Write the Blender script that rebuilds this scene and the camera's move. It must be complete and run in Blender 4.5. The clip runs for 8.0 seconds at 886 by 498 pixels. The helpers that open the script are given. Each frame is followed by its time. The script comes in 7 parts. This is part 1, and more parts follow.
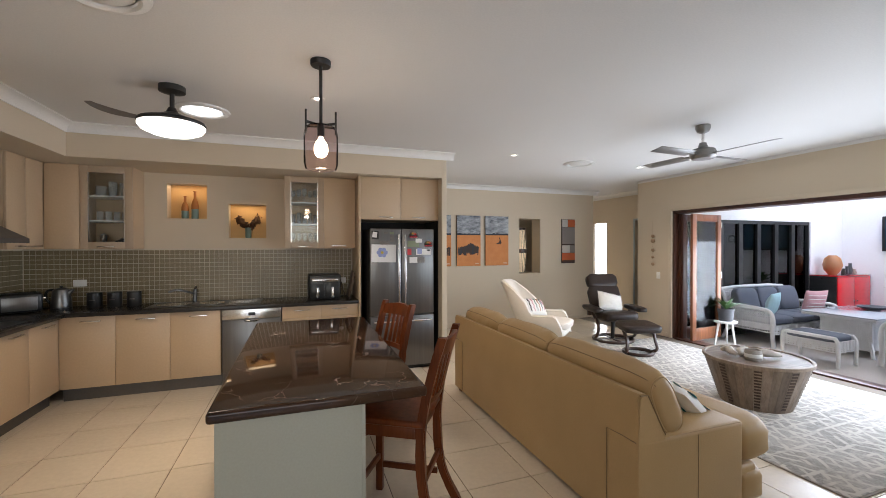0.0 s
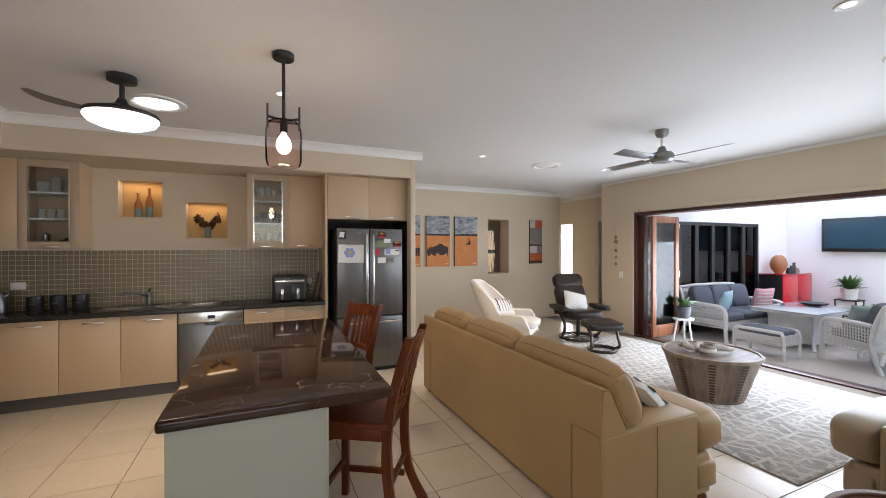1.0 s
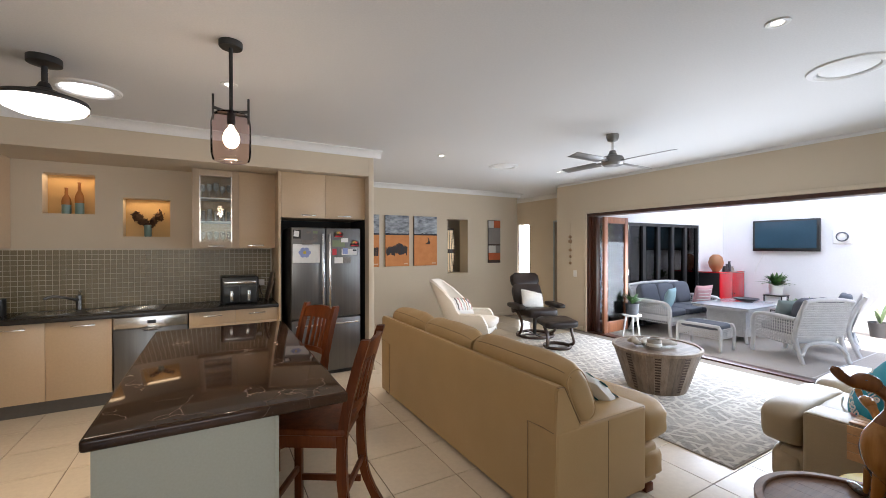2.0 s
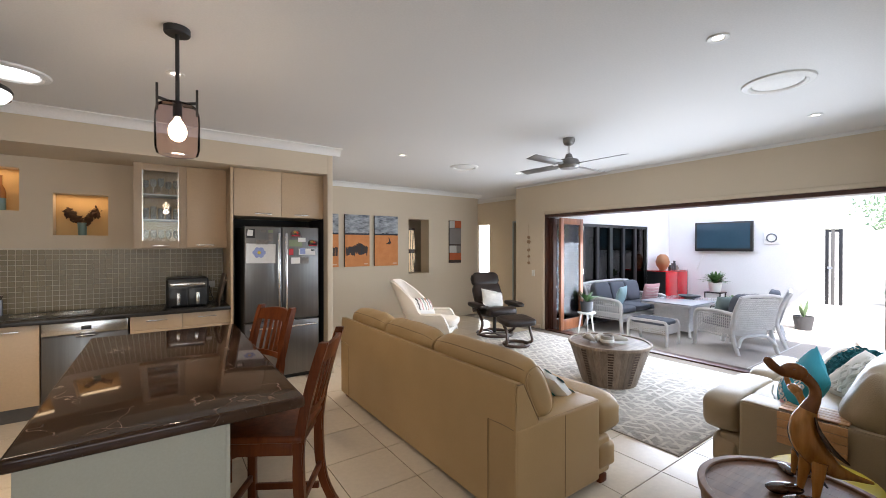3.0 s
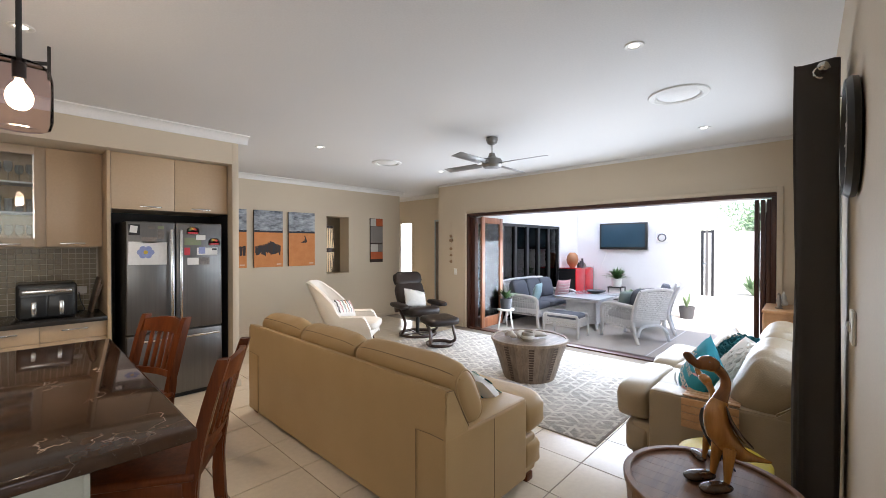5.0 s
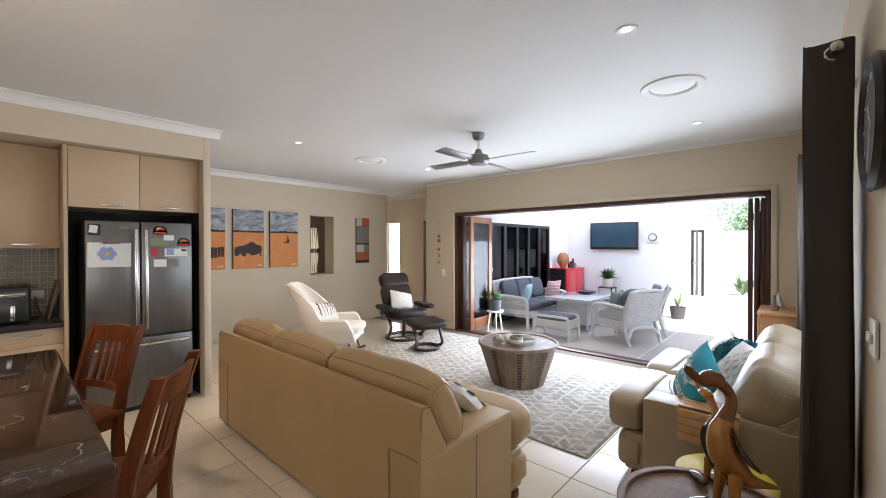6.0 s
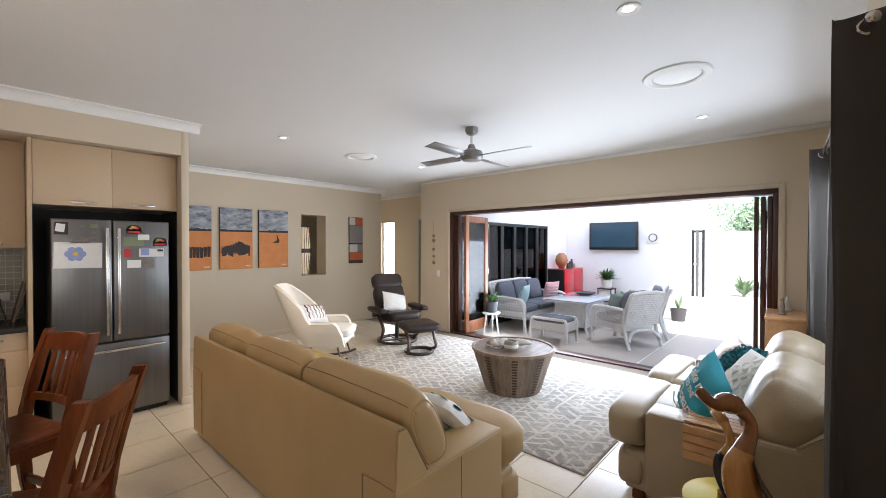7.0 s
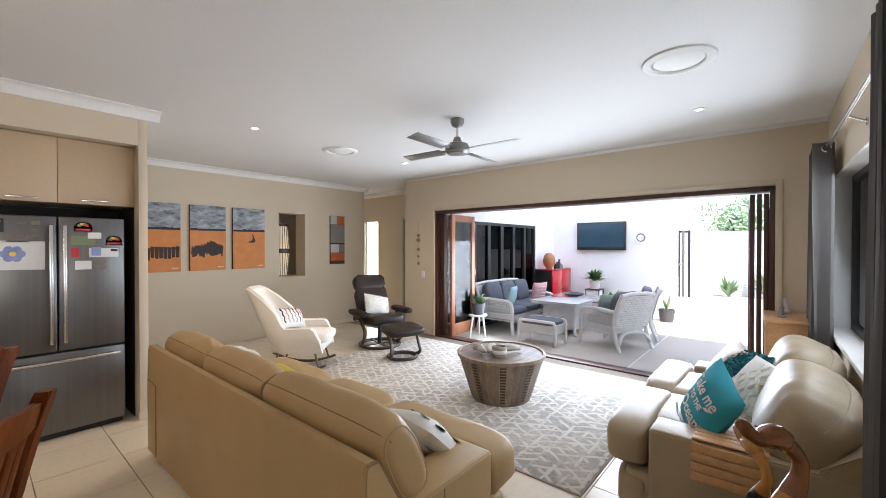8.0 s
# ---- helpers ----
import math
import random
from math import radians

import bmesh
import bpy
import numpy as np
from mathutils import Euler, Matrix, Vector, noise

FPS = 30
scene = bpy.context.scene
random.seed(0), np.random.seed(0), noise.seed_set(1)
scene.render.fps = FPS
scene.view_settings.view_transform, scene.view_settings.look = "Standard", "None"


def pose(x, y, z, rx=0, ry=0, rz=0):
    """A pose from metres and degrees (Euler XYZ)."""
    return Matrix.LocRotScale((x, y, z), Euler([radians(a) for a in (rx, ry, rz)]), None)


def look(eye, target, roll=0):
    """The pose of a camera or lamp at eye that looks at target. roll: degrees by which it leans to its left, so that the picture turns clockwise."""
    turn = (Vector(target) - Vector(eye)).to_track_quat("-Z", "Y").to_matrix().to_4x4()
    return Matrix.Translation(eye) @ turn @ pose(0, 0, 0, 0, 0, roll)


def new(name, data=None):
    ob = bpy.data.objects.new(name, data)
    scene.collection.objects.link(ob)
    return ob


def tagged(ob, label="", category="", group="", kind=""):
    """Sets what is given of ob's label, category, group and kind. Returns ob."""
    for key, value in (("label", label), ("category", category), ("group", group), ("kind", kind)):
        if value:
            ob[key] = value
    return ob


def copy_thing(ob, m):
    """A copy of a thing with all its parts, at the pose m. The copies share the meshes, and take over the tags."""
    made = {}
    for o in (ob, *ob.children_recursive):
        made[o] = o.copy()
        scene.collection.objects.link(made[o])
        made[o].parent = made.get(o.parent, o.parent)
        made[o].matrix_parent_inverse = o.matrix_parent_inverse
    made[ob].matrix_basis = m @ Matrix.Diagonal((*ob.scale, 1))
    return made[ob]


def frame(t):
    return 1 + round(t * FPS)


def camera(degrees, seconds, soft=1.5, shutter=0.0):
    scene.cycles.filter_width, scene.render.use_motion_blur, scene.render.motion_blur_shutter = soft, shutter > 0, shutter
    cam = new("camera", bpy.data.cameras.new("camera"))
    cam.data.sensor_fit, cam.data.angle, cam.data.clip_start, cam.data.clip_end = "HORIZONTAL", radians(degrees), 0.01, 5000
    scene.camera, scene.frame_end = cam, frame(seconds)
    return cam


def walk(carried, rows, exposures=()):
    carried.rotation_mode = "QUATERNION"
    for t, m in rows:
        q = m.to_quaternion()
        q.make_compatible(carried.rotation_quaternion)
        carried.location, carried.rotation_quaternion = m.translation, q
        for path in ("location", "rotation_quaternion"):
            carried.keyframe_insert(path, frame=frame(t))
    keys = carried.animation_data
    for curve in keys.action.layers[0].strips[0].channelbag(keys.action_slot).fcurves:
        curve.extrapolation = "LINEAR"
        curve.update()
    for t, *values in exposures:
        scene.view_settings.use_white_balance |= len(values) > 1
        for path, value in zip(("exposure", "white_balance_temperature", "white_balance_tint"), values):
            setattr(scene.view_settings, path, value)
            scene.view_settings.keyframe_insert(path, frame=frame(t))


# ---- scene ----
cam = camera(95.8, 8.0, soft=0.7)
PATH = [
    (0, (1.909, 1.395, 1.528), (2.585, 3.278, 1.513), -0.1),
    (0.5, (1.938, 1.394, 1.513), (2.668, 3.256, 1.504), -0.3),
    (1, (1.933, 1.405, 1.517), (2.746, 3.232, 1.507), -0.1),
    (1.5, (1.946, 1.415, 1.518), (2.849, 3.2, 1.507), -0.1),
    (3, (1.96, 1.432, 1.516), (3.115, 3.065, 1.504), -0.0),
    (3.5, (1.963, 1.437, 1.512), (3.193, 3.014, 1.502), -0.1),
    (4, (1.965, 1.473, 1.521), (3.274, 2.985, 1.506), -0.0),
    (4.5, (1.984, 1.523, 1.529), (3.375, 2.96, 1.51), -0.1),
    (5, (2.037, 1.574, 1.515), (3.49, 2.948, 1.497), 0.0),
    (6.5, (2.34, 1.686, 1.521), (3.822, 3.029, 1.503), -0.1),
    (7, (2.437, 1.728, 1.523), (3.92, 3.07, 1.504), -0.0),
    (7.5, (2.541, 1.798, 1.522), (4.04, 3.122, 1.501), 0.0),
    (8, (2.647, 1.884, 1.511), (4.174, 3.175, 1.495), 0.0),
]
walk(cam, [(t, look(eye, target, roll)) for t, eye, target, roll in PATH], [(0.0, 1.32, 6380, 14), (8.0, 1.44, 6380, 14)])

# ---- light ----
world = bpy.data.worlds.new("world")
scene.world = world
world.use_nodes = True
wn = world.node_tree.nodes
sky = wn.new("ShaderNodeTexSky")
sky.sky_type, sky.sun_disc = "NISHITA", False
sky.sun_elevation, sky.sun_rotation = radians(48), radians(214)
wn["Background"].inputs["Strength"].default_value = 0.15
world.node_tree.links.new(sky.outputs[0], wn["Background"].inputs["Color"])


def lamp(name, kind, m, energy, color, **settings):
    data = bpy.data.lights.new(name, kind)
    data.energy, data.color = energy, color
    for key, value in settings.items():
        if key == "size":
            data.size = value
        elif key == "size_y":
            data.shape, data.size_y = "RECTANGLE", value
        elif key == "radius":
            data.shadow_soft_size = value
        elif key == "angle":
            data.angle = value
        elif key == "cone":
            data.spot_size, data.spot_blend = value, 0.8
    ob = new(name, data)
    ob.matrix_world = m
    return ob


# the sun stands over the garden, beyond the open end of the patio
lamp("sun", "SUN", look((0, -12, 20), (10, 3, 0)), 5.0, (1.0, 0.95, 0.87), angle=radians(0.6))
WARM = (1.0, 0.83, 0.62)
COOL = (0.78, 0.89, 1.0)
# daylight through the patio opening and the window wall
lamp("patio_daylight", "AREA", look((8.02, 4.15, 0.9), (5.0, 5.2, 0.60)), 54, COOL, size=4.0, size_y=1.4)
lamp("window_daylight", "AREA", look((5.9, 1.38, 1.45), (5.7, 4.0, 0.9)), 14, COOL, size=2.0, size_y=1.2)
# added fill from behind the camera; no glazing is seen there
lamp("rear_fill", "AREA", look((1.0, -2.0, 1.4), (1.9, 3.0, 1.0)), 8, (0.86, 0.94, 1.0), size=3.4, size_y=2.0)


# ---- materials ----
def shader(name):
    m = bpy.data.materials.new(name)
    m.use_nodes = True
    return m, m.node_tree.nodes, m.node_tree.links, m.node_tree.nodes["Principled BSDF"]


def noise_node(n, l, coord, scale, detail=4.0, rough=0.55, stretch=None):
    t = n.new("ShaderNodeTexNoise")
    t.inputs["Scale"].default_value, t.inputs["Detail"].default_value, t.inputs["Roughness"].default_value = scale, detail, rough
    if stretch:
        mp = n.new("ShaderNodeMapping")
        mp.inputs["Scale"].default_value = stretch
        l.new(coord, mp.inputs["Vector"])
        coord = mp.outputs[0]
    l.new(coord, t.inputs["Vector"])
    return t.outputs["Fac"]


def blend(n, l, fac, a, b, lo=0.3, hi=0.7):
    r = n.new("ShaderNodeValToRGB")
    r.color_ramp.elements[0].position, r.color_ramp.elements[1].position = lo, hi
    r.color_ramp.elements[0].color, r.color_ramp.elements[1].color = (*a, 1), (*b, 1)
    l.new(fac, r.inputs[0])
    return r.outputs[0]


def mixed(n, l, fac, a, b, mode="MIX"):
    x = n.new("ShaderNodeMix")
    x.data_type, x.blend_type = "RGBA", mode
    for s, v in ((x.inputs[0], fac), (x.inputs[6], a), (x.inputs[7], b)):
        if isinstance(v, (int, float)):
            s.default_value = v
        elif isinstance(v, tuple):
            s.default_value = (*v, 1)
        else:
            l.new(v, s)
    return x.outputs[2]


def plain(name, a, b=None, rough=0.5, metal=0.0, big=1.5, fine=40.0, bump=0.1, stretch=None, spec=0.5, coat=0.0, vary=0.0):
    """Two tones in a wide noise, broken by a fine one, with a fine relief."""
    m, n, l, p = shader(name)
    co = n.new("ShaderNodeTexCoord").outputs["Object"]
    b = b or tuple(c * 0.88 for c in a)
    wide = noise_node(n, l, co, big, 4, 0.6, stretch)
    tight = noise_node(n, l, co, fine, 3, 0.6, stretch)
    col = blend(n, l, wide, a, b, 0.3, 0.7)
    col = mixed(n, l, 0.25, col, blend(n, l, tight, tuple(c * 0.8 for c in b), a, 0.3, 0.7))
    if vary:
        oi = n.new("ShaderNodeObjectInfo")
        hsv = n.new("ShaderNodeHueSaturation")
        mr = n.new("ShaderNodeMapRange")
        mr.inputs[3].default_value, mr.inputs[4].default_value = 1 - vary, 1 + vary
        l.new(oi.outputs["Random"], mr.inputs[0])
        l.new(mr.outputs[0], hsv.inputs["Value"])
        l.new(col, hsv.inputs["Color"])
        col = hsv.outputs[0]
    l.new(col, p.inputs["Base Color"])
    rr = n.new("ShaderNodeMapRange")
    rr.inputs[3].default_value, rr.inputs[4].default_value = max(0.02, rough - 0.08), min(1, rough + 0.08)
    l.new(wide, rr.inputs[0])
    l.new(rr.outputs[0], p.inputs["Roughness"])
    p.inputs["Metallic"].default_value = metal
    p.inputs["Specular IOR Level"].default_value = spec
    p.inputs["Coat Weight"].default_value = coat
    if bump:
        bn = n.new("ShaderNodeBump")
        bn.inputs["Strength"].default_value, bn.inputs["Distance"].default_value = bump, 0.004
        l.new(tight, bn.inputs["Height"])
        l.new(bn.outputs[0], p.inputs["Normal"])
    return m


def wood(name, dark, light, rough=0.35, axis=2, scale=6.0, vary=0.0, coat=0.0):
    """Long grain along the given axis of the object."""
    st = [9.0, 9.0, 9.0]
    st[axis] = 0.7
    return plain(name, light, dark, rough, big=scale * 0.4, fine=scale * 2.2, bump=0.12, stretch=tuple(st), vary=vary, coat=coat)


def glow(name, color, strength):
    m, n, l, p = shader(name)
    p.inputs["Base Color"].default_value = (*color, 1)
    p.inputs["Emission Color"].default_value = (*color, 1)
    p.inputs["Emission Strength"].default_value = strength
    return m


def glass(name, color=(1, 1, 1), rough=0.0, ior=1.5):
    """Thin clear glass: mostly see-through, with its gloss."""
    m, n, l, p = shader(name)
    tr, gl, mx, fr = n.new("ShaderNodeBsdfTransparent"), n.new("ShaderNodeBsdfGlossy"), n.new("ShaderNodeMixShader"), n.new("ShaderNodeFresnel")
    tr.inputs[0].default_value = (*color, 1)
    gl.inputs["Roughness"].default_value = rough + 0.01
    fr.inputs[0].default_value = ior
    l.new(fr.outputs[0], mx.inputs[0])
    l.new(tr.outputs[0], mx.inputs[1])
    l.new(gl.outputs[0], mx.inputs[2])
    l.new(mx.outputs[0], n["Material Output"].inputs[0])
    return m


def marble_mat():
    m, n, l, p = shader("dark_marble")
    co = n.new("ShaderNodeTexCoord").outputs["Object"]
    warp = n.new("ShaderNodeTexNoise")
    warp.inputs["Scale"].default_value, warp.inputs["Detail"].default_value = 2.2, 5
    l.new(co, warp.inputs["Vector"])
    add = n.new("ShaderNodeVectorMath")
    add.operation = "ADD"
    l.new(co, add.inputs[0])
    l.new(warp.outputs["Color"], add.inputs[1])
    vor = n.new("ShaderNodeTexVoronoi")
    vor.feature = "DISTANCE_TO_EDGE"
    vor.inputs["Scale"].default_value = 2.6
    l.new(add.outputs[0], vor.inputs["Vector"])
    cut = noise_node(n, l, co, 3.0, 2)
    vein = blend(n, l, vor.outputs["Distance"], (1, 1, 1), (0, 0, 0), 0.0, 0.008)
    patch = blend(n, l, cut, (0, 0, 0), (1, 1, 1), 0.56, 0.66)
    fac = mixed(n, l, 1.0, vein, patch, "MULTIPLY")
    base = blend(n, l, noise_node(n, l, co, 5.0, 6), (0.030, 0.016, 0.010), (0.072, 0.038, 0.023), 0.35, 0.7)
    speck = blend(n, l, noise_node(n, l, co, 90.0, 2), (0, 0, 0), (1, 1, 1), 0.68, 0.76)
    base = mixed(n, l, speck, base, (0.09, 0.065, 0.05))
    l.new(mixed(n, l, fac, base, (0.42, 0.33, 0.27)), p.inputs["Base Color"])
    p.inputs["Roughness"].default_value = 0.055
    p.inputs["Specular IOR Level"].default_value = 0.3
    return m


def rug_mat():
    """Cream strokes in crossing diagonals over mottled greys."""
    m, n, l, p = shader("rug_weave")
    co = n.new("ShaderNodeTexCoord").outputs["Object"]
    warp = n.new("ShaderNodeTexNoise")
    warp.inputs["Scale"].default_value, warp.inputs["Detail"].default_value = 5.0, 3
    l.new(co, warp.inputs["Vector"])
    ma = n.new("ShaderNodeVectorMath")
    ma.operation = "MULTIPLY_ADD"
    ma.inputs[1].default_value = (0.09, 0.09, 0.09)
    l.new(warp.outputs["Color"], ma.inputs[0])
    l.new(co, ma.inputs[2])

    def strokes(turn, scale, cut):
        mp = n.new("ShaderNodeMapping")
        mp.inputs["Rotation"].default_value = (0, 0, radians(turn))
        l.new(ma.outputs[0], mp.inputs["Vector"])
        w = n.new("ShaderNodeTexWave")
        w.inputs["Scale"].default_value, w.inputs["Distortion"].default_value = scale, 0.6
        l.new(mp.outputs[0], w.inputs["Vector"])
        brk = blend(n, l, noise_node(n, l, co, 7.0 + turn * 0.02, 2), (0, 0, 0), (1, 1, 1), 0.4, 0.55)
        return mixed(n, l, 1.0, blend(n, l, w.outputs["Fac"], (0, 0, 0), (1, 1, 1), cut, cut + 0.08), brk, "MULTIPLY")

    a, b, c = strokes(32, 3.3, 0.78), strokes(-32, 3.3, 0.78), strokes(90, 2.6, 0.86)
    fac = mixed(n, l, 1.0, mixed(n, l, 1.0, a, b, "LIGHTEN"), c, "LIGHTEN")
    cells = n.new("ShaderNodeTexVoronoi")
    cells.inputs["Scale"].default_value = 7.0
    l.new(ma.outputs[0], cells.inputs["Vector"])
    sep = n.new("ShaderNodeSeparateColor")
    l.new(cells.outputs["Color"], sep.inputs[0])
    ground = blend(n, l, sep.outputs[0], (0.32, 0.30, 0.275), (0.52, 0.485, 0.44), 0.1, 0.9)
    ground = mixed(n, l, 0.5, ground, blend(n, l, noise_node(n, l, co, 60, 3), (0.22, 0.21, 0.20), (0.52, 0.49, 0.45), 0.3, 0.7))
    col = mixed(n, l, fac, ground, (0.62, 0.585, 0.53))
    l.new(col, p.inputs["Base Color"])
    p.inputs["Roughness"].default_value = 0.95
    bn = n.new("ShaderNodeBump")
    bn.inputs["Strength"].default_value, bn.inputs["Distance"].default_value = 0.4, 0.004
    l.new(noise_node(n, l, co, 260, 2), bn.inputs["Height"])
    l.new(bn.outputs[0], p.inputs["Normal"])
    return m


def sun_softener():
    """Unseen patio roof, made translucent and bluish to soften and cool the sun."""
    m, n, l, p = shader("sun_softening_sheet")
    t, d, x = n.new("ShaderNodeBsdfTranslucent"), n.new("ShaderNodeBsdfDiffuse"), n.new("ShaderNodeMixShader")
    t.inputs[0].default_value, d.inputs[0].default_value = (0.80, 0.87, 0.98, 1), (0.80, 0.83, 0.88, 1)
    x.inputs[0].default_value = 0.12
    l.new(t.outputs[0], x.inputs[1])
    l.new(d.outputs[0], x.inputs[2])
    l.new(x.outputs[0], n["Material Output"].inputs[0])
    return m


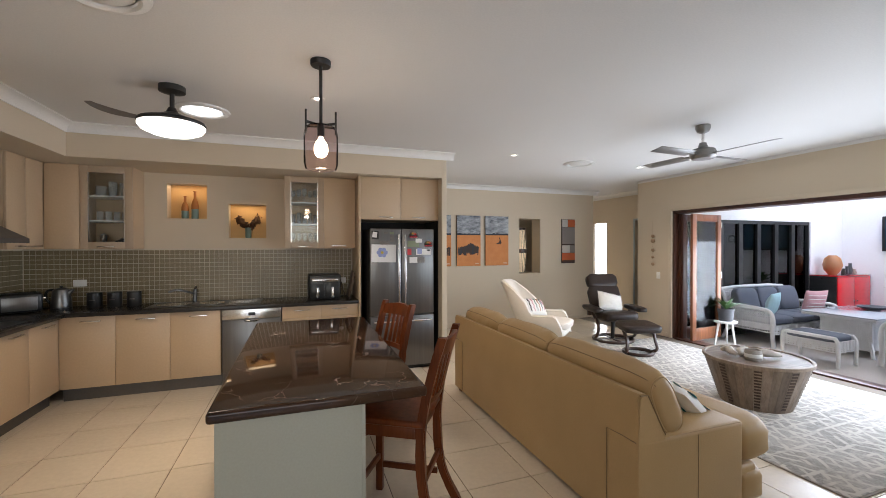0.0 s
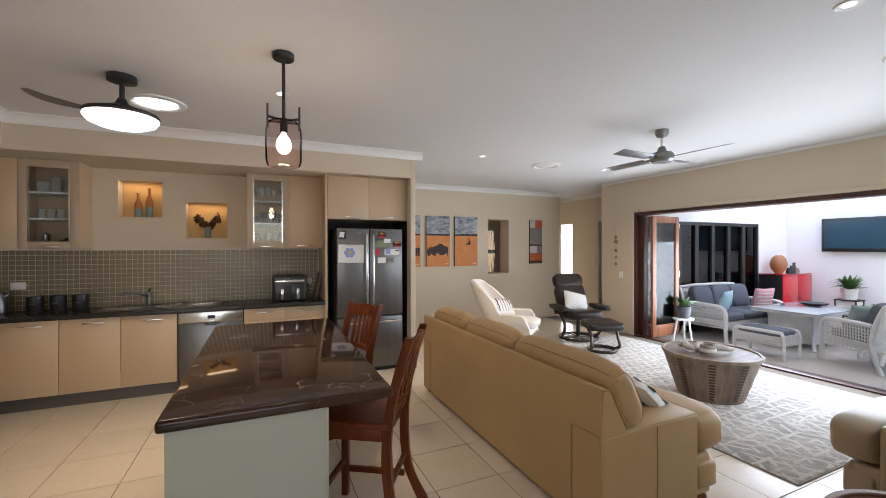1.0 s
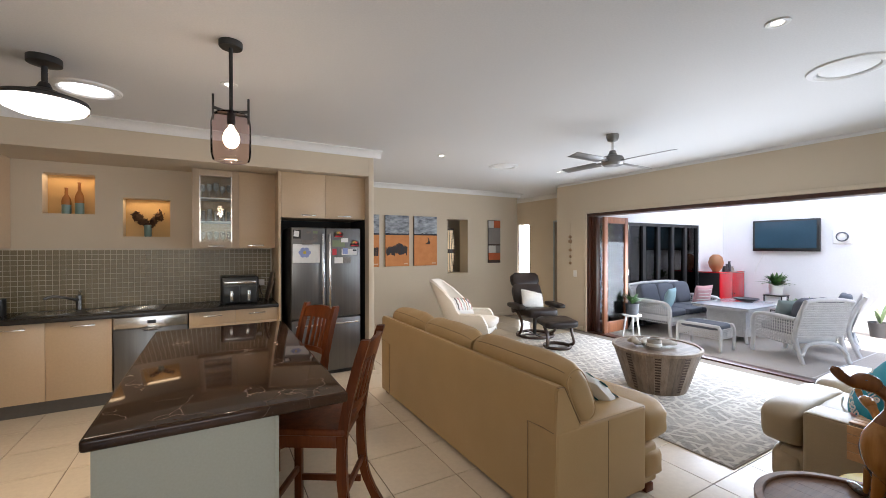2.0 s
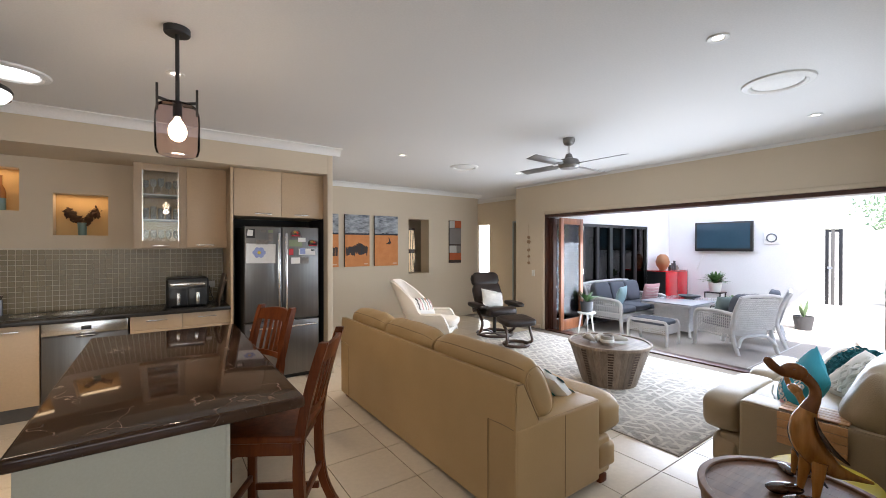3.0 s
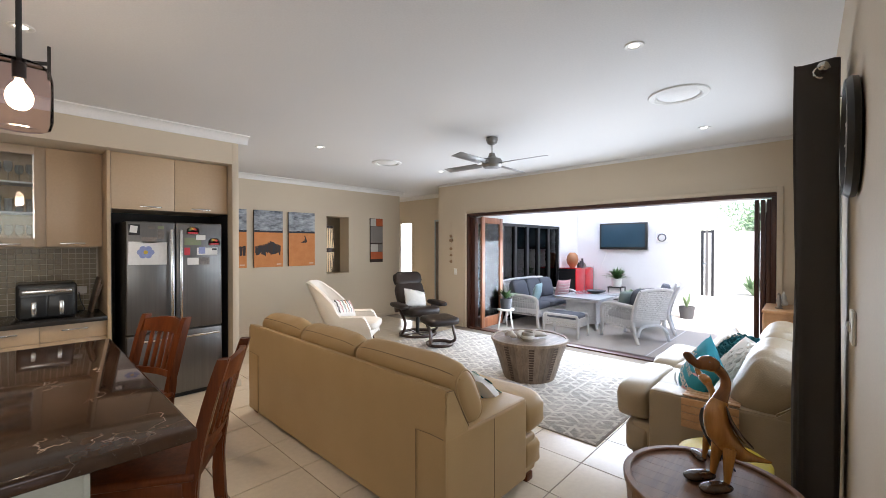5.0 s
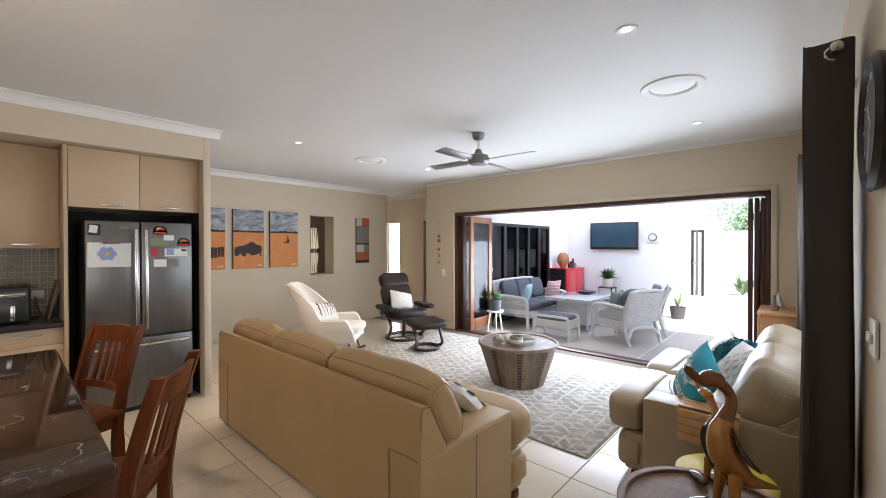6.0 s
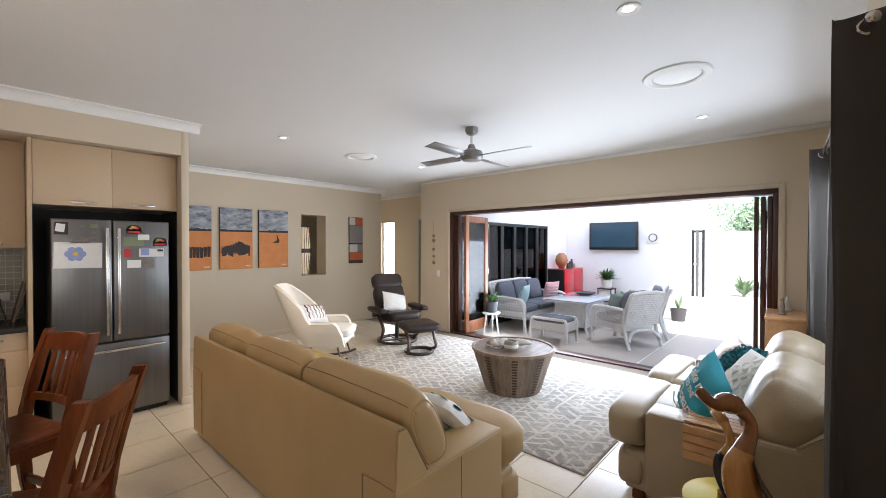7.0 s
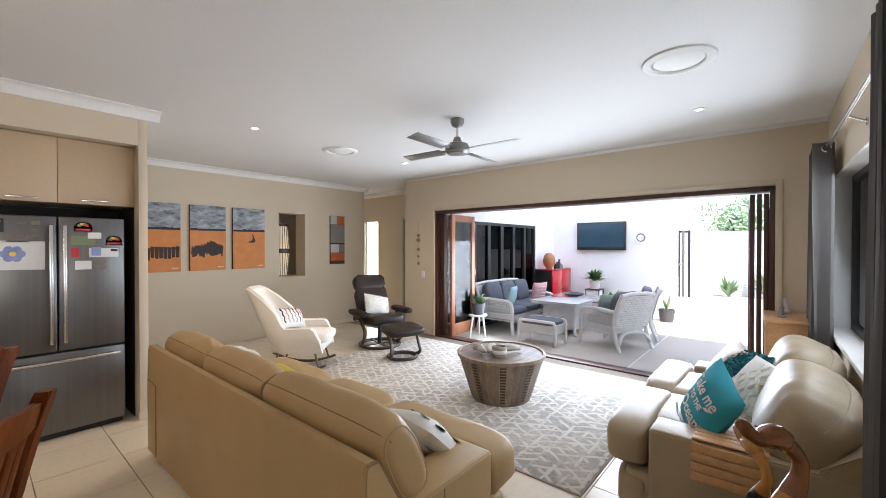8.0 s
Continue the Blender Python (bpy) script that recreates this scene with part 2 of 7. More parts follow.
M = {
    "sun_softener": sun_softener(),
    "wall": plain("wall_paint", (0.61, 0.515, 0.385), (0.585, 0.49, 0.365), 0.75, big=0.8, fine=120, bump=0.06),
    "ceiling": plain("ceiling_paint", (0.74, 0.73, 0.715), (0.715, 0.705, 0.69), 0.85, big=0.5, fine=90, bump=0.03),
    "white": plain("white_paint", (0.80, 0.79, 0.76), (0.76, 0.75, 0.72), 0.5, fine=60, bump=0.04),
    "patio_wall": plain("patio_render", (0.79, 0.79, 0.80), (0.74, 0.74, 0.75), 0.85, big=0.9, fine=70, bump=0.25),
    "tile": plain("cream_tile", (0.71, 0.62, 0.49), (0.65, 0.56, 0.44), 0.16, big=2.0, fine=30, bump=0.015, vary=0.04),
    "grout": plain("tile_grout", (0.20, 0.165, 0.13), (0.16, 0.13, 0.10), 0.9, fine=80, bump=0.2),
    "aggregate": plain("exposed_aggregate", (0.66, 0.60, 0.53), (0.40, 0.355, 0.31), 0.8, big=60, fine=190, bump=0.6),
    "cabinet": plain("cabinet_laminate", (0.55, 0.405, 0.26), (0.53, 0.388, 0.247), 0.38, big=1.0, fine=50, bump=0.02),
    "cabinet_edge": plain("cabinet_frame_laminate", (0.46, 0.35, 0.24), (0.42, 0.32, 0.22), 0.4, big=1.0, fine=50, bump=0.02),
    "kick": plain("brushed_kickboard", (0.13, 0.115, 0.10), (0.10, 0.09, 0.08), 0.45, metal=0.3),
    "counter": plain("dark_worktop", (0.022, 0.019, 0.018), (0.040, 0.034, 0.030), 0.22, big=25, fine=120, bump=0.02, spec=0.3),
    "marble": marble_mat(),
    "island": plain("island_panel", (0.40, 0.40, 0.33), (0.38, 0.38, 0.31), 0.6, big=0.7, fine=100, bump=0.04),
    "mosaic": plain("mosaic_tile", (0.225, 0.175, 0.095), (0.17, 0.132, 0.07), 0.34, big=4, fine=60, bump=0.02),
    "mosaic_grout": plain("mosaic_grout", (0.62, 0.56, 0.45), (0.55, 0.50, 0.40), 0.9, fine=80),
    "steel": plain("brushed_steel", (0.20, 0.195, 0.19), (0.165, 0.16, 0.155), 0.33, metal=0.9, big=1.0, fine=14, bump=0.03, stretch=(40, 40, 0.6)),
    "satin_alu": plain("satin_aluminium", (0.27, 0.26, 0.25), (0.24, 0.23, 0.22), 0.36, metal=0.7, bump=0.02),
    "chrome": plain("satin_chrome", (0.72, 0.71, 0.69), (0.66, 0.65, 0.63), 0.22, metal=1.0, bump=0.0),
    "black": plain("black_plastic", (0.012, 0.012, 0.012), (0.02, 0.02, 0.02), 0.3, bump=0.05),
    "black_metal": plain("black_powder_coat", (0.015, 0.014, 0.013), (0.022, 0.02, 0.019), 0.45, bump=0.1),
    # near-black that stands for shade in recesses, slots and the unlit room
    "shade_black": plain("recess_shade", (0.02, 0.018, 0.016), (0.025, 0.022, 0.02), 0.8),
    "leather": plain("olive_leather", (0.46, 0.31, 0.15), (0.42, 0.28, 0.13), 0.40, big=2.5, fine=160, bump=0.3),
    "seam_leather": plain("stitched_leather_seam", (0.25, 0.165, 0.085), (0.21, 0.14, 0.07), 0.6),
    "leather_grey": plain("stone_leather", (0.385, 0.30, 0.20), (0.335, 0.26, 0.17), 0.36, big=2.5, fine=160, bump=0.25),
    "black_leather": plain("black_leather", (0.016, 0.010, 0.008), (0.028, 0.018, 0.014), 0.38, big=3, fine=150, bump=0.3),
    "chair_wood": wood("reddish_stained_wood", (0.075, 0.016, 0.0035), (0.18, 0.044, 0.010), 0.34),
    "dark_wood": wood("dark_stained_wood", (0.03, 0.015, 0.009), (0.07, 0.036, 0.022), 0.35),
    "door_wood": wood("merbau_wood", (0.075, 0.02, 0.009), (0.16, 0.05, 0.022), 0.3),
    "leaf_wood": wood("orange_merbau_wood", (0.16, 0.05, 0.018), (0.30, 0.105, 0.04), 0.35),
    "frame_wood": wood("dark_merbau_frame", (0.035, 0.011, 0.006), (0.075, 0.024, 0.012), 0.35),
    "barrel": wood("weathered_oak", (0.13, 0.09, 0.06), (0.27, 0.205, 0.15), 0.55, vary=0.3),
    "barrel_top": wood("weathered_oak_top", (0.11, 0.072, 0.048), (0.20, 0.14, 0.10), 0.5, axis=0, vary=0.15),
    "side_wood": wood("red_oak_top", (0.13, 0.06, 0.03), (0.27, 0.14, 0.075), 0.4, axis=0, vary=0.2),
    "tray_wood": wood("blond_bamboo", (0.50, 0.27, 0.12), (0.62, 0.36, 0.18), 0.4, axis=0, vary=0.1),
    "duck_wood": wood("polished_bamboo_root", (0.34, 0.13, 0.025), (0.56, 0.27, 0.065), 0.12, coat=0.6, scale=4),
    "duck_head": wood("brown_polished_root", (0.16, 0.05, 0.013), (0.30, 0.11, 0.028), 0.14, coat=0.6, scale=4),
    "duck_dark": wood("dark_polished_wood", (0.035, 0.015, 0.008), (0.08, 0.035, 0.018), 0.15, coat=0.5),
    "rug": rug_mat(),
    "cream_fabric": plain("cream_boucle", (0.80, 0.74, 0.66), (0.74, 0.68, 0.60), 0.9, fine=200, bump=0.4),
    "white_fabric": plain("white_cotton", (0.74, 0.72, 0.68), (0.66, 0.64, 0.60), 0.95, fine=150, bump=0.5),
    "fluffy": plain("white_fleece", (0.80, 0.78, 0.74), (0.68, 0.66, 0.62), 1.0, big=14, fine=60, bump=1.0),
    "curtain": plain("charcoal_curtain", (0.145, 0.132, 0.122), (0.17, 0.156, 0.145), 0.9, fine=220, bump=0.3),
    "teal": plain("turquoise_print", (0.02, 0.33, 0.42), (0.03, 0.26, 0.34), 0.85, fine=160, bump=0.3),
    "dark_teal": plain("dark_teal_rosettes", (0.012, 0.11, 0.135), (0.02, 0.17, 0.20), 0.9, big=18, fine=70, bump=0.8),
    "yellow": plain("yellow_lacquer", (0.60, 0.47, 0.03), (0.55, 0.42, 0.02), 0.4),
    "wicker": plain("whitewashed_wicker", (0.78, 0.77, 0.76), (0.66, 0.65, 0.64), 0.7, big=10, fine=90, bump=0.5),
    "grey_fabric": plain("slate_outdoor_cloth", (0.13, 0.14, 0.165), (0.11, 0.12, 0.14), 0.9, fine=180, bump=0.3),
    "aqua_fabric": plain("pale_aqua_cloth", (0.42, 0.60, 0.62), (0.36, 0.54, 0.56), 0.9, fine=160, bump=0.3),
    "pink_fabric": plain("faded_pink_cloth", (0.66, 0.38, 0.38), (0.60, 0.32, 0.33), 0.9, fine=160, bump=0.3),
    "sage_fabric": plain("sage_cloth", (0.30, 0.36, 0.33), (0.25, 0.31, 0.28), 0.9, fine=160, bump=0.3),
    "red": plain("red_lacquer", (0.62, 0.012, 0.02), (0.55, 0.01, 0.016), 0.12, coat=0.5, bump=0.0),
    "alu_black": plain("black_aluminium", (0.014, 0.014, 0.015), (0.02, 0.02, 0.021), 0.4),
    "louvre": plain("grey_louvre", (0.12, 0.115, 0.11), (0.09, 0.088, 0.085), 0.5),
    "screen": plain("tv_screen", (0.035, 0.075, 0.105), (0.03, 0.065, 0.092), 0.1, bump=0.0),
    "terracotta": plain("terracotta_glaze", (0.42, 0.19, 0.08), (0.34, 0.14, 0.06), 0.5),
    "leaf": plain("leaf_green", (0.045, 0.115, 0.03), (0.075, 0.16, 0.045), 0.45, big=6, fine=40, bump=0.2, vary=0.25),
    "leaf_light": plain("pale_leaf_green", (0.20, 0.31, 0.16), (0.26, 0.37, 0.21), 0.45, big=6, fine=40, bump=0.2, vary=0.25),
    "pot_dark": plain("charcoal_pot", (0.045, 0.045, 0.05), (0.06, 0.06, 0.065), 0.6),
    "soil": plain("potting_soil", (0.03, 0.02, 0.014), (0.05, 0.035, 0.025), 1.0, fine=90, bump=0.8),
    "concrete": plain("driftwood_grey", (0.36, 0.32, 0.28), (0.26, 0.23, 0.20), 0.85, big=14, fine=60, bump=0.6),
    "driftwood": plain("bleached_driftwood", (0.58, 0.53, 0.47), (0.42, 0.37, 0.32), 0.85, big=14, fine=60, bump=0.6),
    "orange": plain("ochre_sand_paint", (0.64, 0.25, 0.075), (0.56, 0.20, 0.055), 0.7, big=9, fine=60, bump=0.3),
    "storm": plain("storm_sky_paint", (0.04, 0.05, 0.065), (0.50, 0.53, 0.57), 0.7, big=7, fine=26, bump=0.3, stretch=(1, 1, 2.6)),
    "ink": plain("umber_paint", (0.035, 0.02, 0.015), (0.055, 0.03, 0.02), 0.7),
    "grass": plain("lawn", (0.06, 0.11, 0.03), (0.09, 0.14, 0.04), 0.95, big=3, fine=80, bump=0.6),
    "paving": plain("pale_paving", (0.55, 0.53, 0.50), (0.50, 0.48, 0.45), 0.8, big=3, fine=80, bump=0.3),
    # niche backs take the amber of their warm lighting as base colour
    "niche": plain("amber_niche_glow", (0.62, 0.40, 0.17), (0.58, 0.37, 0.15), 0.75, fine=90, bump=0.05),
    "smoked": glass("smoked_glass", (0.90, 0.80, 0.79), 0.0, 1.10),
    "glass": glass("clear_glass", (0.96, 0.98, 0.97)),
    "dark_glass": glass("tinted_glass", (0.22, 0.23, 0.24)),
    "bulb": glow("lit_bulb", (1.0, 0.80, 0.55), 9.0),
    "lens": glow("lit_downlight", (1.0, 0.88, 0.72), 4.0),
    "diffuser": glow("lit_opal_diffuser", (1.0, 0.95, 0.86), 1.6),
    "skylight": glow("skylight_diffuser", (0.95, 0.97, 1.0), 1.8),
    "day": glow("bright_daylight", (0.93, 0.97, 1.0), 2.2),
}
# waxed leather and oiled wood have little sheen
for key in ("black_leather", "leather", "chair_wood"):
    M[key].node_tree.nodes["Principled BSDF"].inputs["Specular IOR Level"].default_value = 0.28



# ---- building helpers ----
def box(bm, lo, hi, bevel=0.0, seg=2, m=None):
    """A box from corner to corner, with rounded edges, in the bmesh."""
    c = [(a + b) / 2 for a, b in zip(lo, hi)]
    s = [abs(b - a) for a, b in zip(lo, hi)]
    mat = Matrix.Translation(c) @ Matrix.Diagonal((*s, 1))
    r = bmesh.ops.create_cube(bm, size=1.0, matrix=mat if m is None else m @ mat)
    if bevel:
        edges = list({e for v in r["verts"] for e in v.link_edges})
        bmesh.ops.bevel(bm, geom=edges, offset=min(bevel, min(s) * 0.49), segments=seg, profile=0.5, affect="EDGES")
    return bm


def rod(bm, a, b, r0, r1=None, seg=12):
    """A round bar from a to b."""
    a, b = Vector(a), Vector(b)
    m = Matrix.Translation((a + b) / 2) @ (b - a).to_track_quat("Z", "Y").to_matrix().to_4x4()
    bmesh.ops.create_cone(bm, cap_ends=True, segments=seg, radius1=r0, radius2=r0 if r1 is None else r1, depth=(b - a).length, matrix=m)
    return bm


def bar(bm, a, b, w, d, bevel=0.004, up=(0, 0, 1)):
    """A squared bar from a to b: w across, d deep."""
    a, b = Vector(a), Vector(b)
    z = (b - a).normalized()
    x = Vector(up).cross(z)
    x = x.normalized() if x.length > 1e-4 else Vector((1, 0, 0))
    y = z.cross(x)
    m = Matrix((x, y, z)).transposed().to_4x4()
    m.translation = (a + b) / 2
    length = (b - a).length
    return box(bm, (-w / 2, -d / 2, -length / 2), (w / 2, d / 2, length / 2), bevel, 2, m)


def lathe(bm, profile, seg=32, at=(0, 0, 0)):
    """A turned body from (radius, height) pairs."""
    rings = []
    for r, z in profile:
        rings.append([bm.verts.new((at[0] + r * math.cos(2 * math.pi * i / seg), at[1] + r * math.sin(2 * math.pi * i / seg), at[2] + z)) for i in range(seg)])
    for p, q in zip(rings, rings[1:]):
        for i in range(seg):
            bm.faces.new((p[i], p[(i + 1) % seg], q[(i + 1) % seg], q[i]))
    if profile[0][0] > 1e-4:
        bm.faces.new(rings[0][::-1])
    if profile[-1][0] > 1e-4:
        bm.faces.new(rings[-1])
    return bm


def sweep(bm, pts, radii, seg=10, flat=1.0, close=True):
    """A tube along points, with a radius at each."""
    pts = [Vector(p) for p in pts]
    rings, side = [], None
    for i, p in enumerate(pts):
        d = (pts[min(i + 1, len(pts) - 1)] - pts[max(i - 1, 0)]).normalized()
        if side is None:
            side = d.orthogonal().normalized()
        side = (side - d * side.dot(d)).normalized()
        other = d.cross(side)
        r = radii[i] if isinstance(radii, (list, tuple)) else radii
        rings.append([bm.verts.new(p + side * r * math.cos(2 * math.pi * k / seg) + other * r * flat * math.sin(2 * math.pi * k / seg)) for k in range(seg)])
    for p, q in zip(rings, rings[1:]):
        for k in range(seg):
            bm.faces.new((p[k], p[(k + 1) % seg], q[(k + 1) % seg], q[k]))
    if close:
        bm.faces.new(rings[0][::-1])
        bm.faces.new(rings[-1])
    return bm


def smooth_path(pts, n=8):
    """Catmull-Rom points through the given ones."""
    pts = [Vector(p) for p in pts]
    out = []
    for i in range(len(pts) - 1):
        p0, p1, p2, p3 = pts[max(i - 1, 0)], pts[i], pts[i + 1], pts[min(i + 2, len(pts) - 1)]
        for k in range(n):
            t = k / n
            out.append(0.5 * ((2 * p1) + (p2 - p0) * t + (2 * p0 - 5 * p1 + 4 * p2 - p3) * t * t + (3 * p1 - p0 - 3 * p2 + p3) * t ** 3))
    return out + [pts[-1]]


def puff(bm, c, size, m=None, e=0.35, nu=28, nv=16, wobble=0.0, seed=0):
    """A stuffed cushion: a rounded block whose sides bulge, with soft creases."""
    rng = Vector((seed * 3.1, seed * 1.7, seed * 0.9))

    def sg(v, k):
        return math.copysign(abs(v) ** k, v)
    rows = []
    for j in range(nv + 1):
        ph = -math.pi / 2 + math.pi * j / nv
        row = []
        for i in range(nu):
            th = 2 * math.pi * i / nu
            v = Vector((sg(math.cos(ph), e) * sg(math.cos(th), e), sg(math.cos(ph), e) * sg(math.sin(th), e), sg(math.sin(ph), e * 1.6)))
            if wobble:
                v *= 1 + wobble * noise.noise(v * 2.3 + rng) + wobble * 0.22 * noise.noise(Vector((v.x * 4, v.y * 5, v.z * 4)) + rng)
            p = Vector((v.x * size[0] / 2, v.y * size[1] / 2, v.z * size[2] / 2))
            p = (m @ p if m is not None else p) + Vector(c)
            row.append(bm.verts.new(p))
        rows.append(row)
    for a, b in zip(rows, rows[1:]):
        for i in range(nu):
            bm.faces.new((a[i], a[(i + 1) % nu], b[(i + 1) % nu], b[i]))
    bmesh.ops.remove_doubles(bm, verts=bm.verts[:], dist=1e-5)
    return bm


def pillow_mesh(bm, w, h, t, wobble=0.05, seed=0):
    """A scatter cushion standing on its edge in the x-z plane, pinched at the seams and drawn out at the corners."""
    n = 18
    for side in (1, -1):
        g = []
        for j in range(n + 1):
            row = []
            for i in range(n + 1):
                u, v = 2 * i / n - 1, 2 * j / n - 1
                fall = ((1 - u * u) * (1 - v * v)) ** 0.45
                pinch = 1 - 0.07 * (1 - abs(u * v))
                d = t / 2 * fall * (1 + wobble * 3 * noise.noise(Vector((u * 2 + seed, v * 2, side))))
                row.append(bm.verts.new((u * w / 2 * pinch, side * d, h / 2 + v * h / 2 * pinch)))
            g.append(row)
        for j in range(n):
            for i in range(n):
                f = (g[j][i], g[j][i + 1], g[j + 1][i + 1], g[j + 1][i])
                bm.faces.new(f if side < 0 else f[::-1])
    bmesh.ops.remove_doubles(bm, verts=bm.verts[:], dist=1e-4)
    return bm


def link_mesh(name, bm, material, angle=38):
    me = bpy.data.meshes.new(name)
    bmesh.ops.recalc_face_normals(bm, faces=bm.faces[:])
    bm.to_mesh(me)
    bm.free()
    for p in me.polygons:
        p.use_smooth = True
    me.set_sharp_from_angle(angle=radians(angle))
    me.materials.append(M[material])
    return new(name, me)


def part(name, bm, material, parent, label=""):
    """One mesh under a thing or a part, in the thing's own space."""
    ob = link_mesh(name, bm, material)
    ob.parent = parent
    if label:
        tagged(ob, label)
    if name in ("arm_panel", "woven_panel", "apron_weave", "back_weave", "side_apron", "end_apron", "flower_spray", "rosette_cover", "fleece", "leaves"):
        ob["kind"] = "stuff"
    return ob


def thing(name, m, label, category, group=""):
    ob = new(name)
    ob.empty_display_size = 0.1
    ob.matrix_world = m
    return tagged(ob, label, category, group)


def solid(name, bm, material, label, category, group=""):
    """A thing of one mesh, in world space."""
    return tagged(link_mesh(name, bm, material), label, category, group)


def fixed(name, bm, material, label=""):
    return tagged(link_mesh(name, bm, material), label or name.replace("_", " "), "building part", kind="structure")


B = bmesh.new


# ---- the house ----
CEIL = 2.688
BIF_X, ART_Y, KIT_Y, BULK_Y, LEFT_X = 7.70, 8.40, 6.85, 6.124, -0.83

base = box(B(), (-1.2, -2.6, -0.12), (7.78, 9.0, -0.006))
fixed("floor", base, "grout", "cream porcelain floor tiles with dark grout")
fixed("hall_floor", box(B(), (7.78, 6.6, -0.12), (9.2, 11.2, 0.0)), "tile", "cream tiled hall floor")
fixed("ceiling", box(B(), (-1.2, -2.6, CEIL), (9.3, 11.2, CEIL + 0.12)), "ceiling", "plain white plasterboard ceiling")

# bifold wall with its wide opening
OP_Y0, OP_Y1, OP_Z = 1.93, 6.34, 2.10
wall = box(B(), (BIF_X, OP_Y1, 0), (BIF_X + 0.24, 7.05, CEIL))
box(wall, (BIF_X, 1.2, 0), (BIF_X + 0.24, OP_Y0, CEIL))
box(wall, (BIF_X, OP_Y0, OP_Z), (BIF_X + 0.24, OP_Y1, CEIL))
fixed("wall_east", wall, "wall", "beige painted wall with a wide folding-door opening")

# wall with the paintings; a pass-through niche is cut in it
NX0, NX1, NZ0, NZ1 = 6.04, 6.53, 0.975, 2.075
wall = box(B(), (3.66, ART_Y, 0), (NX0, ART_Y + 0.32, CEIL))
box(wall, (NX1, ART_Y, 0), (7.85, ART_Y + 0.32, CEIL))
box(wall, (NX0, ART_Y, 0), (NX1, ART_Y + 0.32, NZ0))
box(wall, (NX0, ART_Y, NZ1), (NX1, ART_Y + 0.32, CEIL))
fixed("wall_north", wall, "wall", "beige painted wall with a rectangular through-niche")
fixed("wall_hall_side", box(B(), (7.66, ART_Y + 0.32, 0), (7.85, 11.2, CEIL)), "wall")
fixed("wall_study", box(B(), (3.66, 9.6, 0), (7.66, 9.75, CEIL)), "wall")

# hall behind the east wall, with a tall bright door light
HX = 8.62
wall = box(B(), (HX, 7.05, 0), (HX + 0.2, 7.74, CEIL))
box(wall, (HX, 7.74, 2.06), (HX + 0.2, 8.02, CEIL))
box(wall, (HX, 8.02, 0), (HX + 0.2, 8.86, CEIL))
box(wall, (HX, 8.86, 2.06), (HX + 0.2, 9.34, CEIL))
box(wall, (HX, 9.34, 0), (HX + 0.2, 11.2, CEIL))
fixed("wall_hall_east", wall, "wall")
fixed("wall_hall_south", box(B(), (BIF_X + 0.24, 6.86, 0), (HX + 0.2, 7.05, CEIL)), "wall")
fixed("wall_hall_north", box(B(), (7.85, 11.0, 0), (HX, 11.2, CEIL)), "wall")

# kitchen walls, bulkhead and the fridge nib wall; two lit niches
wall = B()
K1, K2 = (0.468, 0.873, 1.856, 2.262), (1.103, 1.522, 1.63, 2.046)
box(wall, (-1.2, KIT_Y, 0), (K1[0], KIT_Y + 0.3, CEIL))
for lo, hi in ((0, K1[2]), (K1[3], CEIL)):
    box(wall, (K1[0], KIT_Y, lo), (K1[1], KIT_Y + 0.3, hi))
box(wall, (K1[1], KIT_Y, 0), (K2[0], KIT_Y + 0.3, CEIL))
for lo, hi in ((0, K2[2]), (K2[3], CEIL)):
    box(wall, (K2[0], KIT_Y, lo), (K2[1], KIT_Y + 0.3, hi))
box(wall, (K2[1], KIT_Y, 0), (3.60, KIT_Y + 0.3, CEIL))
fixed("wall_kitchen", wall, "wall", "beige kitchen wall with two lit display niches")
# amber of the linings carries the niche lamplight as colour
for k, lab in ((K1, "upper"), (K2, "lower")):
    fixed("niche_lining", box(B(), (k[0] - 0.01, KIT_Y + 0.16, k[2] - 0.01), (k[1] + 0.01, KIT_Y + 0.2, k[3] + 0.01)), "niche", "display niche back, its amber glow put into the colour")
fixed("wall_west", box(B(), (LEFT_X - 0.2, -2.6, 0), (LEFT_X, KIT_Y, CEIL)), "wall")
fixed("wall_nib", box(B(), (3.592, BULK_Y, 0), (3.656, ART_Y, CEIL), 0.003), "wall", "beige nib wall beside the fridge recess")
bulk = box(B(), (LEFT_X, BULK_Y, 2.376), (3.592, KIT_Y, CEIL))
box(bulk, (LEFT_X, 2.4, 2.376), (-0.145, BULK_Y, CEIL))
fixed("bulkhead", bulk, "wall", "beige plasterboard bulkhead above the kitchen cabinets")


def cornice(name, a, b, out):
    """Cove moulding along a wall's top, from a to b; out: the way into the room."""
    bm, prof = B(), [(0, -0.085), (0.012, -0.085), (0.018, -0.06), (0.035, -0.032), (0.062, -0.016), (0.088, -0.012), (0.088, 0), (0, 0)]
    ends = []
    for p in (a, b):
        ends.append([bm.verts.new((p[0] + out[0] * u, p[1] + out[1] * u, CEIL - 0.001 + w)) for u, w in prof])
    n = len(prof)
    for i in range(n):
        bm.faces.new((ends[0][i], ends[0][(i + 1) % n], ends[1][(i + 1) % n], ends[1][i]))
    bm.faces.new(ends[0])
    bm.faces.new(ends[1][::-1])
    fixed(name, bm, "white", "white cove cornice")


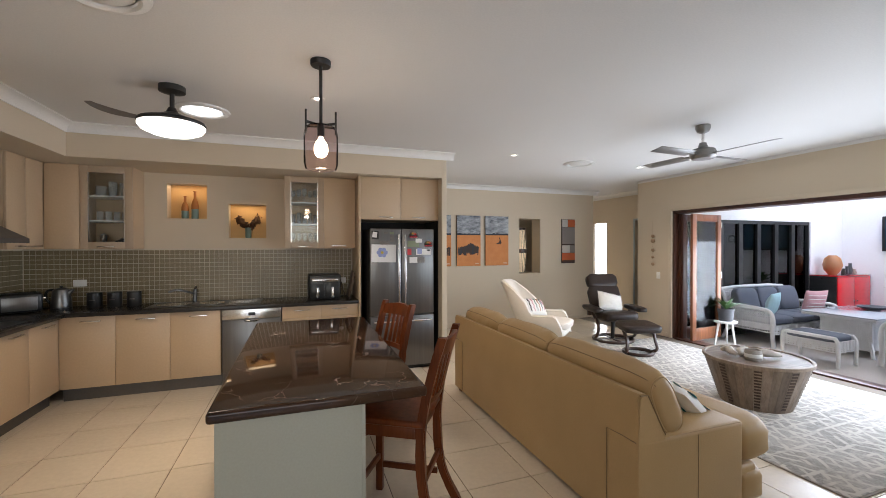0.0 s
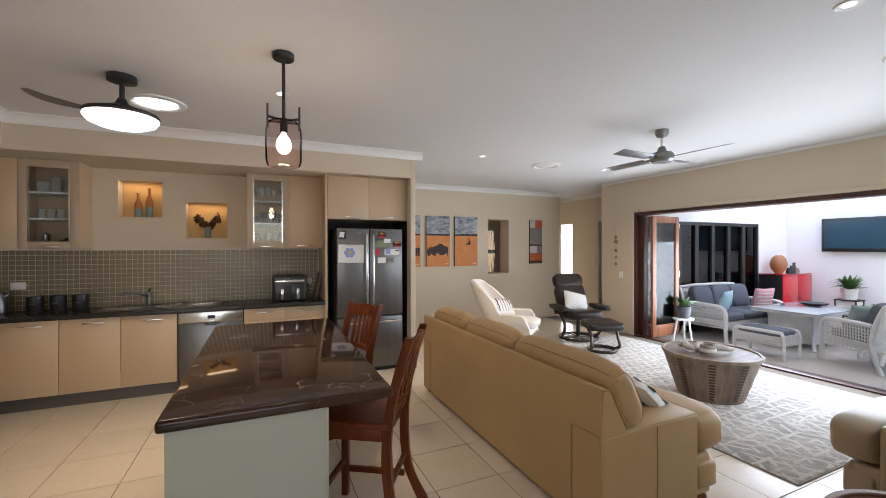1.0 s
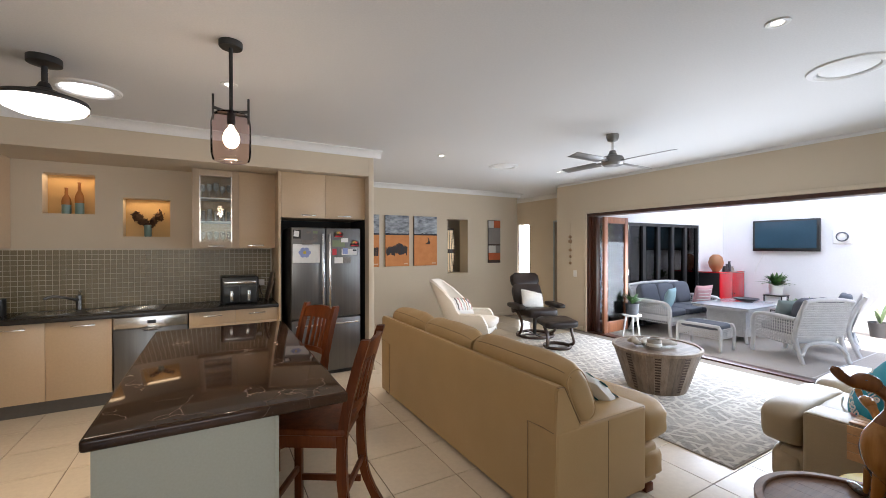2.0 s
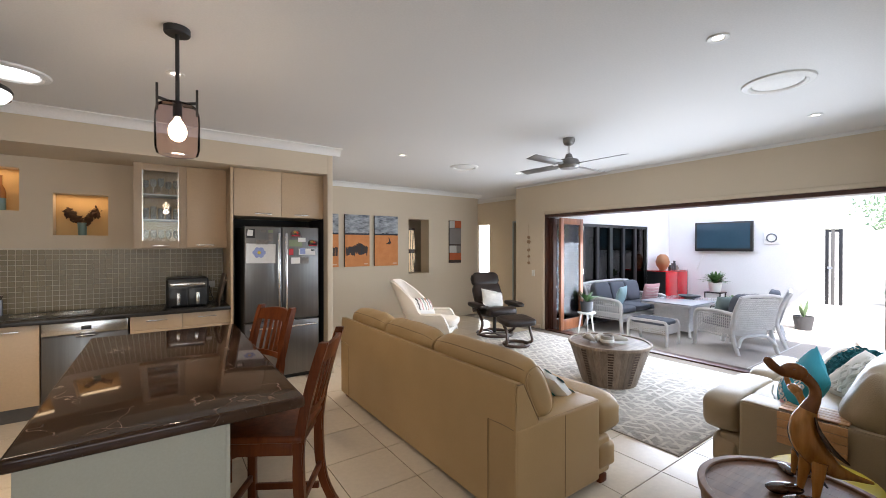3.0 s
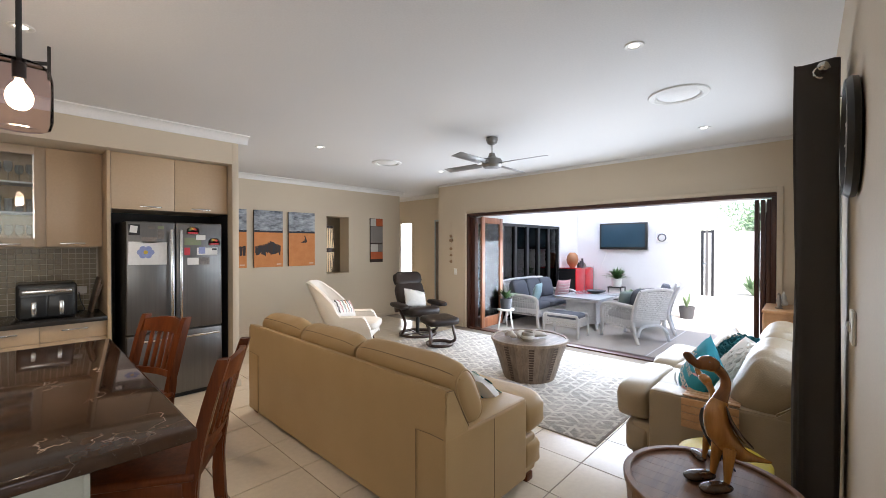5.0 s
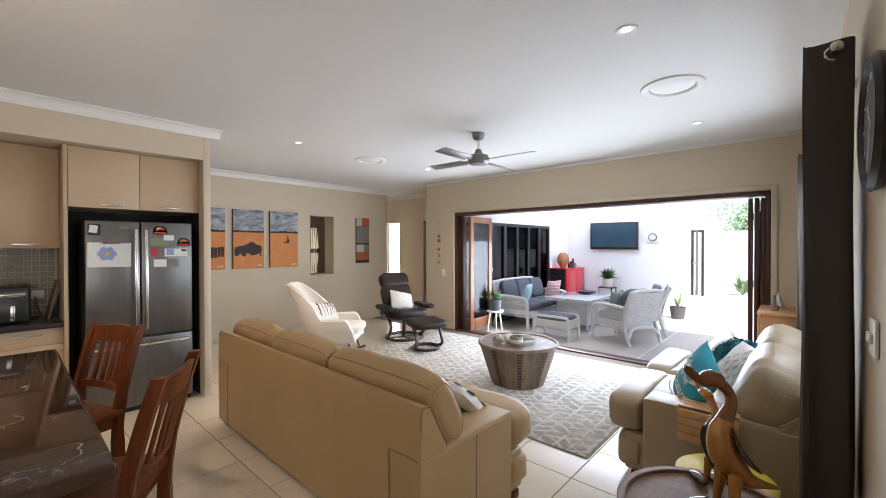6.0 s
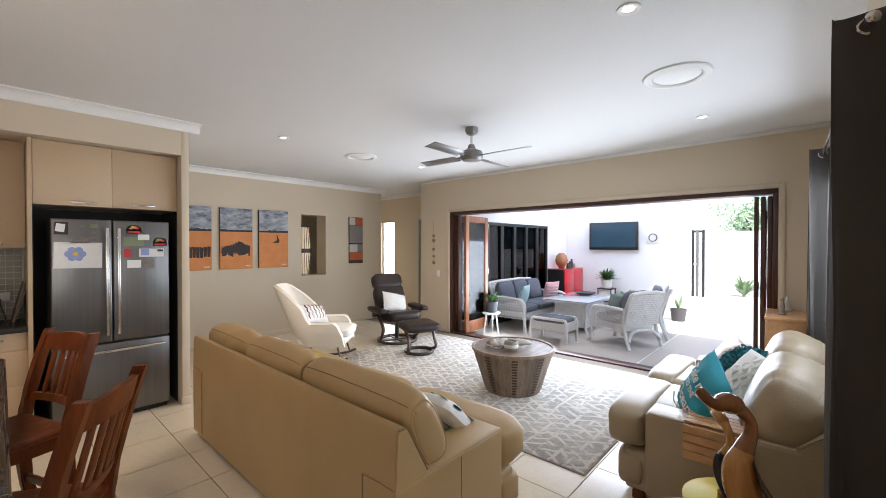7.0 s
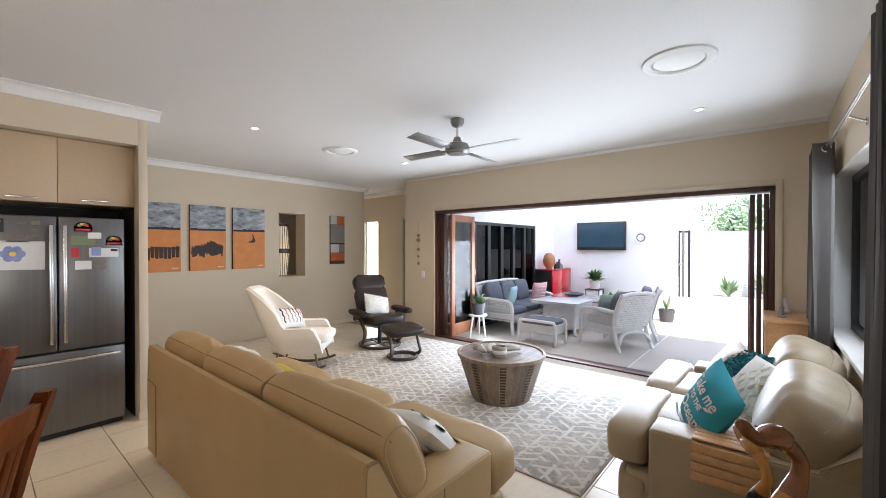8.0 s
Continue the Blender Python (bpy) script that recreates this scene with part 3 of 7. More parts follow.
cornice("cornice_kitchen", (-0.145, BULK_Y), (3.745, BULK_Y), (0, -1))
cornice("cornice_kitchen_side", (-0.145, 2.4), (-0.145, BULK_Y), (1, 0))
cornice("cornice_nib", (3.656, BULK_Y), (3.656, ART_Y), (1, 0))
cornice("cornice_north", (3.656, ART_Y), (7.94, ART_Y), (0, -1))
fixed("trim_east", box(B(), (BIF_X - 0.010, 1.56, CEIL - 0.042), (BIF_X, 7.05, CEIL - 0.001), 0.002), "ceiling", "square-set ceiling edge above the folding doors")
cornice("cornice_hall", (HX, 7.05), (HX, 11.0), (-1, 0))
cornice("cornice_hall_side", (7.85, ART_Y), (7.85, 11.0), (1, 0))

# skirting
for nm, lo, hi in (("baseboard_north", (3.656, ART_Y - 0.012, 0), (7.862, ART_Y, 0.075)), ("baseboard_nib", (3.584, BULK_Y - 0.012, 0), (3.668, BULK_Y, 0.075)),
                   ("baseboard_nib_side", (3.656, BULK_Y, 0), (3.668, ART_Y, 0.075)), ("baseboard_east", (BIF_X - 0.012, 6.42, 0), (BIF_X, 7.06, 0.075)),
                   ("baseboard_hall", (HX - 0.012, 8.02, 0), (HX, 8.86, 0.075))):
    fixed(nm, box(B(), lo, hi, 0.004), "wall", "beige painted skirting board")

# window wall: a slightly turned plane from the east wall towards the dining end
WIN = pose(BIF_X, 1.56, 0, 0, 0, 181.2)


def win_box(bm, x0, x1, y0, y1, z0, z1, bevel=0.0):
    """x along the wall from the east corner, y out of the room."""
    return box(bm, (x0, y0, z0), (x1, y1, z1), bevel, 2, WIN)


wall = win_box(B(), 0, 0.42, 0, 0.2, 0, CEIL)
win_box(wall, 0.42, 2.85, 0, 0.2, 0, 0.82)
win_box(wall, 0.42, 2.85, 0, 0.2, 2.08, CEIL)
win_box(wall, 2.85, 4.75, 0, 0.2, 0, CEIL)
fixed("wall_south", wall, "wall", "beige wall with a wide window")
# unseen walls added behind the camera, left open to the south for light
fixed("wall_dining_east", box(B(), (2.92, -2.6, 0), (3.1, 1.25, CEIL)), "wall")
wall = box(B(), (-1.2, -2.6, 0), (-0.7, -2.4, CEIL))
box(wall, (2.7, -2.6, 0), (3.1, -2.4, CEIL))
box(wall, (-0.7, -2.6, 2.3), (2.7, -2.4, CEIL))
fixed("wall_dining_south", wall, "wall")

# ---- window in the south wall ----
win = thing("window_1", Matrix.Identity(4), "black-framed aluminium window with white reveal", "window")
win["kind"] = "structure"
fr = win_box(B(), 0.44, 2.83, 0.10, 0.15, 0.84, 0.89)
win_box(fr, 0.44, 2.83, 0.10, 0.15, 2.02, 2.07)
for x in (0.44, 1.2, 2.0, 2.78):
    win_box(fr, x, x + 0.05, 0.101, 0.149, 0.89, 2.02)
part("window_frame", fr, "alu_black", win)
rev = win_box(B(), 0.42, 0.44, -0.004, 0.2, 0.82, 2.08)
win_box(rev, 2.83, 2.85, -0.004, 0.2, 0.82, 2.08)
win_box(rev, 0.44, 2.83, -0.004, 0.2, 2.07, 2.08)
part("reveal", rev, "white", win)
part("window_sill", win_box(B(), 0.38, 2.89, -0.04, 0.2, 0.80, 0.838, 0.006), "white", win)
for x0, x1 in ((0.49, 1.2), (1.25, 2.0), (2.05, 2.78)):
    ob = part("pane", win_box(B(), x0, x1, 0.122, 0.128, 0.89, 2.02), "glass", win)
    ob.visible_shadow = False

# ---- folding doors ----
frame_b = thing("door_frame", Matrix.Identity(4), "dark red hardwood frame of the wide folding doors", "door frame")
frame_b["kind"] = "structure"
part("head", box(B(), (BIF_X + 0.01, OP_Y0, OP_Z - 0.05), (BIF_X + 0.25, OP_Y1, OP_Z - 0.002), 0.004), "frame_wood", frame_b)
part("jamb", box(B(), (BIF_X + 0.01, OP_Y1 - 0.045, 0), (BIF_X + 0.25, OP_Y1 - 0.002, OP_Z - 0.05), 0.004), "frame_wood", frame_b)
part("jamb", box(B(), (BIF_X + 0.01, OP_Y0 + 0.002, 0), (BIF_X + 0.25, OP_Y0 + 0.045, OP_Z - 0.05), 0.004), "frame_wood", frame_b)
part("sill", box(B(), (BIF_X - 0.01, OP_Y0 + 0.045, -0.03), (BIF_X + 0.17, OP_Y1 - 0.045, 0.014), 0.004), "frame_wood", frame_b)
arch = box(B(), (BIF_X - 0.014, OP_Y0 - 0.055, 0), (BIF_X, OP_Y0 - 0.002, OP_Z + 0.055), 0.003)
box(arch, (BIF_X - 0.014, OP_Y1 + 0.002, 0), (BIF_X, OP_Y1 + 0.055, OP_Z + 0.055), 0.003)
box(arch, (BIF_X - 0.014, OP_Y0 - 0.002, OP_Z + 0.002), (BIF_X, OP_Y1 + 0.002, OP_Z + 0.055), 0.003)
part("architrave", arch, "wall", frame_b, "beige painted architrave")


def door_leaf(m, label, width=0.66, timber="frame_wood"):
    """One glazed hardwood leaf, in its x-z plane."""
    d = thing("door_leaf", m, label, "door", "folding door leaves")
    h = 2.03
    for x in (0, width - 0.095):
        part("stile", box(B(), (x, -0.02, 0.012), (x + 0.095, 0.02, h), 0.004), timber, d)
    for z0, z1 in ((0.012, 0.20), (h - 0.11, h)):
        part("rail", box(B(), (0.095, -0.018, z0), (width - 0.095, 0.018, z1), 0.004), timber, d)
    part("pane", box(B(), (0.09, -0.003, 0.2), (width - 0.09, 0.003, h - 0.11)), "glass", d).visible_shadow = False
    for z in (0.22, 1.0, 1.82):
        part("hinge", rod(B(), (width, -0.02, z), (width, -0.02, z + 0.09), 0.010), "chrome", d)
    return d


door_leaf(pose(BIF_X + 0.07, OP_Y1 - 0.075, 0, 0, 0, 0), "glazed dark hardwood folding door leaf, folded open")
door_leaf(pose(BIF_X + 0.07, OP_Y1 - 0.125, 0, 0, 0, -4), "glazed dark hardwood folding door leaf, folded open")
door_leaf(pose(BIF_X + 0.075, 6.045, 0, 0, 0, 4.5), "glazed reddish hardwood door leaf, standing open beside the stack", 0.72, "leaf_wood")
for k, (dy, turn) in enumerate(((0.07, 0), (0.125, 2), (0.18, 4))):
    door_leaf(pose(BIF_X + 0.07, OP_Y0 + dy, 0, 0, 0, turn), "glazed dark hardwood folding door leaf, folded back")

# ---- kitchen ----
FRONT, TOP = 6.29, 0.882
I4 = Matrix.Identity(4)


def pull(parent, x, z, length, y=0.0, across=True):
    """A flat bar handle on two posts, in front of the plane y."""
    bm = B()
    if across:
        box(bm, (x - length / 2, y - 0.030, z - 0.006), (x + length / 2, y - 0.022, z + 0.006), 0.002)
        for dx in (-length / 2 + 0.012, length / 2 - 0.012):
            box(bm, (x + dx - 0.005, y - 0.024, z - 0.005), (x + dx + 0.005, y, z + 0.005))
    part("handle", bm, "chrome", parent, "brushed chrome bar handle")


def base_unit(x0, x1, fronts, label, m=I4, depth=0.54):
    """A floor cabinet; its front in the plane y = 0 of m, x along it. fronts: (x0, x1, z0, z1)."""
    c = thing("base_cabinet", m, label, "cabinet", "kitchen base cabinets")
    part("body", box(B(), (x0 + 0.001, 0.021, 0.13), (x1 - 0.001, depth, TOP - 0.042)), "cabinet_edge", c)
    part("kickboard", box(B(), (x0, 0.075, 0.0), (x1, 0.09, 0.128)), "kick", c, "dark brushed kickboard")
    for a, b, z0, z1 in fronts:
        d = part("door", box(B(), (a + 0.0015, 0, z0), (b - 0.0015, 0.019, z1), 0.0025), "cabinet", c)
        pull(d, (a + b) / 2 + (0.03 if z1 - z0 > 0.4 else 0), z1 - 0.045, 0.17)
    return c


at = pose(0, FRONT, 0)
Z0, Z1 = 0.135, TOP - 0.046
base_unit(-0.285, 0.163, [(-0.285, 0.163, Z0, Z1)], "pale beige laminate base cabinet with one door", at)
base_unit(0.163, 0.633, [(0.163, 0.633, Z0, Z1)], "pale beige laminate sink cabinet door with bar handle", at)
base_unit(0.633, 1.103, [(0.633, 1.103, Z0, Z1)], "pale beige laminate sink cabinet door with bar handle", at)
base_unit(1.722, 2.577, [(1.722, 2.146, 0.70, Z1), (2.146, 2.577, 0.70, Z1), (1.722, 2.146, 0.42, 0.697), (2.146, 2.577, 0.42, 0.697), (1.722, 2.146, Z0, 0.417), (2.146, 2.577, Z0, 0.417)],
          "pale beige laminate drawer cabinet with bar handles", at)
side = pose(-0.285, 0, 0, 0, 0, 90)
for y0, y1 in ((5.84, 6.29), (5.40, 5.84), (4.95, 5.40), (4.35, 4.95), (3.75, 4.35)):
    fr = [(y0, y1, Z0, Z1)] if y0 > 5 else [(y0, y1, 0.70, Z1), (y0, y1, Z0, 0.697)]
    base_unit(y0, y1, fr, "pale beige laminate base cabinet along the side wall", side)

top = box(B(), (-0.825, 6.237, TOP - 0.04), (2.577, KIT_Y - 0.004, TOP), 0.006)
box(top, (-0.825, 3.6, TOP - 0.0398), (-0.21, 6.236, TOP - 0.0002), 0.006)
solid("worktop", top, "counter", "dark stone-look laminate kitchen worktop in an L shape", "worktop")

# dishwasher
dw = thing("dishwasher", pose(1.412, FRONT, 0), "stainless steel dishwasher under the dark worktop", "dishwasher")
part("door", box(B(), (-0.298, -0.012, 0.14), (0.298, 0.02, 0.722), 0.006), "steel", dw)
part("control_panel", box(B(), (-0.298, -0.016, 0.728), (0.298, 0.02, Z1 + 0.002), 0.006), "chrome", dw, "pale steel control fascia")
part("display", box(B(), (-0.035, -0.019, 0.765), (0.035, -0.014, 0.80), 0.002), "black", dw)
part("handle", lathe(B(), [(0.0, 0), (0.075, 0.002), (0.085, 0.010), (0.075, 0.018), (0, 0.02)], 24, (0, -0.004, 0.70)), "chrome", dw)
part("kickboard", box(B(), (-0.298, 0.075, 0), (0.298, 0.09, 0.135)), "kick", dw)
part("body", box(B(), (-0.295, 0.021, 0.135), (0.295, 0.53, Z1)), "black", dw)

# sink with mixer tap
sink = thing("kitchen_sink", pose(0.84, 6.52, TOP), "stainless steel double sink with drainer set in the worktop", "sink")
part("rim", box(B(), (-0.45, -0.19, 0.0008), (0.65, 0.25, 0.006), 0.002), "steel", sink)
for x0, x1 in ((-0.40, -0.05), (0.02, 0.27)):
    bm = B()
    lathe(bm, [(0.0, 0.0066), (0.6, 0.0066), (0.8, 0.008), (0.96, 0.012), (1.0, 0.010), (1.0, 0.007)], 36)
    bmesh.ops.transform(bm, matrix=Matrix.Translation(((x0 + x1) / 2, 0.03, 0)) @ Matrix.Diagonal(((x1 - x0) / 2, 0.15, 1, 1)), verts=bm.verts[:])
    part("bowl", bm, "chrome", sink)
for k in range(7):
    part("drainer_rib", box(B(), (0.31, -0.10 + k * 0.042, 0.006), (0.60, -0.09 + k * 0.042, 0.009), 0.001), "chrome", sink)
tap = part("mixer_tap", rod(B(), (-0.07, 0.20, 0.006), (-0.07, 0.20, 0.15), 0.022, 0.020, 20), "steel", sink)
part("spout", sweep(B(), smooth_path([(-0.07, 0.19, 0.10), (-0.14, 0.10, 0.14), (-0.22, 0.02, 0.165), (-0.27, -0.02, 0.15)], 5), 0.013, 10), "steel", tap)
part("lever", bar(B(), (-0.07, 0.20, 0.15), (-0.05, 0.16, 0.195), 0.022, 0.012), "chrome", tap)


def glass_shelf_cabinet(x0, x1, y0, label):
    """Wall cabinet with a framed glass door and two shelves of glassware."""
    z0, z1 = 1.504, 2.374
    c = thing("wall_cabinet", I4, label, "cabinet", "kitchen wall cabinets")
    body = box(B(), (x0, y0 + 0.022, z0), (x0 + 0.016, KIT_Y - 0.002, z1))
    box(body, (x1 - 0.016, y0 + 0.022, z0), (x1, KIT_Y - 0.002, z1))
    box(body, (x0 + 0.016, y0 + 0.022, z0), (x1 - 0.016, KIT_Y - 0.002, z0 + 0.016))
    box(body, (x0 + 0.016, y0 + 0.022, z1 - 0.016), (x1 - 0.016, KIT_Y - 0.002, z1))
    box(body, (x0 + 0.016, KIT_Y - 0.012, z0 + 0.016), (x1 - 0.016, KIT_Y - 0.003, z1 - 0.016))
    part("body", body, "cabinet", c)
    w = 0.072
    door = box(B(), (x0 + 0.002, y0, z0), (x0 + w, y0 + 0.02, z1 - 0.004), 0.002)
    box(door, (x1 - w, y0, z0), (x1 - 0.002, y0 + 0.02, z1 - 0.004), 0.002)
    box(door, (x0 + w, y0, z0), (x1 - w, y0 + 0.02, z0 + w), 0.002)
    box(door, (x0 + w, y0, z1 - 0.004 - w), (x1 - w, y0 + 0.02, z1 - 0.004), 0.002)
    d = part("door", door, "cabinet_edge", c, "glazed door with a brown laminate frame")
    part("pane", box(B(), (x0 + w - 0.004, y0 + 0.008, z0 + w - 0.004), (x1 - w + 0.004, y0 + 0.012, z1 - w)), "glass", d).visible_shadow = False
    bead = box(B(), (x0 + w - 0.002, y0 - 0.002, z0 + w), (x0 + w + 0.009, y0 + 0.006, z1 - w - 0.004))
    box(bead, (x1 - w - 0.009, y0 - 0.002, z0 + w), (x1 - w + 0.002, y0 + 0.006, z1 - w - 0.004))
    part("bead", bead, "chrome", d)
    pull(d, (x0 + x1) / 2, z0 + 0.022, 0.15, y0)
    for z in (1.79, 2.05):
        part("shelf", box(B(), (x0 + 0.016, y0 + 0.04, z), (x1 - 0.016, KIT_Y - 0.012, z + 0.014)), "white", c)
    return c


glass_shelf_cabinet(-0.214, 0.244, 6.52, "beige wall cabinet with a glass door and crockery inside")
glass_shelf_cabinet(1.742, 2.197, 6.52, "beige wall cabinet with a glass door and wine glasses inside")


def wall_unit(x0, x1, m, label, z0=1.504, z1=2.374, depth=0.33, doors=1, handles=True):
    c = thing("wall_cabinet", m, label, "cabinet", "kitchen wall cabinets")
    part("body", box(B(), (x0, 0.021, z0), (x1, depth, z1)), "cabinet", c)
    for k in range(doors):
        a, b = x0 + (x1 - x0) * k / doors, x0 + (x1 - x0) * (k + 1) / doors
        d = part("door", box(B(), (a + 0.0015, 0, z0), (b - 0.0015, 0.02, z1 - 0.004), 0.0025), "cabinet", c)
        if handles:
            pull(d, (a + b) / 2 + (0.05 if doors == 2 and k == 0 else -0.02), z0 + 0.03, 0.17)
    return c


wall_unit(2.197, 2.576, pose(0, 6.52, 0), "plain beige laminate wall cabinet door")
wall_unit(-0.50, -0.214, pose(0, 6.522, 0), "plain beige corner wall cabinet", handles=False)
wall_unit(5.98, 6.52, pose(-0.50, 0, 0, 0, 0, 90), "plain beige wall cabinet beside the range hood", depth=0.325, doors=2)
wall_unit(2.607, 3.588, pose(0, 6.252, 0), "beige laminate cabinet with two doors above the fridge", 1.852, 2.372, 0.58, 2)
solid("cabinet_gable", box(B(), (2.578, 6.252, 0.0), (2.605, KIT_Y - 0.002, 2.374), 0.002), "cabinet", "beige laminate end panel beside the fridge recess", "cabinet panel")
# near-black sheets put the recess's shade into colour
fixed("fridge_recess", box(B(), (2.607, 6.835, 0), (3.590, 6.848, 1.85)), "shade_black", "near-black sheet that paints shade on the fridge recess back")
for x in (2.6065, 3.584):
    fixed("fridge_recess_side", box(B(), (x, 6.262, 0), (x + 0.006, 6.834, 1.85)), "shade_black", "near-black sheet that paints shade on the fridge recess side")

# range hood and cooktop
hood = thing("range_hood", pose(LEFT_X, 5.5, 0), "dark steel canopy range hood over the cooktop", "range hood")
bm = B()
lo = [bm.verts.new(p) for p in ((0.003, -0.45, 1.56), (0.5, -0.45, 1.56), (0.5, 0.45, 1.56), (0.003, 0.45, 1.56))]
mid = [bm.verts.new(p) for p in ((0.003, -0.45, 1.60), (0.5, -0.45, 1.60), (0.5, 0.45, 1.60), (0.003, 0.45, 1.60))]
hi = [bm.verts.new(p) for p in ((0.003, -0.15, 1.80), (0.28, -0.15, 1.80), (0.28, 0.15, 1.80), (0.003, 0.15, 1.80))]
bm.faces.new(lo)
for a, b in ((lo, mid), (mid, hi)):
    for i in range(4):
        bm.faces.new((a[i], a[(i + 1) % 4], b[(i + 1) % 4], b[i]))
bm.faces.new(hi)
part("canopy", bm, "kick", hood)
part("flue", box(B(), (0.003, -0.14, 1.80), (0.27, 0.14, 2.376), 0.004), "steel", hood)
solid("cooktop", box(B(), (-0.76, 5.15, TOP + 0.001), (-0.27, 5.85, TOP + 0.009), 0.003), "black", "black ceramic glass cooktop on the worktop", "cooktop")

# fridge
fridge = thing("fridge", pose(3.105, 6.19, 0), "stainless steel French-door fridge with magnets and papers", "fridge")
part("body", box(B(), (-0.40, 0.065, 0.03), (0.40, 0.63, 1.735), 0.006), "kick", fridge)
doors_f = []
for x0, x1 in ((-0.403, -0.019), (-0.013, 0.403)):
    doors_f.append(part("door", box(B(), (x0, 0, 0.685), (x1, 0.06, 1.74), 0.012, 3), "steel", fridge))
drawer = part("freezer_drawer", box(B(), (-0.403, 0, 0.05), (0.403, 0.06, 0.673), 0.012, 3), "steel", fridge)
for k, x in ((0, -0.055), (1, 0.022)):
    bm = box(B(), (x - 0.012, -0.052, 0.75), (x + 0.012, -0.038, 1.67), 0.005)
    for z in (0.77, 1.64):
        box(bm, (x - 0.009, -0.040, z - 0.012), (x + 0.009, 0.002, z + 0.012))
    part("handle", bm, "chrome", doors_f[k], "satin metal bar handle")
bm = sweep(B(), smooth_path([(-0.36, -0.036, 0.615), (-0.15, -0.052, 0.615), (0.15, -0.052, 0.615), (0.36, -0.036, 0.615)], 6), 0.013, 10)
for x in (-0.33, 0.33):
    box(bm, (x - 0.008, -0.04, 0.607), (x + 0.008, 0.002, 0.623))
part("handle", bm, "chrome", drawer, "satin metal curved handle")
part("plinth", box(B(), (-0.39, 0.05, 0.0), (0.39, 0.06, 0.05)), "black", fridge)

# papers and magnets on the doors
M["paper"] = plain("paper", (0.78, 0.76, 0.73), (0.72, 0.70, 0.67), 0.8)
M["blue_print"] = plain("blue_print", (0.22, 0.27, 0.52), (0.34, 0.38, 0.60), 0.7, big=30)
M["photo"] = plain("photo_print", (0.10, 0.09, 0.085), (0.24, 0.20, 0.17), 0.4, big=40, fine=120)
M["red_print"] = plain("red_print", (0.55, 0.03, 0.04), (0.48, 0.02, 0.03), 0.5)
M["yellow_print"] = plain("yellow_print", (0.70, 0.52, 0.08), (0.62, 0.42, 0.05), 0.6)
M["green_print"] = plain("green_print", (0.16, 0.26, 0.12), (0.24, 0.20, 0.14), 0.6, big=40)


def flat(name, x, z, w, h, mat_name, label, category, turn=0, lift=0.0):
    m = pose(3.105 + x, 6.19 - 0.0012 - lift, z, 0, turn, 0)
    ob = link_mesh(name, box(B(), (-w / 2, -0.0008, -h / 2), (w / 2, 0.0008, h / 2)), mat_name)
    ob.matrix_world = m
    return tagged(ob, label, category)


draw = flat("childs_drawing", -0.235, 1.44, 0.30, 0.215, "paper", "white paper with a child's blue flower drawing", "drawing", 1)
bm = B()
for k in range(6):
    a = k * math.pi / 3
    lathe(bm, [(0, 0), (0.027, 0.0006), (0, 0.001)], 10, (0, 0, 0))
    bmesh.ops.transform(bm, matrix=Matrix.Translation((-0.02 + 0.042 * math.cos(a), 0.01 + 0.036 * math.sin(a), 0.0)), verts=bm.verts[-30:])
bmesh.ops.transform(bm, matrix=Matrix.Rotation(radians(90), 4, "X") @ Matrix.Translation((0, 0, 0.001)), verts=bm.verts[:])
part("flower", bm, "blue_print", draw)
bm = lathe(B(), [(0, 0), (0.018, 0.0006), (0, 0.001)], 12)
bmesh.ops.transform(bm, matrix=Matrix.Translation((-0.02, -0.0022, 0.01)) @ Matrix.Rotation(radians(90), 4, "X"), verts=bm.verts[:])
part("flower_heart", bm, "yellow_print", draw)
for x, z, w, h, mt, lb in ((-0.34, 1.66, 0.085, 0.10, "black", "black and white picture magnet"), (-0.225, 1.565, 0.12, 0.055, "photo", "small group photo print"),
                           (-0.21, 1.685, 0.05, 0.025, "photo", "small dark magnet"), (-0.135, 1.685, 0.05, 0.03, "green_print", "small landscape magnet"),
                           (-0.135, 1.64, 0.05, 0.035, "photo", "small landscape magnet"), (-0.135, 1.60, 0.05, 0.045, "photo", "small photo magnet"),
                           (0.135, 1.555, 0.15, 0.075, "green_print", "colourful tractor magnet"), (0.205, 1.595, 0.085, 0.05, "paper", "small white card, tilted"),
                           (0.085, 1.455, 0.05, 0.075, "red_print", "red card with white lines"), (0.265, 1.455, 0.19, 0.075, "paper", "white and blue postcard"),
                           (0.215, 1.465, 0.06, 0.07, "blue_print", "blue seaside picture"), (0.135, 1.355, 0.10, 0.07, "paper", "white note card"),
                           (0.235, 1.355, 0.10, 0.075, "photo", "dark group photo print"), (0.33, 1.475, 0.045, 0.02, "black", "black magnet")):
    flat("fridge_magnet", x, z, w, h, mt, lb + " on the fridge door", "magnet", 0, 0.0022 if w < 0.1 and x > 0.2 else 0.0)
flat("picture_scrap", -0.345, 1.665, 0.055, 0.065, "paper", "white torn picture on a black magnet", "magnet", 8, 0.0022)
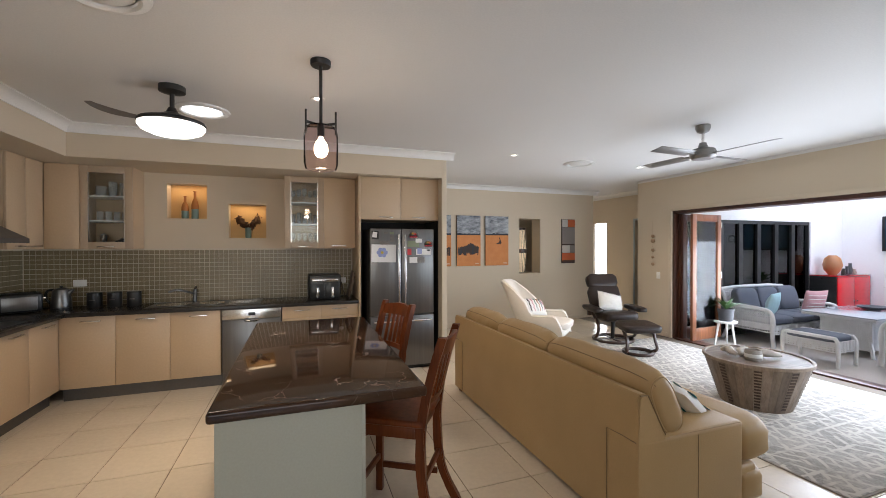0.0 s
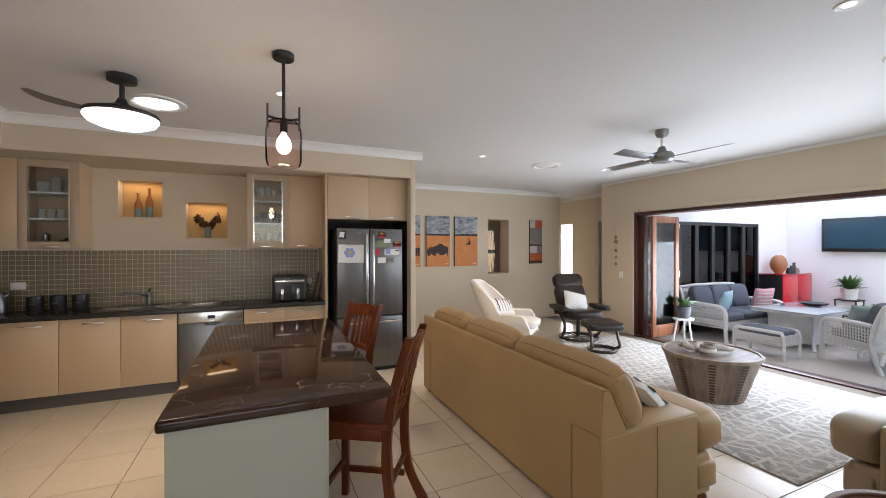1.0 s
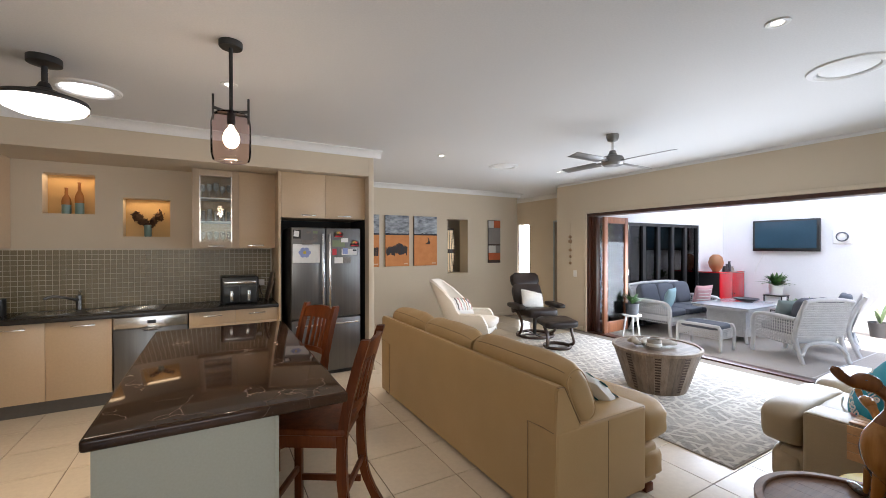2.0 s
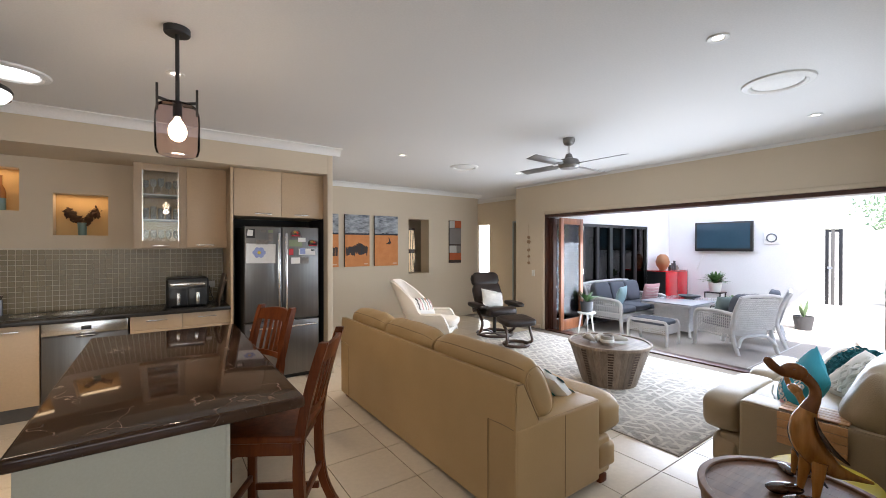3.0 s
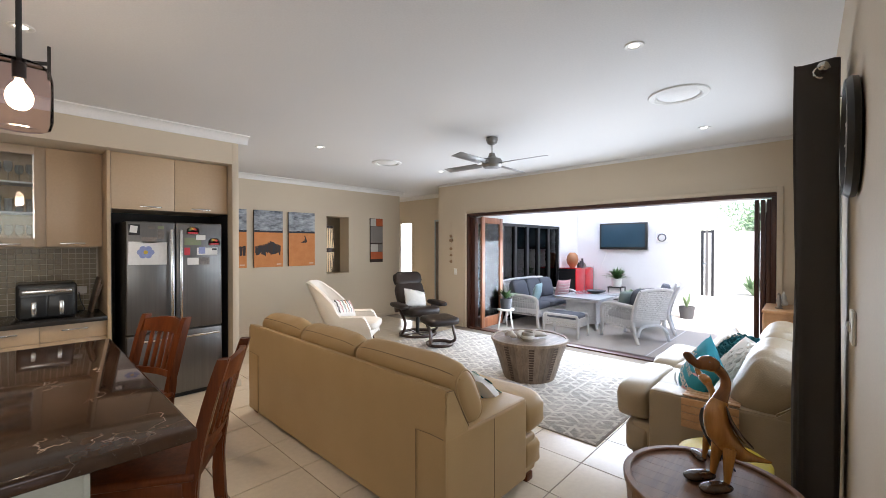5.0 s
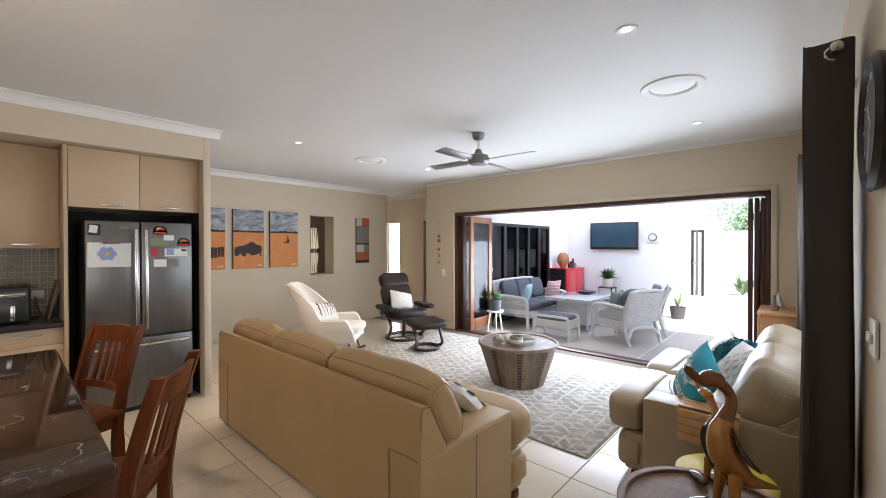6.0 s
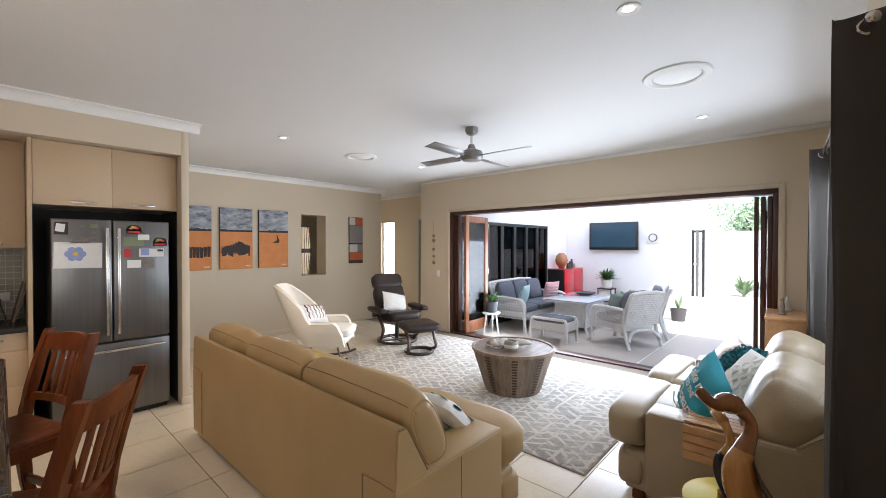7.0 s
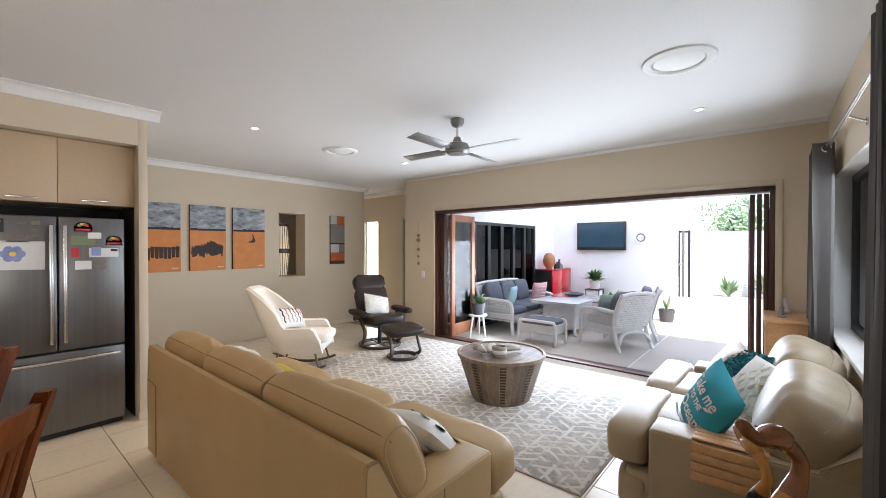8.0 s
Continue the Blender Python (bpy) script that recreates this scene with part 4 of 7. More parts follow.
for x, z in ((0.135, 1.655), (0.33, 1.545)):
    bm = B()
    pts = [(0.055 * math.cos(math.pi * i / 12), 0.05 * math.sin(math.pi * i / 12)) for i in range(13)]
    f = bm.faces.new([bm.verts.new((0.055, -0.0, -0.028)), *[bm.verts.new((u, 0, w)) for u, w in pts], bm.verts.new((-0.055, 0, -0.028))])
    bmesh.ops.solidify(bm, geom=[f], thickness=0.0012)
    lab = thing("energy_label", pose(3.105 + x, 6.19 - 0.002, z), "white energy rating sticker with a coloured fan", "sticker", "energy stickers")
    part("backing", bm, "paper", lab)
    for k, mt in enumerate(("green_print", "yellow_print", "orange", "red_print")):
        bm = B()
        a0, a1 = math.pi * (0.9 - k * 0.2), math.pi * (0.9 - k * 0.2 - 0.18)
        ring = [(r * math.cos(a), -0.0022, r * math.sin(a)) for r, a in ((0.018, a0), (0.042, a0), (0.042, a1), (0.018, a1))]
        f = bm.faces.new([bm.verts.new(p) for p in ring])
        part("wedge", bm, mt, lab)
    part("text_bar", box(B(), (-0.045, -0.0025, -0.022), (0.045, -0.0015, -0.006)), "red_print", lab)

# island bench
isl = thing("kitchen_island", I4, "island bench with a dark veined marble top on grey-green panels", "island bench")
part("top", box(B(), (1.570, 3.115, 0.848), (2.452, 5.035, 0.895), 0.014, 4), "marble", isl, "polished dark brown marble top with pale veins")
part("end_panel", box(B(), (1.598, 3.130, 0.0), (2.172, 3.150, 0.847), 0.002), "island", isl)
part("end_panel", box(B(), (1.598, 4.93, 0.0), (2.172, 4.95, 0.847), 0.002), "island", isl)
part("side_panel", box(B(), (2.152, 3.151, 0.0), (2.172, 4.929, 0.847), 0.002), "island", isl)
part("edge_strip", box(B(), (2.160, 3.126, 0.0), (2.1745, 3.1295, 0.846), 0.001), "island", isl)
part("body", box(B(), (1.617, 3.151, 0.10), (2.151, 4.929, 0.846)), "cabinet_edge", isl)
for k in range(4):
    a = 3.155 + k * 0.442
    part("door", box(B(), (1.599, a, 0.13), (1.616, a + 0.437, 0.84), 0.002), "cabinet", isl)


def bar_chair():
    """A stool-height dining chair, facing -x; origin on the floor under the seat's middle."""
    c = thing("bar_chair", I4, "reddish stained wooden bar chair with a slatted back", "chair", "chairs at the island")
    sw, sd, sh = 0.43, 0.42, 0.625
    seat = B()
    box(seat, (-sd / 2 - 0.01, -sw / 2, sh - 0.035), (sd / 2, sw / 2, sh), 0.012, 3)
    part("seat", seat, "chair_wood", c)
    ap = box(B(), (-sd / 2 + 0.02, -sw / 2 + 0.02, sh - 0.10), (-sd / 2 + 0.04, sw / 2 - 0.02, sh - 0.036), 0.002)
    box(ap, (sd / 2 - 0.05, -sw / 2 + 0.02, sh - 0.10), (sd / 2 - 0.03, sw / 2 - 0.02, sh - 0.036), 0.002)
    for s in (-1, 1):
        box(ap, (-sd / 2 + 0.04, s * (sw / 2 - 0.03) - 0.01, sh - 0.10), (sd / 2 - 0.05, s * (sw / 2 - 0.03) + 0.01, sh - 0.036), 0.002)
    part("apron", ap, "chair_wood", c)
    for s in (-1, 1):
        y = s * (sw / 2 - 0.025)
        part("front_leg", bar(B(), (-sd / 2 + 0.03, y, 0), (-sd / 2 + 0.03, y, sh - 0.036), 0.042, 0.042, 0.005), "chair_wood", c)
        bm = B()
        pts = smooth_path([(sd / 2 + 0.10, y, 0.0), (sd / 2 + 0.005, y, 0.20), (sd / 2 - 0.02, y, 0.45), (sd / 2 - 0.005, y, 0.66), (sd / 2 + 0.045, y, 0.88), (sd / 2 + 0.10, y, 1.06)], 5)
        ring_old = None
        for i, p in enumerate(pts):
            w = 0.026 - 0.004 * i / len(pts)
            ring = [bm.verts.new((p.x + a * w, p.y + b * 0.019, p.z)) for a, b in ((-1, -1), (1, -1), (1, 1), (-1, 1))]
            if ring_old:
                for q in range(4):
                    bm.faces.new((ring_old[q], ring_old[(q + 1) % 4], ring[(q + 1) % 4], ring[q]))
            else:
                bm.faces.new(ring[::-1])
            ring_old = ring
        bm.faces.new(ring_old)
        bmesh.ops.bevel(bm, geom=[e for e in bm.edges if abs(e.verts[0].co.z - e.verts[1].co.z) > 0.01], offset=0.006, segments=2, affect="EDGES")
        part("back_leg", bm, "chair_wood", c)

    def back_x(z):
        return sd / 2 - 0.005 + (0.0 if z < 0.66 else (z - 0.66) * 0.255)

    def curved(z0, z1, bulge, thick):
        bm, n, old = B(), 10, None
        for i in range(n + 1):
            u = -1 + 2 * i / n
            y = u * (sw / 2 - 0.044)
            dx = 0.028 * (1 - u * u)
            hz = z1 + bulge * (1 - u * u)
            ring = [bm.verts.new(p) for p in ((back_x(z0) + dx - thick / 2, y, z0), (back_x(z0) + dx + thick / 2, y, z0), (back_x(hz) + dx + thick / 2, y, hz), (back_x(hz) + dx - thick / 2, y, hz))]
            if old:
                for q in range(4):
                    bm.faces.new((old[q], old[(q + 1) % 4], ring[(q + 1) % 4], ring[q]))
            else:
                bm.faces.new(ring[::-1])
            old = ring
        bm.faces.new(old)
        return bm
    part("top_rail", curved(0.955, 1.03, 0.02, 0.024), "chair_wood", c)
    part("lower_rail", curved(0.70, 0.735, 0.0, 0.022), "chair_wood", c)
    for k in range(5):
        u = -0.66 + 0.33 * k
        y, dx = u * (sw / 2 - 0.05), 0.028 * (1 - u * u)
        part("slat", bar(B(), (back_x(0.735) + dx, y, 0.733), (back_x(0.957) + dx, y, 0.957), 0.012, 0.032, 0.003, (0, 1, 0)), "chair_wood", c)
    for z, x in ((0.20, -sd / 2 + 0.03), (0.27, sd / 2 - 0.012)):
        part("stretcher", box(B(), (x - 0.011, -sw / 2 + 0.04, z), (x + 0.011, sw / 2 - 0.04, z + 0.035), 0.003), "chair_wood", c)
    for s in (-1, 1):
        part("stretcher", bar(B(), (-sd / 2 + 0.045, s * (sw / 2 - 0.025), 0.16), (sd / 2 - 0.02, s * (sw / 2 - 0.025), 0.16), 0.022, 0.034, 0.003), "chair_wood", c)
    return c


chair = bar_chair()
chair.matrix_basis = pose(2.435, 3.638, 0, 0, 0, -32)
copy_thing(chair, pose(2.405, 4.56, 0, 0, 0, 22))

# ---- small things in the kitchen ----
fry = thing("air_fryer", pose(2.20, 6.56, TOP), "black twin-drawer air fryer on the worktop", "air fryer")
part("body", box(B(), (-0.19, -0.15, 0.006), (0.19, 0.17, 0.305), 0.03, 4), "black", fry)
part("control_panel", box(B(), (-0.17, -0.156, 0.215), (0.17, -0.148, 0.262), 0.003), "kick", fry)
part("trim", box(B(), (-0.155, -0.160, 0.226), (0.155, -0.154, 0.25), 0.002), "chrome", fry)
for x in (-0.085, 0.085):
    d = part("drawer", box(B(), (x - 0.08, -0.158, 0.02), (x + 0.08, -0.149, 0.20), 0.006), "black", fry)
    part("handle", box(B(), (x - 0.016, -0.195, 0.03), (x + 0.016, -0.156, 0.155), 0.006), "chrome", d, "brushed steel handle")
for x in (-0.16, 0.16):
    part("foot", rod(B(), (x, -0.1, 0), (x, -0.1, 0.008), 0.014), "black", fry)

for y, w, h, t in ((6.70, 0.25, 0.33, -10), (6.66, 0.20, 0.27, -14)):
    b = link_mesh("chopping_board", box(B(), (-0.009, -w / 2, 0), (0.009, w / 2, h), 0.006), "barrel_top")
    b.matrix_world = pose(2.50, y, TOP + 0.001, 0, t * -1 + 2, 0)
    tagged(b, "wooden chopping board leaning against the end panel", "chopping board", "chopping boards")

for x in (-0.145, 0.03, 0.205):
    can = thing("canister", pose(x, 6.66, TOP + 0.0005), "black kitchen canister with a faint label on the worktop", "canister", "black canisters")
    part("body", lathe(B(), [(0.0, 0.0), (0.062, 0.0), (0.065, 0.004), (0.065, 0.135), (0.0, 0.135)], 28), "black_metal", can)
    part("lid", lathe(B(), [(0.0, 0.1352), (0.066, 0.1352), (0.066, 0.152), (0.062, 0.156), (0.0, 0.158)], 28), "black", can)
    part("label_bar", box(B(), (-0.025, -0.067, 0.075), (0.025, -0.0645, 0.085)), "kick", can)
ket = thing("kettle", pose(-0.40, 6.60, TOP + 0.0005), "brushed steel electric kettle with black handle", "kettle")
part("base", lathe(B(), [(0, 0), (0.085, 0), (0.085, 0.02), (0, 0.022)], 28), "black", ket)
part("body", lathe(B(), [(0, 0.0222), (0.082, 0.0222), (0.084, 0.05), (0.070, 0.18), (0.062, 0.205), (0.03, 0.22), (0, 0.222)], 32), "steel", ket)
part("handle", sweep(B(), smooth_path([(-0.06, 0, 0.205), (-0.115, 0, 0.19), (-0.125, 0, 0.12), (-0.085, 0, 0.06)], 6), 0.012), "black", ket)
part("spout", sweep(B(), [(0.055, 0, 0.16), (0.10, 0, 0.20)], [0.025, 0.012], 12), "steel", ket)
part("lid_knob", lathe(B(), [(0, 0.2222), (0.012, 0.2222), (0.015, 0.24), (0, 0.243)], 16), "black", ket)
toa = thing("toaster", pose(-0.66, 6.45, TOP + 0.0005, 0, 0, 30), "black and steel four-slice toaster", "toaster")
part("body", box(B(), (-0.16, -0.11, 0.01), (0.16, 0.11, 0.195), 0.03, 4), "black", toa)
part("front_plate", box(B(), (-0.12, -0.114, 0.03), (0.12, -0.109, 0.16), 0.004), "steel", toa)
# slot openings drawn as near-black strips, their inner shade as colour
for y in (-0.05, 0.05):
    part("slot", box(B(), (-0.12, y - 0.014, 0.192), (0.12, y + 0.014, 0.1965)), "shade_black", toa)
part("lever", box(B(), (0.158, -0.02, 0.12), (0.185, 0.02, 0.14), 0.004), "chrome", toa)
for x, z in ((-0.34, 1.13), (2.43, 1.08)):
    po = thing("power_outlet", pose(x, KIT_Y - 0.012, z), "white double power outlet on the tiled splashback", "power outlet", "power outlets")
    part("plate", box(B(), (-0.06, -0.010, -0.037), (0.06, 0, 0.037), 0.004), "white", po)
    for dx in (-0.03, 0.03):
        part("rocker", box(B(), (dx - 0.008, -0.0135, 0.008), (dx + 0.008, -0.0095, 0.026), 0.002), "white", po)
cable = sweep(B(), smooth_path([(2.43, 6.83, 1.06), (2.44, 6.78, 0.98), (2.46, 6.72, 0.90), (2.40, 6.70, 0.889), (2.36, 6.68, 0.889)], 6), 0.004, 8)
solid("power_cable", cable, "black", "black air fryer cable hanging from the outlet", "cable")


def bottle(x, y, z, h, mat_name, low):
    b = thing("bottle", pose(x, y, z), "tall amber and teal decorative bottle in the niche", "bottle", "niche bottles")
    part("body", lathe(B(), [(0, 0), (0.036, 0), (0.038, 0.01), (0.038, h * 0.35)], 24), low, b, "teal lower half")
    part("neck", lathe(B(), [(0.038, h * 0.35 + 0.0005), (0.038, h * 0.5), (0.030, h * 0.62), (0.014, h * 0.74), (0.013, h * 0.97), (0.016, h), (0, h)], 24), mat_name, b)


M["amber"] = plain("amber_glaze", (0.42, 0.17, 0.05), (0.34, 0.13, 0.04), 0.25)
M["teal_glaze"] = plain("teal_glaze", (0.16, 0.24, 0.20), (0.12, 0.20, 0.17), 0.3)
bottle(0.63, KIT_Y + 0.08, K1[2] + 0.001, 0.27, "amber", "teal_glaze")
bottle(0.735, KIT_Y + 0.07, K1[2] + 0.001, 0.33, "amber", "teal_glaze")
vase = thing("vase", pose(1.31, KIT_Y + 0.08, K2[2] + 0.001), "green glass vase of dark dried flowers in the niche", "vase")
part("body", lathe(B(), [(0, 0), (0.03, 0), (0.034, 0.01), (0.038, 0.13), (0.035, 0.13), (0.031, 0.012), (0, 0.01)], 24), "teal_glaze", vase)
M["dried"] = plain("dried_brown_petals", (0.06, 0.025, 0.012), (0.11, 0.05, 0.02), 0.9, big=20, fine=80, bump=0.6)
bm, rnd = B(), random.Random(4)
for k in range(300):
    s = rnd.choice((-1, 1))
    t = rnd.random()
    c = Vector((s * (0.03 + 0.085 * t) + rnd.gauss(0, 0.016), rnd.gauss(0, 0.018), 0.14 + 0.15 * t - 0.06 * t * t + rnd.gauss(0, 0.022)))
    d = Vector((rnd.gauss(0, 1), rnd.gauss(0, 1), rnd.gauss(0, 1))).normalized() * 0.026
    e = d.orthogonal().normalized() * 0.014
    bm.faces.new([bm.verts.new(c + q) for q in (d, e, -d, -e)])
part("flower_spray", bm, "dried", vase, "dark brown dried flower heads")
for s in (-1, 1):
    part("stem", sweep(B(), smooth_path([(0, 0, 0.03), (s * 0.012, 0, 0.13), (s * 0.06, 0, 0.22)], 5), 0.003, 6), "dried", vase)


def goblet(x, y, z, h, r):
    g = solid("wine_glass", lathe(B(), [(0, 0), (r * 0.9, 0), (r * 0.9, 0.002), (0.004, 0.006), (0.0035, h * 0.45), (r * 0.7, h * 0.52), (r, h * 0.72), (r * 0.85, h), (r * 0.82, h), (r * 0.96, h * 0.72), (r * 0.64, h * 0.54), (0, h * 0.49)], 16, (x, y, z)),
              "crystal", "clear stemmed glass inside the glass-door cabinet", "glass", "cabinet glassware")
    return g


def tumbler(x, y, z, h, r):
    solid("tumbler", lathe(B(), [(0, 0), (r * 0.9, 0), (r, h), (r * 0.95, h), (r * 0.85, 0.008), (0, 0.006)], 16, (x, y, z)), "crystal", "clear tumbler inside the glass-door cabinet", "glass", "cabinet glassware")


m, n, l, p = shader("crystal")
p.inputs["Base Color"].default_value = (0.85, 0.9, 0.9, 1)
p.inputs["Roughness"].default_value, p.inputs["Alpha"].default_value = 0.05, 0.22
M["crystal"] = m
for k in range(5):
    goblet(1.84 + 0.066 * k, 6.66, 1.521, 0.17, 0.03)
    tumbler(1.84 + 0.066 * k, 6.70, 1.805, 0.12 + 0.02 * (k % 2), 0.028)
    goblet(1.84 + 0.066 * k, 6.68, 2.065, 0.15 + 0.015 * (k % 3), 0.031)
for k in range(4):
    tumbler(-0.10 + 0.075 * k, 6.68, 1.805, 0.10, 0.031)
for k, (h, r) in enumerate(((0.11, 0.05), (0.16, 0.04), (0.15, 0.045))):
    tumbler(-0.09 + 0.105 * k, 6.68, 2.065, h, r)
solid("moka_pot", lathe(B(), [(0, 0), (0.038, 0), (0.034, 0.06), (0.03, 0.065), (0.042, 0.13), (0.01, 0.145), (0.012, 0.155), (0, 0.157)], 10, (-0.06, 6.66, 1.521)), "chrome", "small steel coffee pot inside the cabinet", "coffee pot")
solid("teapot", lathe(B(), [(0, 0), (0.045, 0), (0.068, 0.03), (0.060, 0.065), (0.02, 0.08), (0.012, 0.095), (0, 0.097)], 24, (0.10, 6.66, 1.521)), "black_metal", "small dark cast teapot inside the cabinet", "teapot")

# halogen spots hidden in the heads of the two niches
for k in (K1, K2):
    lamp("niche_lamp", "AREA", pose((k[0] + k[1]) / 2, KIT_Y + 0.06, k[3] - 0.01), 0.26, (1.0, 0.72, 0.42), size=0.36, size_y=0.10)

# ---- living room ----
def seam(parent, pts, mat_name="kick"):
    part("seam", sweep(B(), pts, 0.0026, 6), mat_name, parent)


def bolster(bm, c, length, thick, height, lean, seed=0, square=7.0, nu=44, nv=46):
    """A stuffed back cushion: a leaning rounded section drawn along y, closed and creased at its ends."""
    rot = Matrix.Rotation(radians(-lean), 4, "Y")
    floor_x, floor_z = (0.30, 0.55) if square > 5 else (0.04, 0.10)

    def sg(v, k):
        return math.copysign(abs(v) ** k, v)

    def spot(u, th, grow=0.0):
        end = (1 - abs(u) ** square) ** 0.42
        a, b = sg(math.cos(th), 0.66), sg(math.sin(th), 0.58)
        sag = 1 + 0.035 * math.cos(u * 2.2) - 0.02
        crease = (0.010 if square > 5 else 0.022) * noise.noise(Vector((u * 9 + seed, a * 1.2, b * 1.2))) * abs(u) ** 2 + 0.006 * noise.noise(Vector((u * 2.5 + seed, a * 1.6, b * 1.6)))
        p = Vector(((thick / 2 * sag + crease + grow) * a * (floor_x + (1 - floor_x) * end if abs(u) < 1 else floor_x), 0, (height / 2 * sag + crease + grow) * b * (floor_z + (1 - floor_z) * end if abs(u) < 1 else floor_z)))
        p = rot @ p
        return Vector(c) + Vector((p.x, u * length / 2, p.z))
    rows = [[bm.verts.new(spot(math.sin(math.pi / 2 * (-1 + 2 * j / nv)), 2 * math.pi * i / nu)) for i in range(nu)] for j in range(nv + 1)]
    for p, q in zip(rows, rows[1:]):
        for i in range(nu):
            bm.faces.new((p[i], p[(i + 1) % nu], q[(i + 1) % nu], q[i]))
    bm.faces.new(rows[0][::-1])
    bm.faces.new(rows[-1])
    return spot


def leather_sofa(m, length, seats, leather, label, crowns, arm_w=0.215, depth=1.02, arm_end=0.745, back_h=0.795, arm_h=0.562, cx=0.228, cz=0.70, thick=0.225, height=0.41, lean=27, square=7.0):
    """Back along x = 0, seats towards +x, length along y. crowns: (y0, y1) of each back cushion."""
    s = thing("sofa", m, label, "sofa")
    part("base", box(B(), (0.03, 0.03, 0.05), (depth - 0.12, length - 0.03, 0.29), 0.02, 3), leather, s)
    bm = B()
    prof = [(0.0, 0.05), (0.0, 0.50), (0.003, back_h - 0.02), (0.016, back_h), (0.05, back_h), (0.068, back_h - 0.014), (0.18, arm_h + 0.008), (0.21, 0.30), (0.21, 0.05)]
    rings = [[bm.verts.new((x, y, z)) for x, z in prof] for y in (0.003, length - 0.003)]
    k = len(prof)
    for i in range(k):
        bm.faces.new((rings[0][i], rings[0][(i + 1) % k], rings[1][(i + 1) % k], rings[1][i]))
    bm.faces.new(rings[0])
    bm.faces.new(rings[1][::-1])
    bmesh.ops.bevel(bm, geom=[e for e in bm.edges if abs(e.verts[0].co.y - e.verts[1].co.y) < 1e-5], offset=0.010, segments=2, affect="EDGES")
    back = part("back_panel", bm, leather, s)
    for y in (0.0, length):
        inner_y = 0.004 if y == 0 else length - 0.004
        seam(back, [(0.012, inner_y, back_h - 0.004), (0.062, inner_y, back_h - 0.008), (0.178, inner_y, arm_h + 0.012)], "seam_leather")
    for y0 in (0.0, length - arm_w):
        arm = part("arm", box(B(), (-0.003, y0, 0.05), (arm_end, y0 + arm_w, arm_h), 0.022, 4), leather, s)
        yy = y0 if y0 == 0 else y0 + arm_w
        yi = y0 + arm_w if y0 == 0 else y0
        seam(arm, [(0.40, yy, 0.07), (0.40, yy, arm_h - 0.02)], "seam_leather")
        seam(arm, [(-0.003, yi, 0.06), (-0.003, yi, arm_h - 0.012), (-0.0015, (yy + yi) / 2, arm_h - 0.006), (-0.001, yy + (yi - yy) * 0.08, arm_h - 0.008)], "seam_leather")
        edge = yy + (0.006 if y0 == 0 else -0.006)
        seam(arm, [(0.01, edge, arm_h - 0.005), (0.4, edge, arm_h - 0.003), (arm_end - 0.02, edge, arm_h - 0.005)], leather)
    inner = (length - 2 * arm_w) / seats
    for k in range(seats):
        y0, y1 = arm_w + inner * k, arm_w + inner * (k + 1)
        t0, t1 = (0.004 if k == 0 else y0), (length - 0.004 if k == seats - 1 else y1)
        bm = puff(B(), ((0.20 + depth) / 2, (y0 + y1) / 2, 0.405), (depth - 0.22, inner * 0.998, 0.22), None, 0.30, wobble=0.05, seed=k + 1)
        puff(bm, ((arm_end + 0.004 + depth) / 2, (t0 + t1) / 2, 0.408), (depth - arm_end - 0.006, (t1 - t0) * 0.997, 0.262), None, 0.36, wobble=0.03, seed=k + 7)
        part("seat_cushion", bm, leather, s)
        part("seat_front", puff(B(), ((arm_end + 0.004 + depth - 0.07) / 2, (t0 + t1) / 2, 0.165), (depth - 0.07 - arm_end, (t1 - t0) * 0.99, 0.235), None, 0.32, wobble=0.03, seed=k), leather, s)
    for k, (y0, y1) in enumerate(crowns):
        bm = B()
        spot = bolster(bm, (cx, (y0 + y1) / 2, cz), y1 - y0, thick, height, lean, k * 3 + 2, square)
        c = part("back_cushion", bm, leather, s)
        seam(c, [spot(-0.985 + 1.97 * i / 24, radians(104), 0.001) for i in range(25)], "seam_leather" if square > 5 else leather)
        for u in (-0.965, 0.965) if square > 5 else ():
            part("piping", sweep(B(), [spot(u, 2 * math.pi * i / 40, 0.001) for i in range(41)], 0.005, 6, 1.0, False), leather, c)
    for x in (0.07, depth - 0.20):
        for y in (0.06, length - 0.06):
            part("foot", box(B(), (x - 0.035, y - 0.035, 0), (x + 0.035, y + 0.035, 0.052), 0.006), "chair_wood", s)
    return s


leather_sofa(pose(3.466, 2.905, 0), 2.46, 3, "leather", "olive tan leather three-seat sofa with puffy back cushions", ((0.025, 0.95), (0.945, 1.70), (1.695, 2.43)))
leather_sofa(pose(6.64, 1.575, 0, 0, 0, 90), 1.68, 2, "leather_grey", "pale stone leather two-seat sofa below the window", ((0.04, 0.85), (0.84, 1.655)),
             depth=1.085, arm_end=0.845, back_h=0.66, arm_h=0.545, cx=0.215, cz=0.645, thick=0.36, height=0.47, lean=22, square=4.4)

rug = thing("rug", pose(6.23, 4.62, 0.0005), "grey and cream geometric rug over the floor tiles", "rug")
part("weave", box(B(), (-1.21, -1.81, 0), (1.21, 1.81, 0.010), 0.003), "rug", rug)
ed = B()
for lo, hi in (((-1.225, -1.825, 0), (-1.2105, 1.825, 0.008)), ((1.2105, -1.825, 0), (1.225, 1.825, 0.008)), ((-1.21, -1.825, 0), (1.21, -1.8105, 0.008)), ((-1.21, 1.8105, 0), (1.21, 1.825, 0.008))):
    box(ed, lo, hi, 0.002)
part("binding", ed, "concrete", rug, "taupe bound edge")


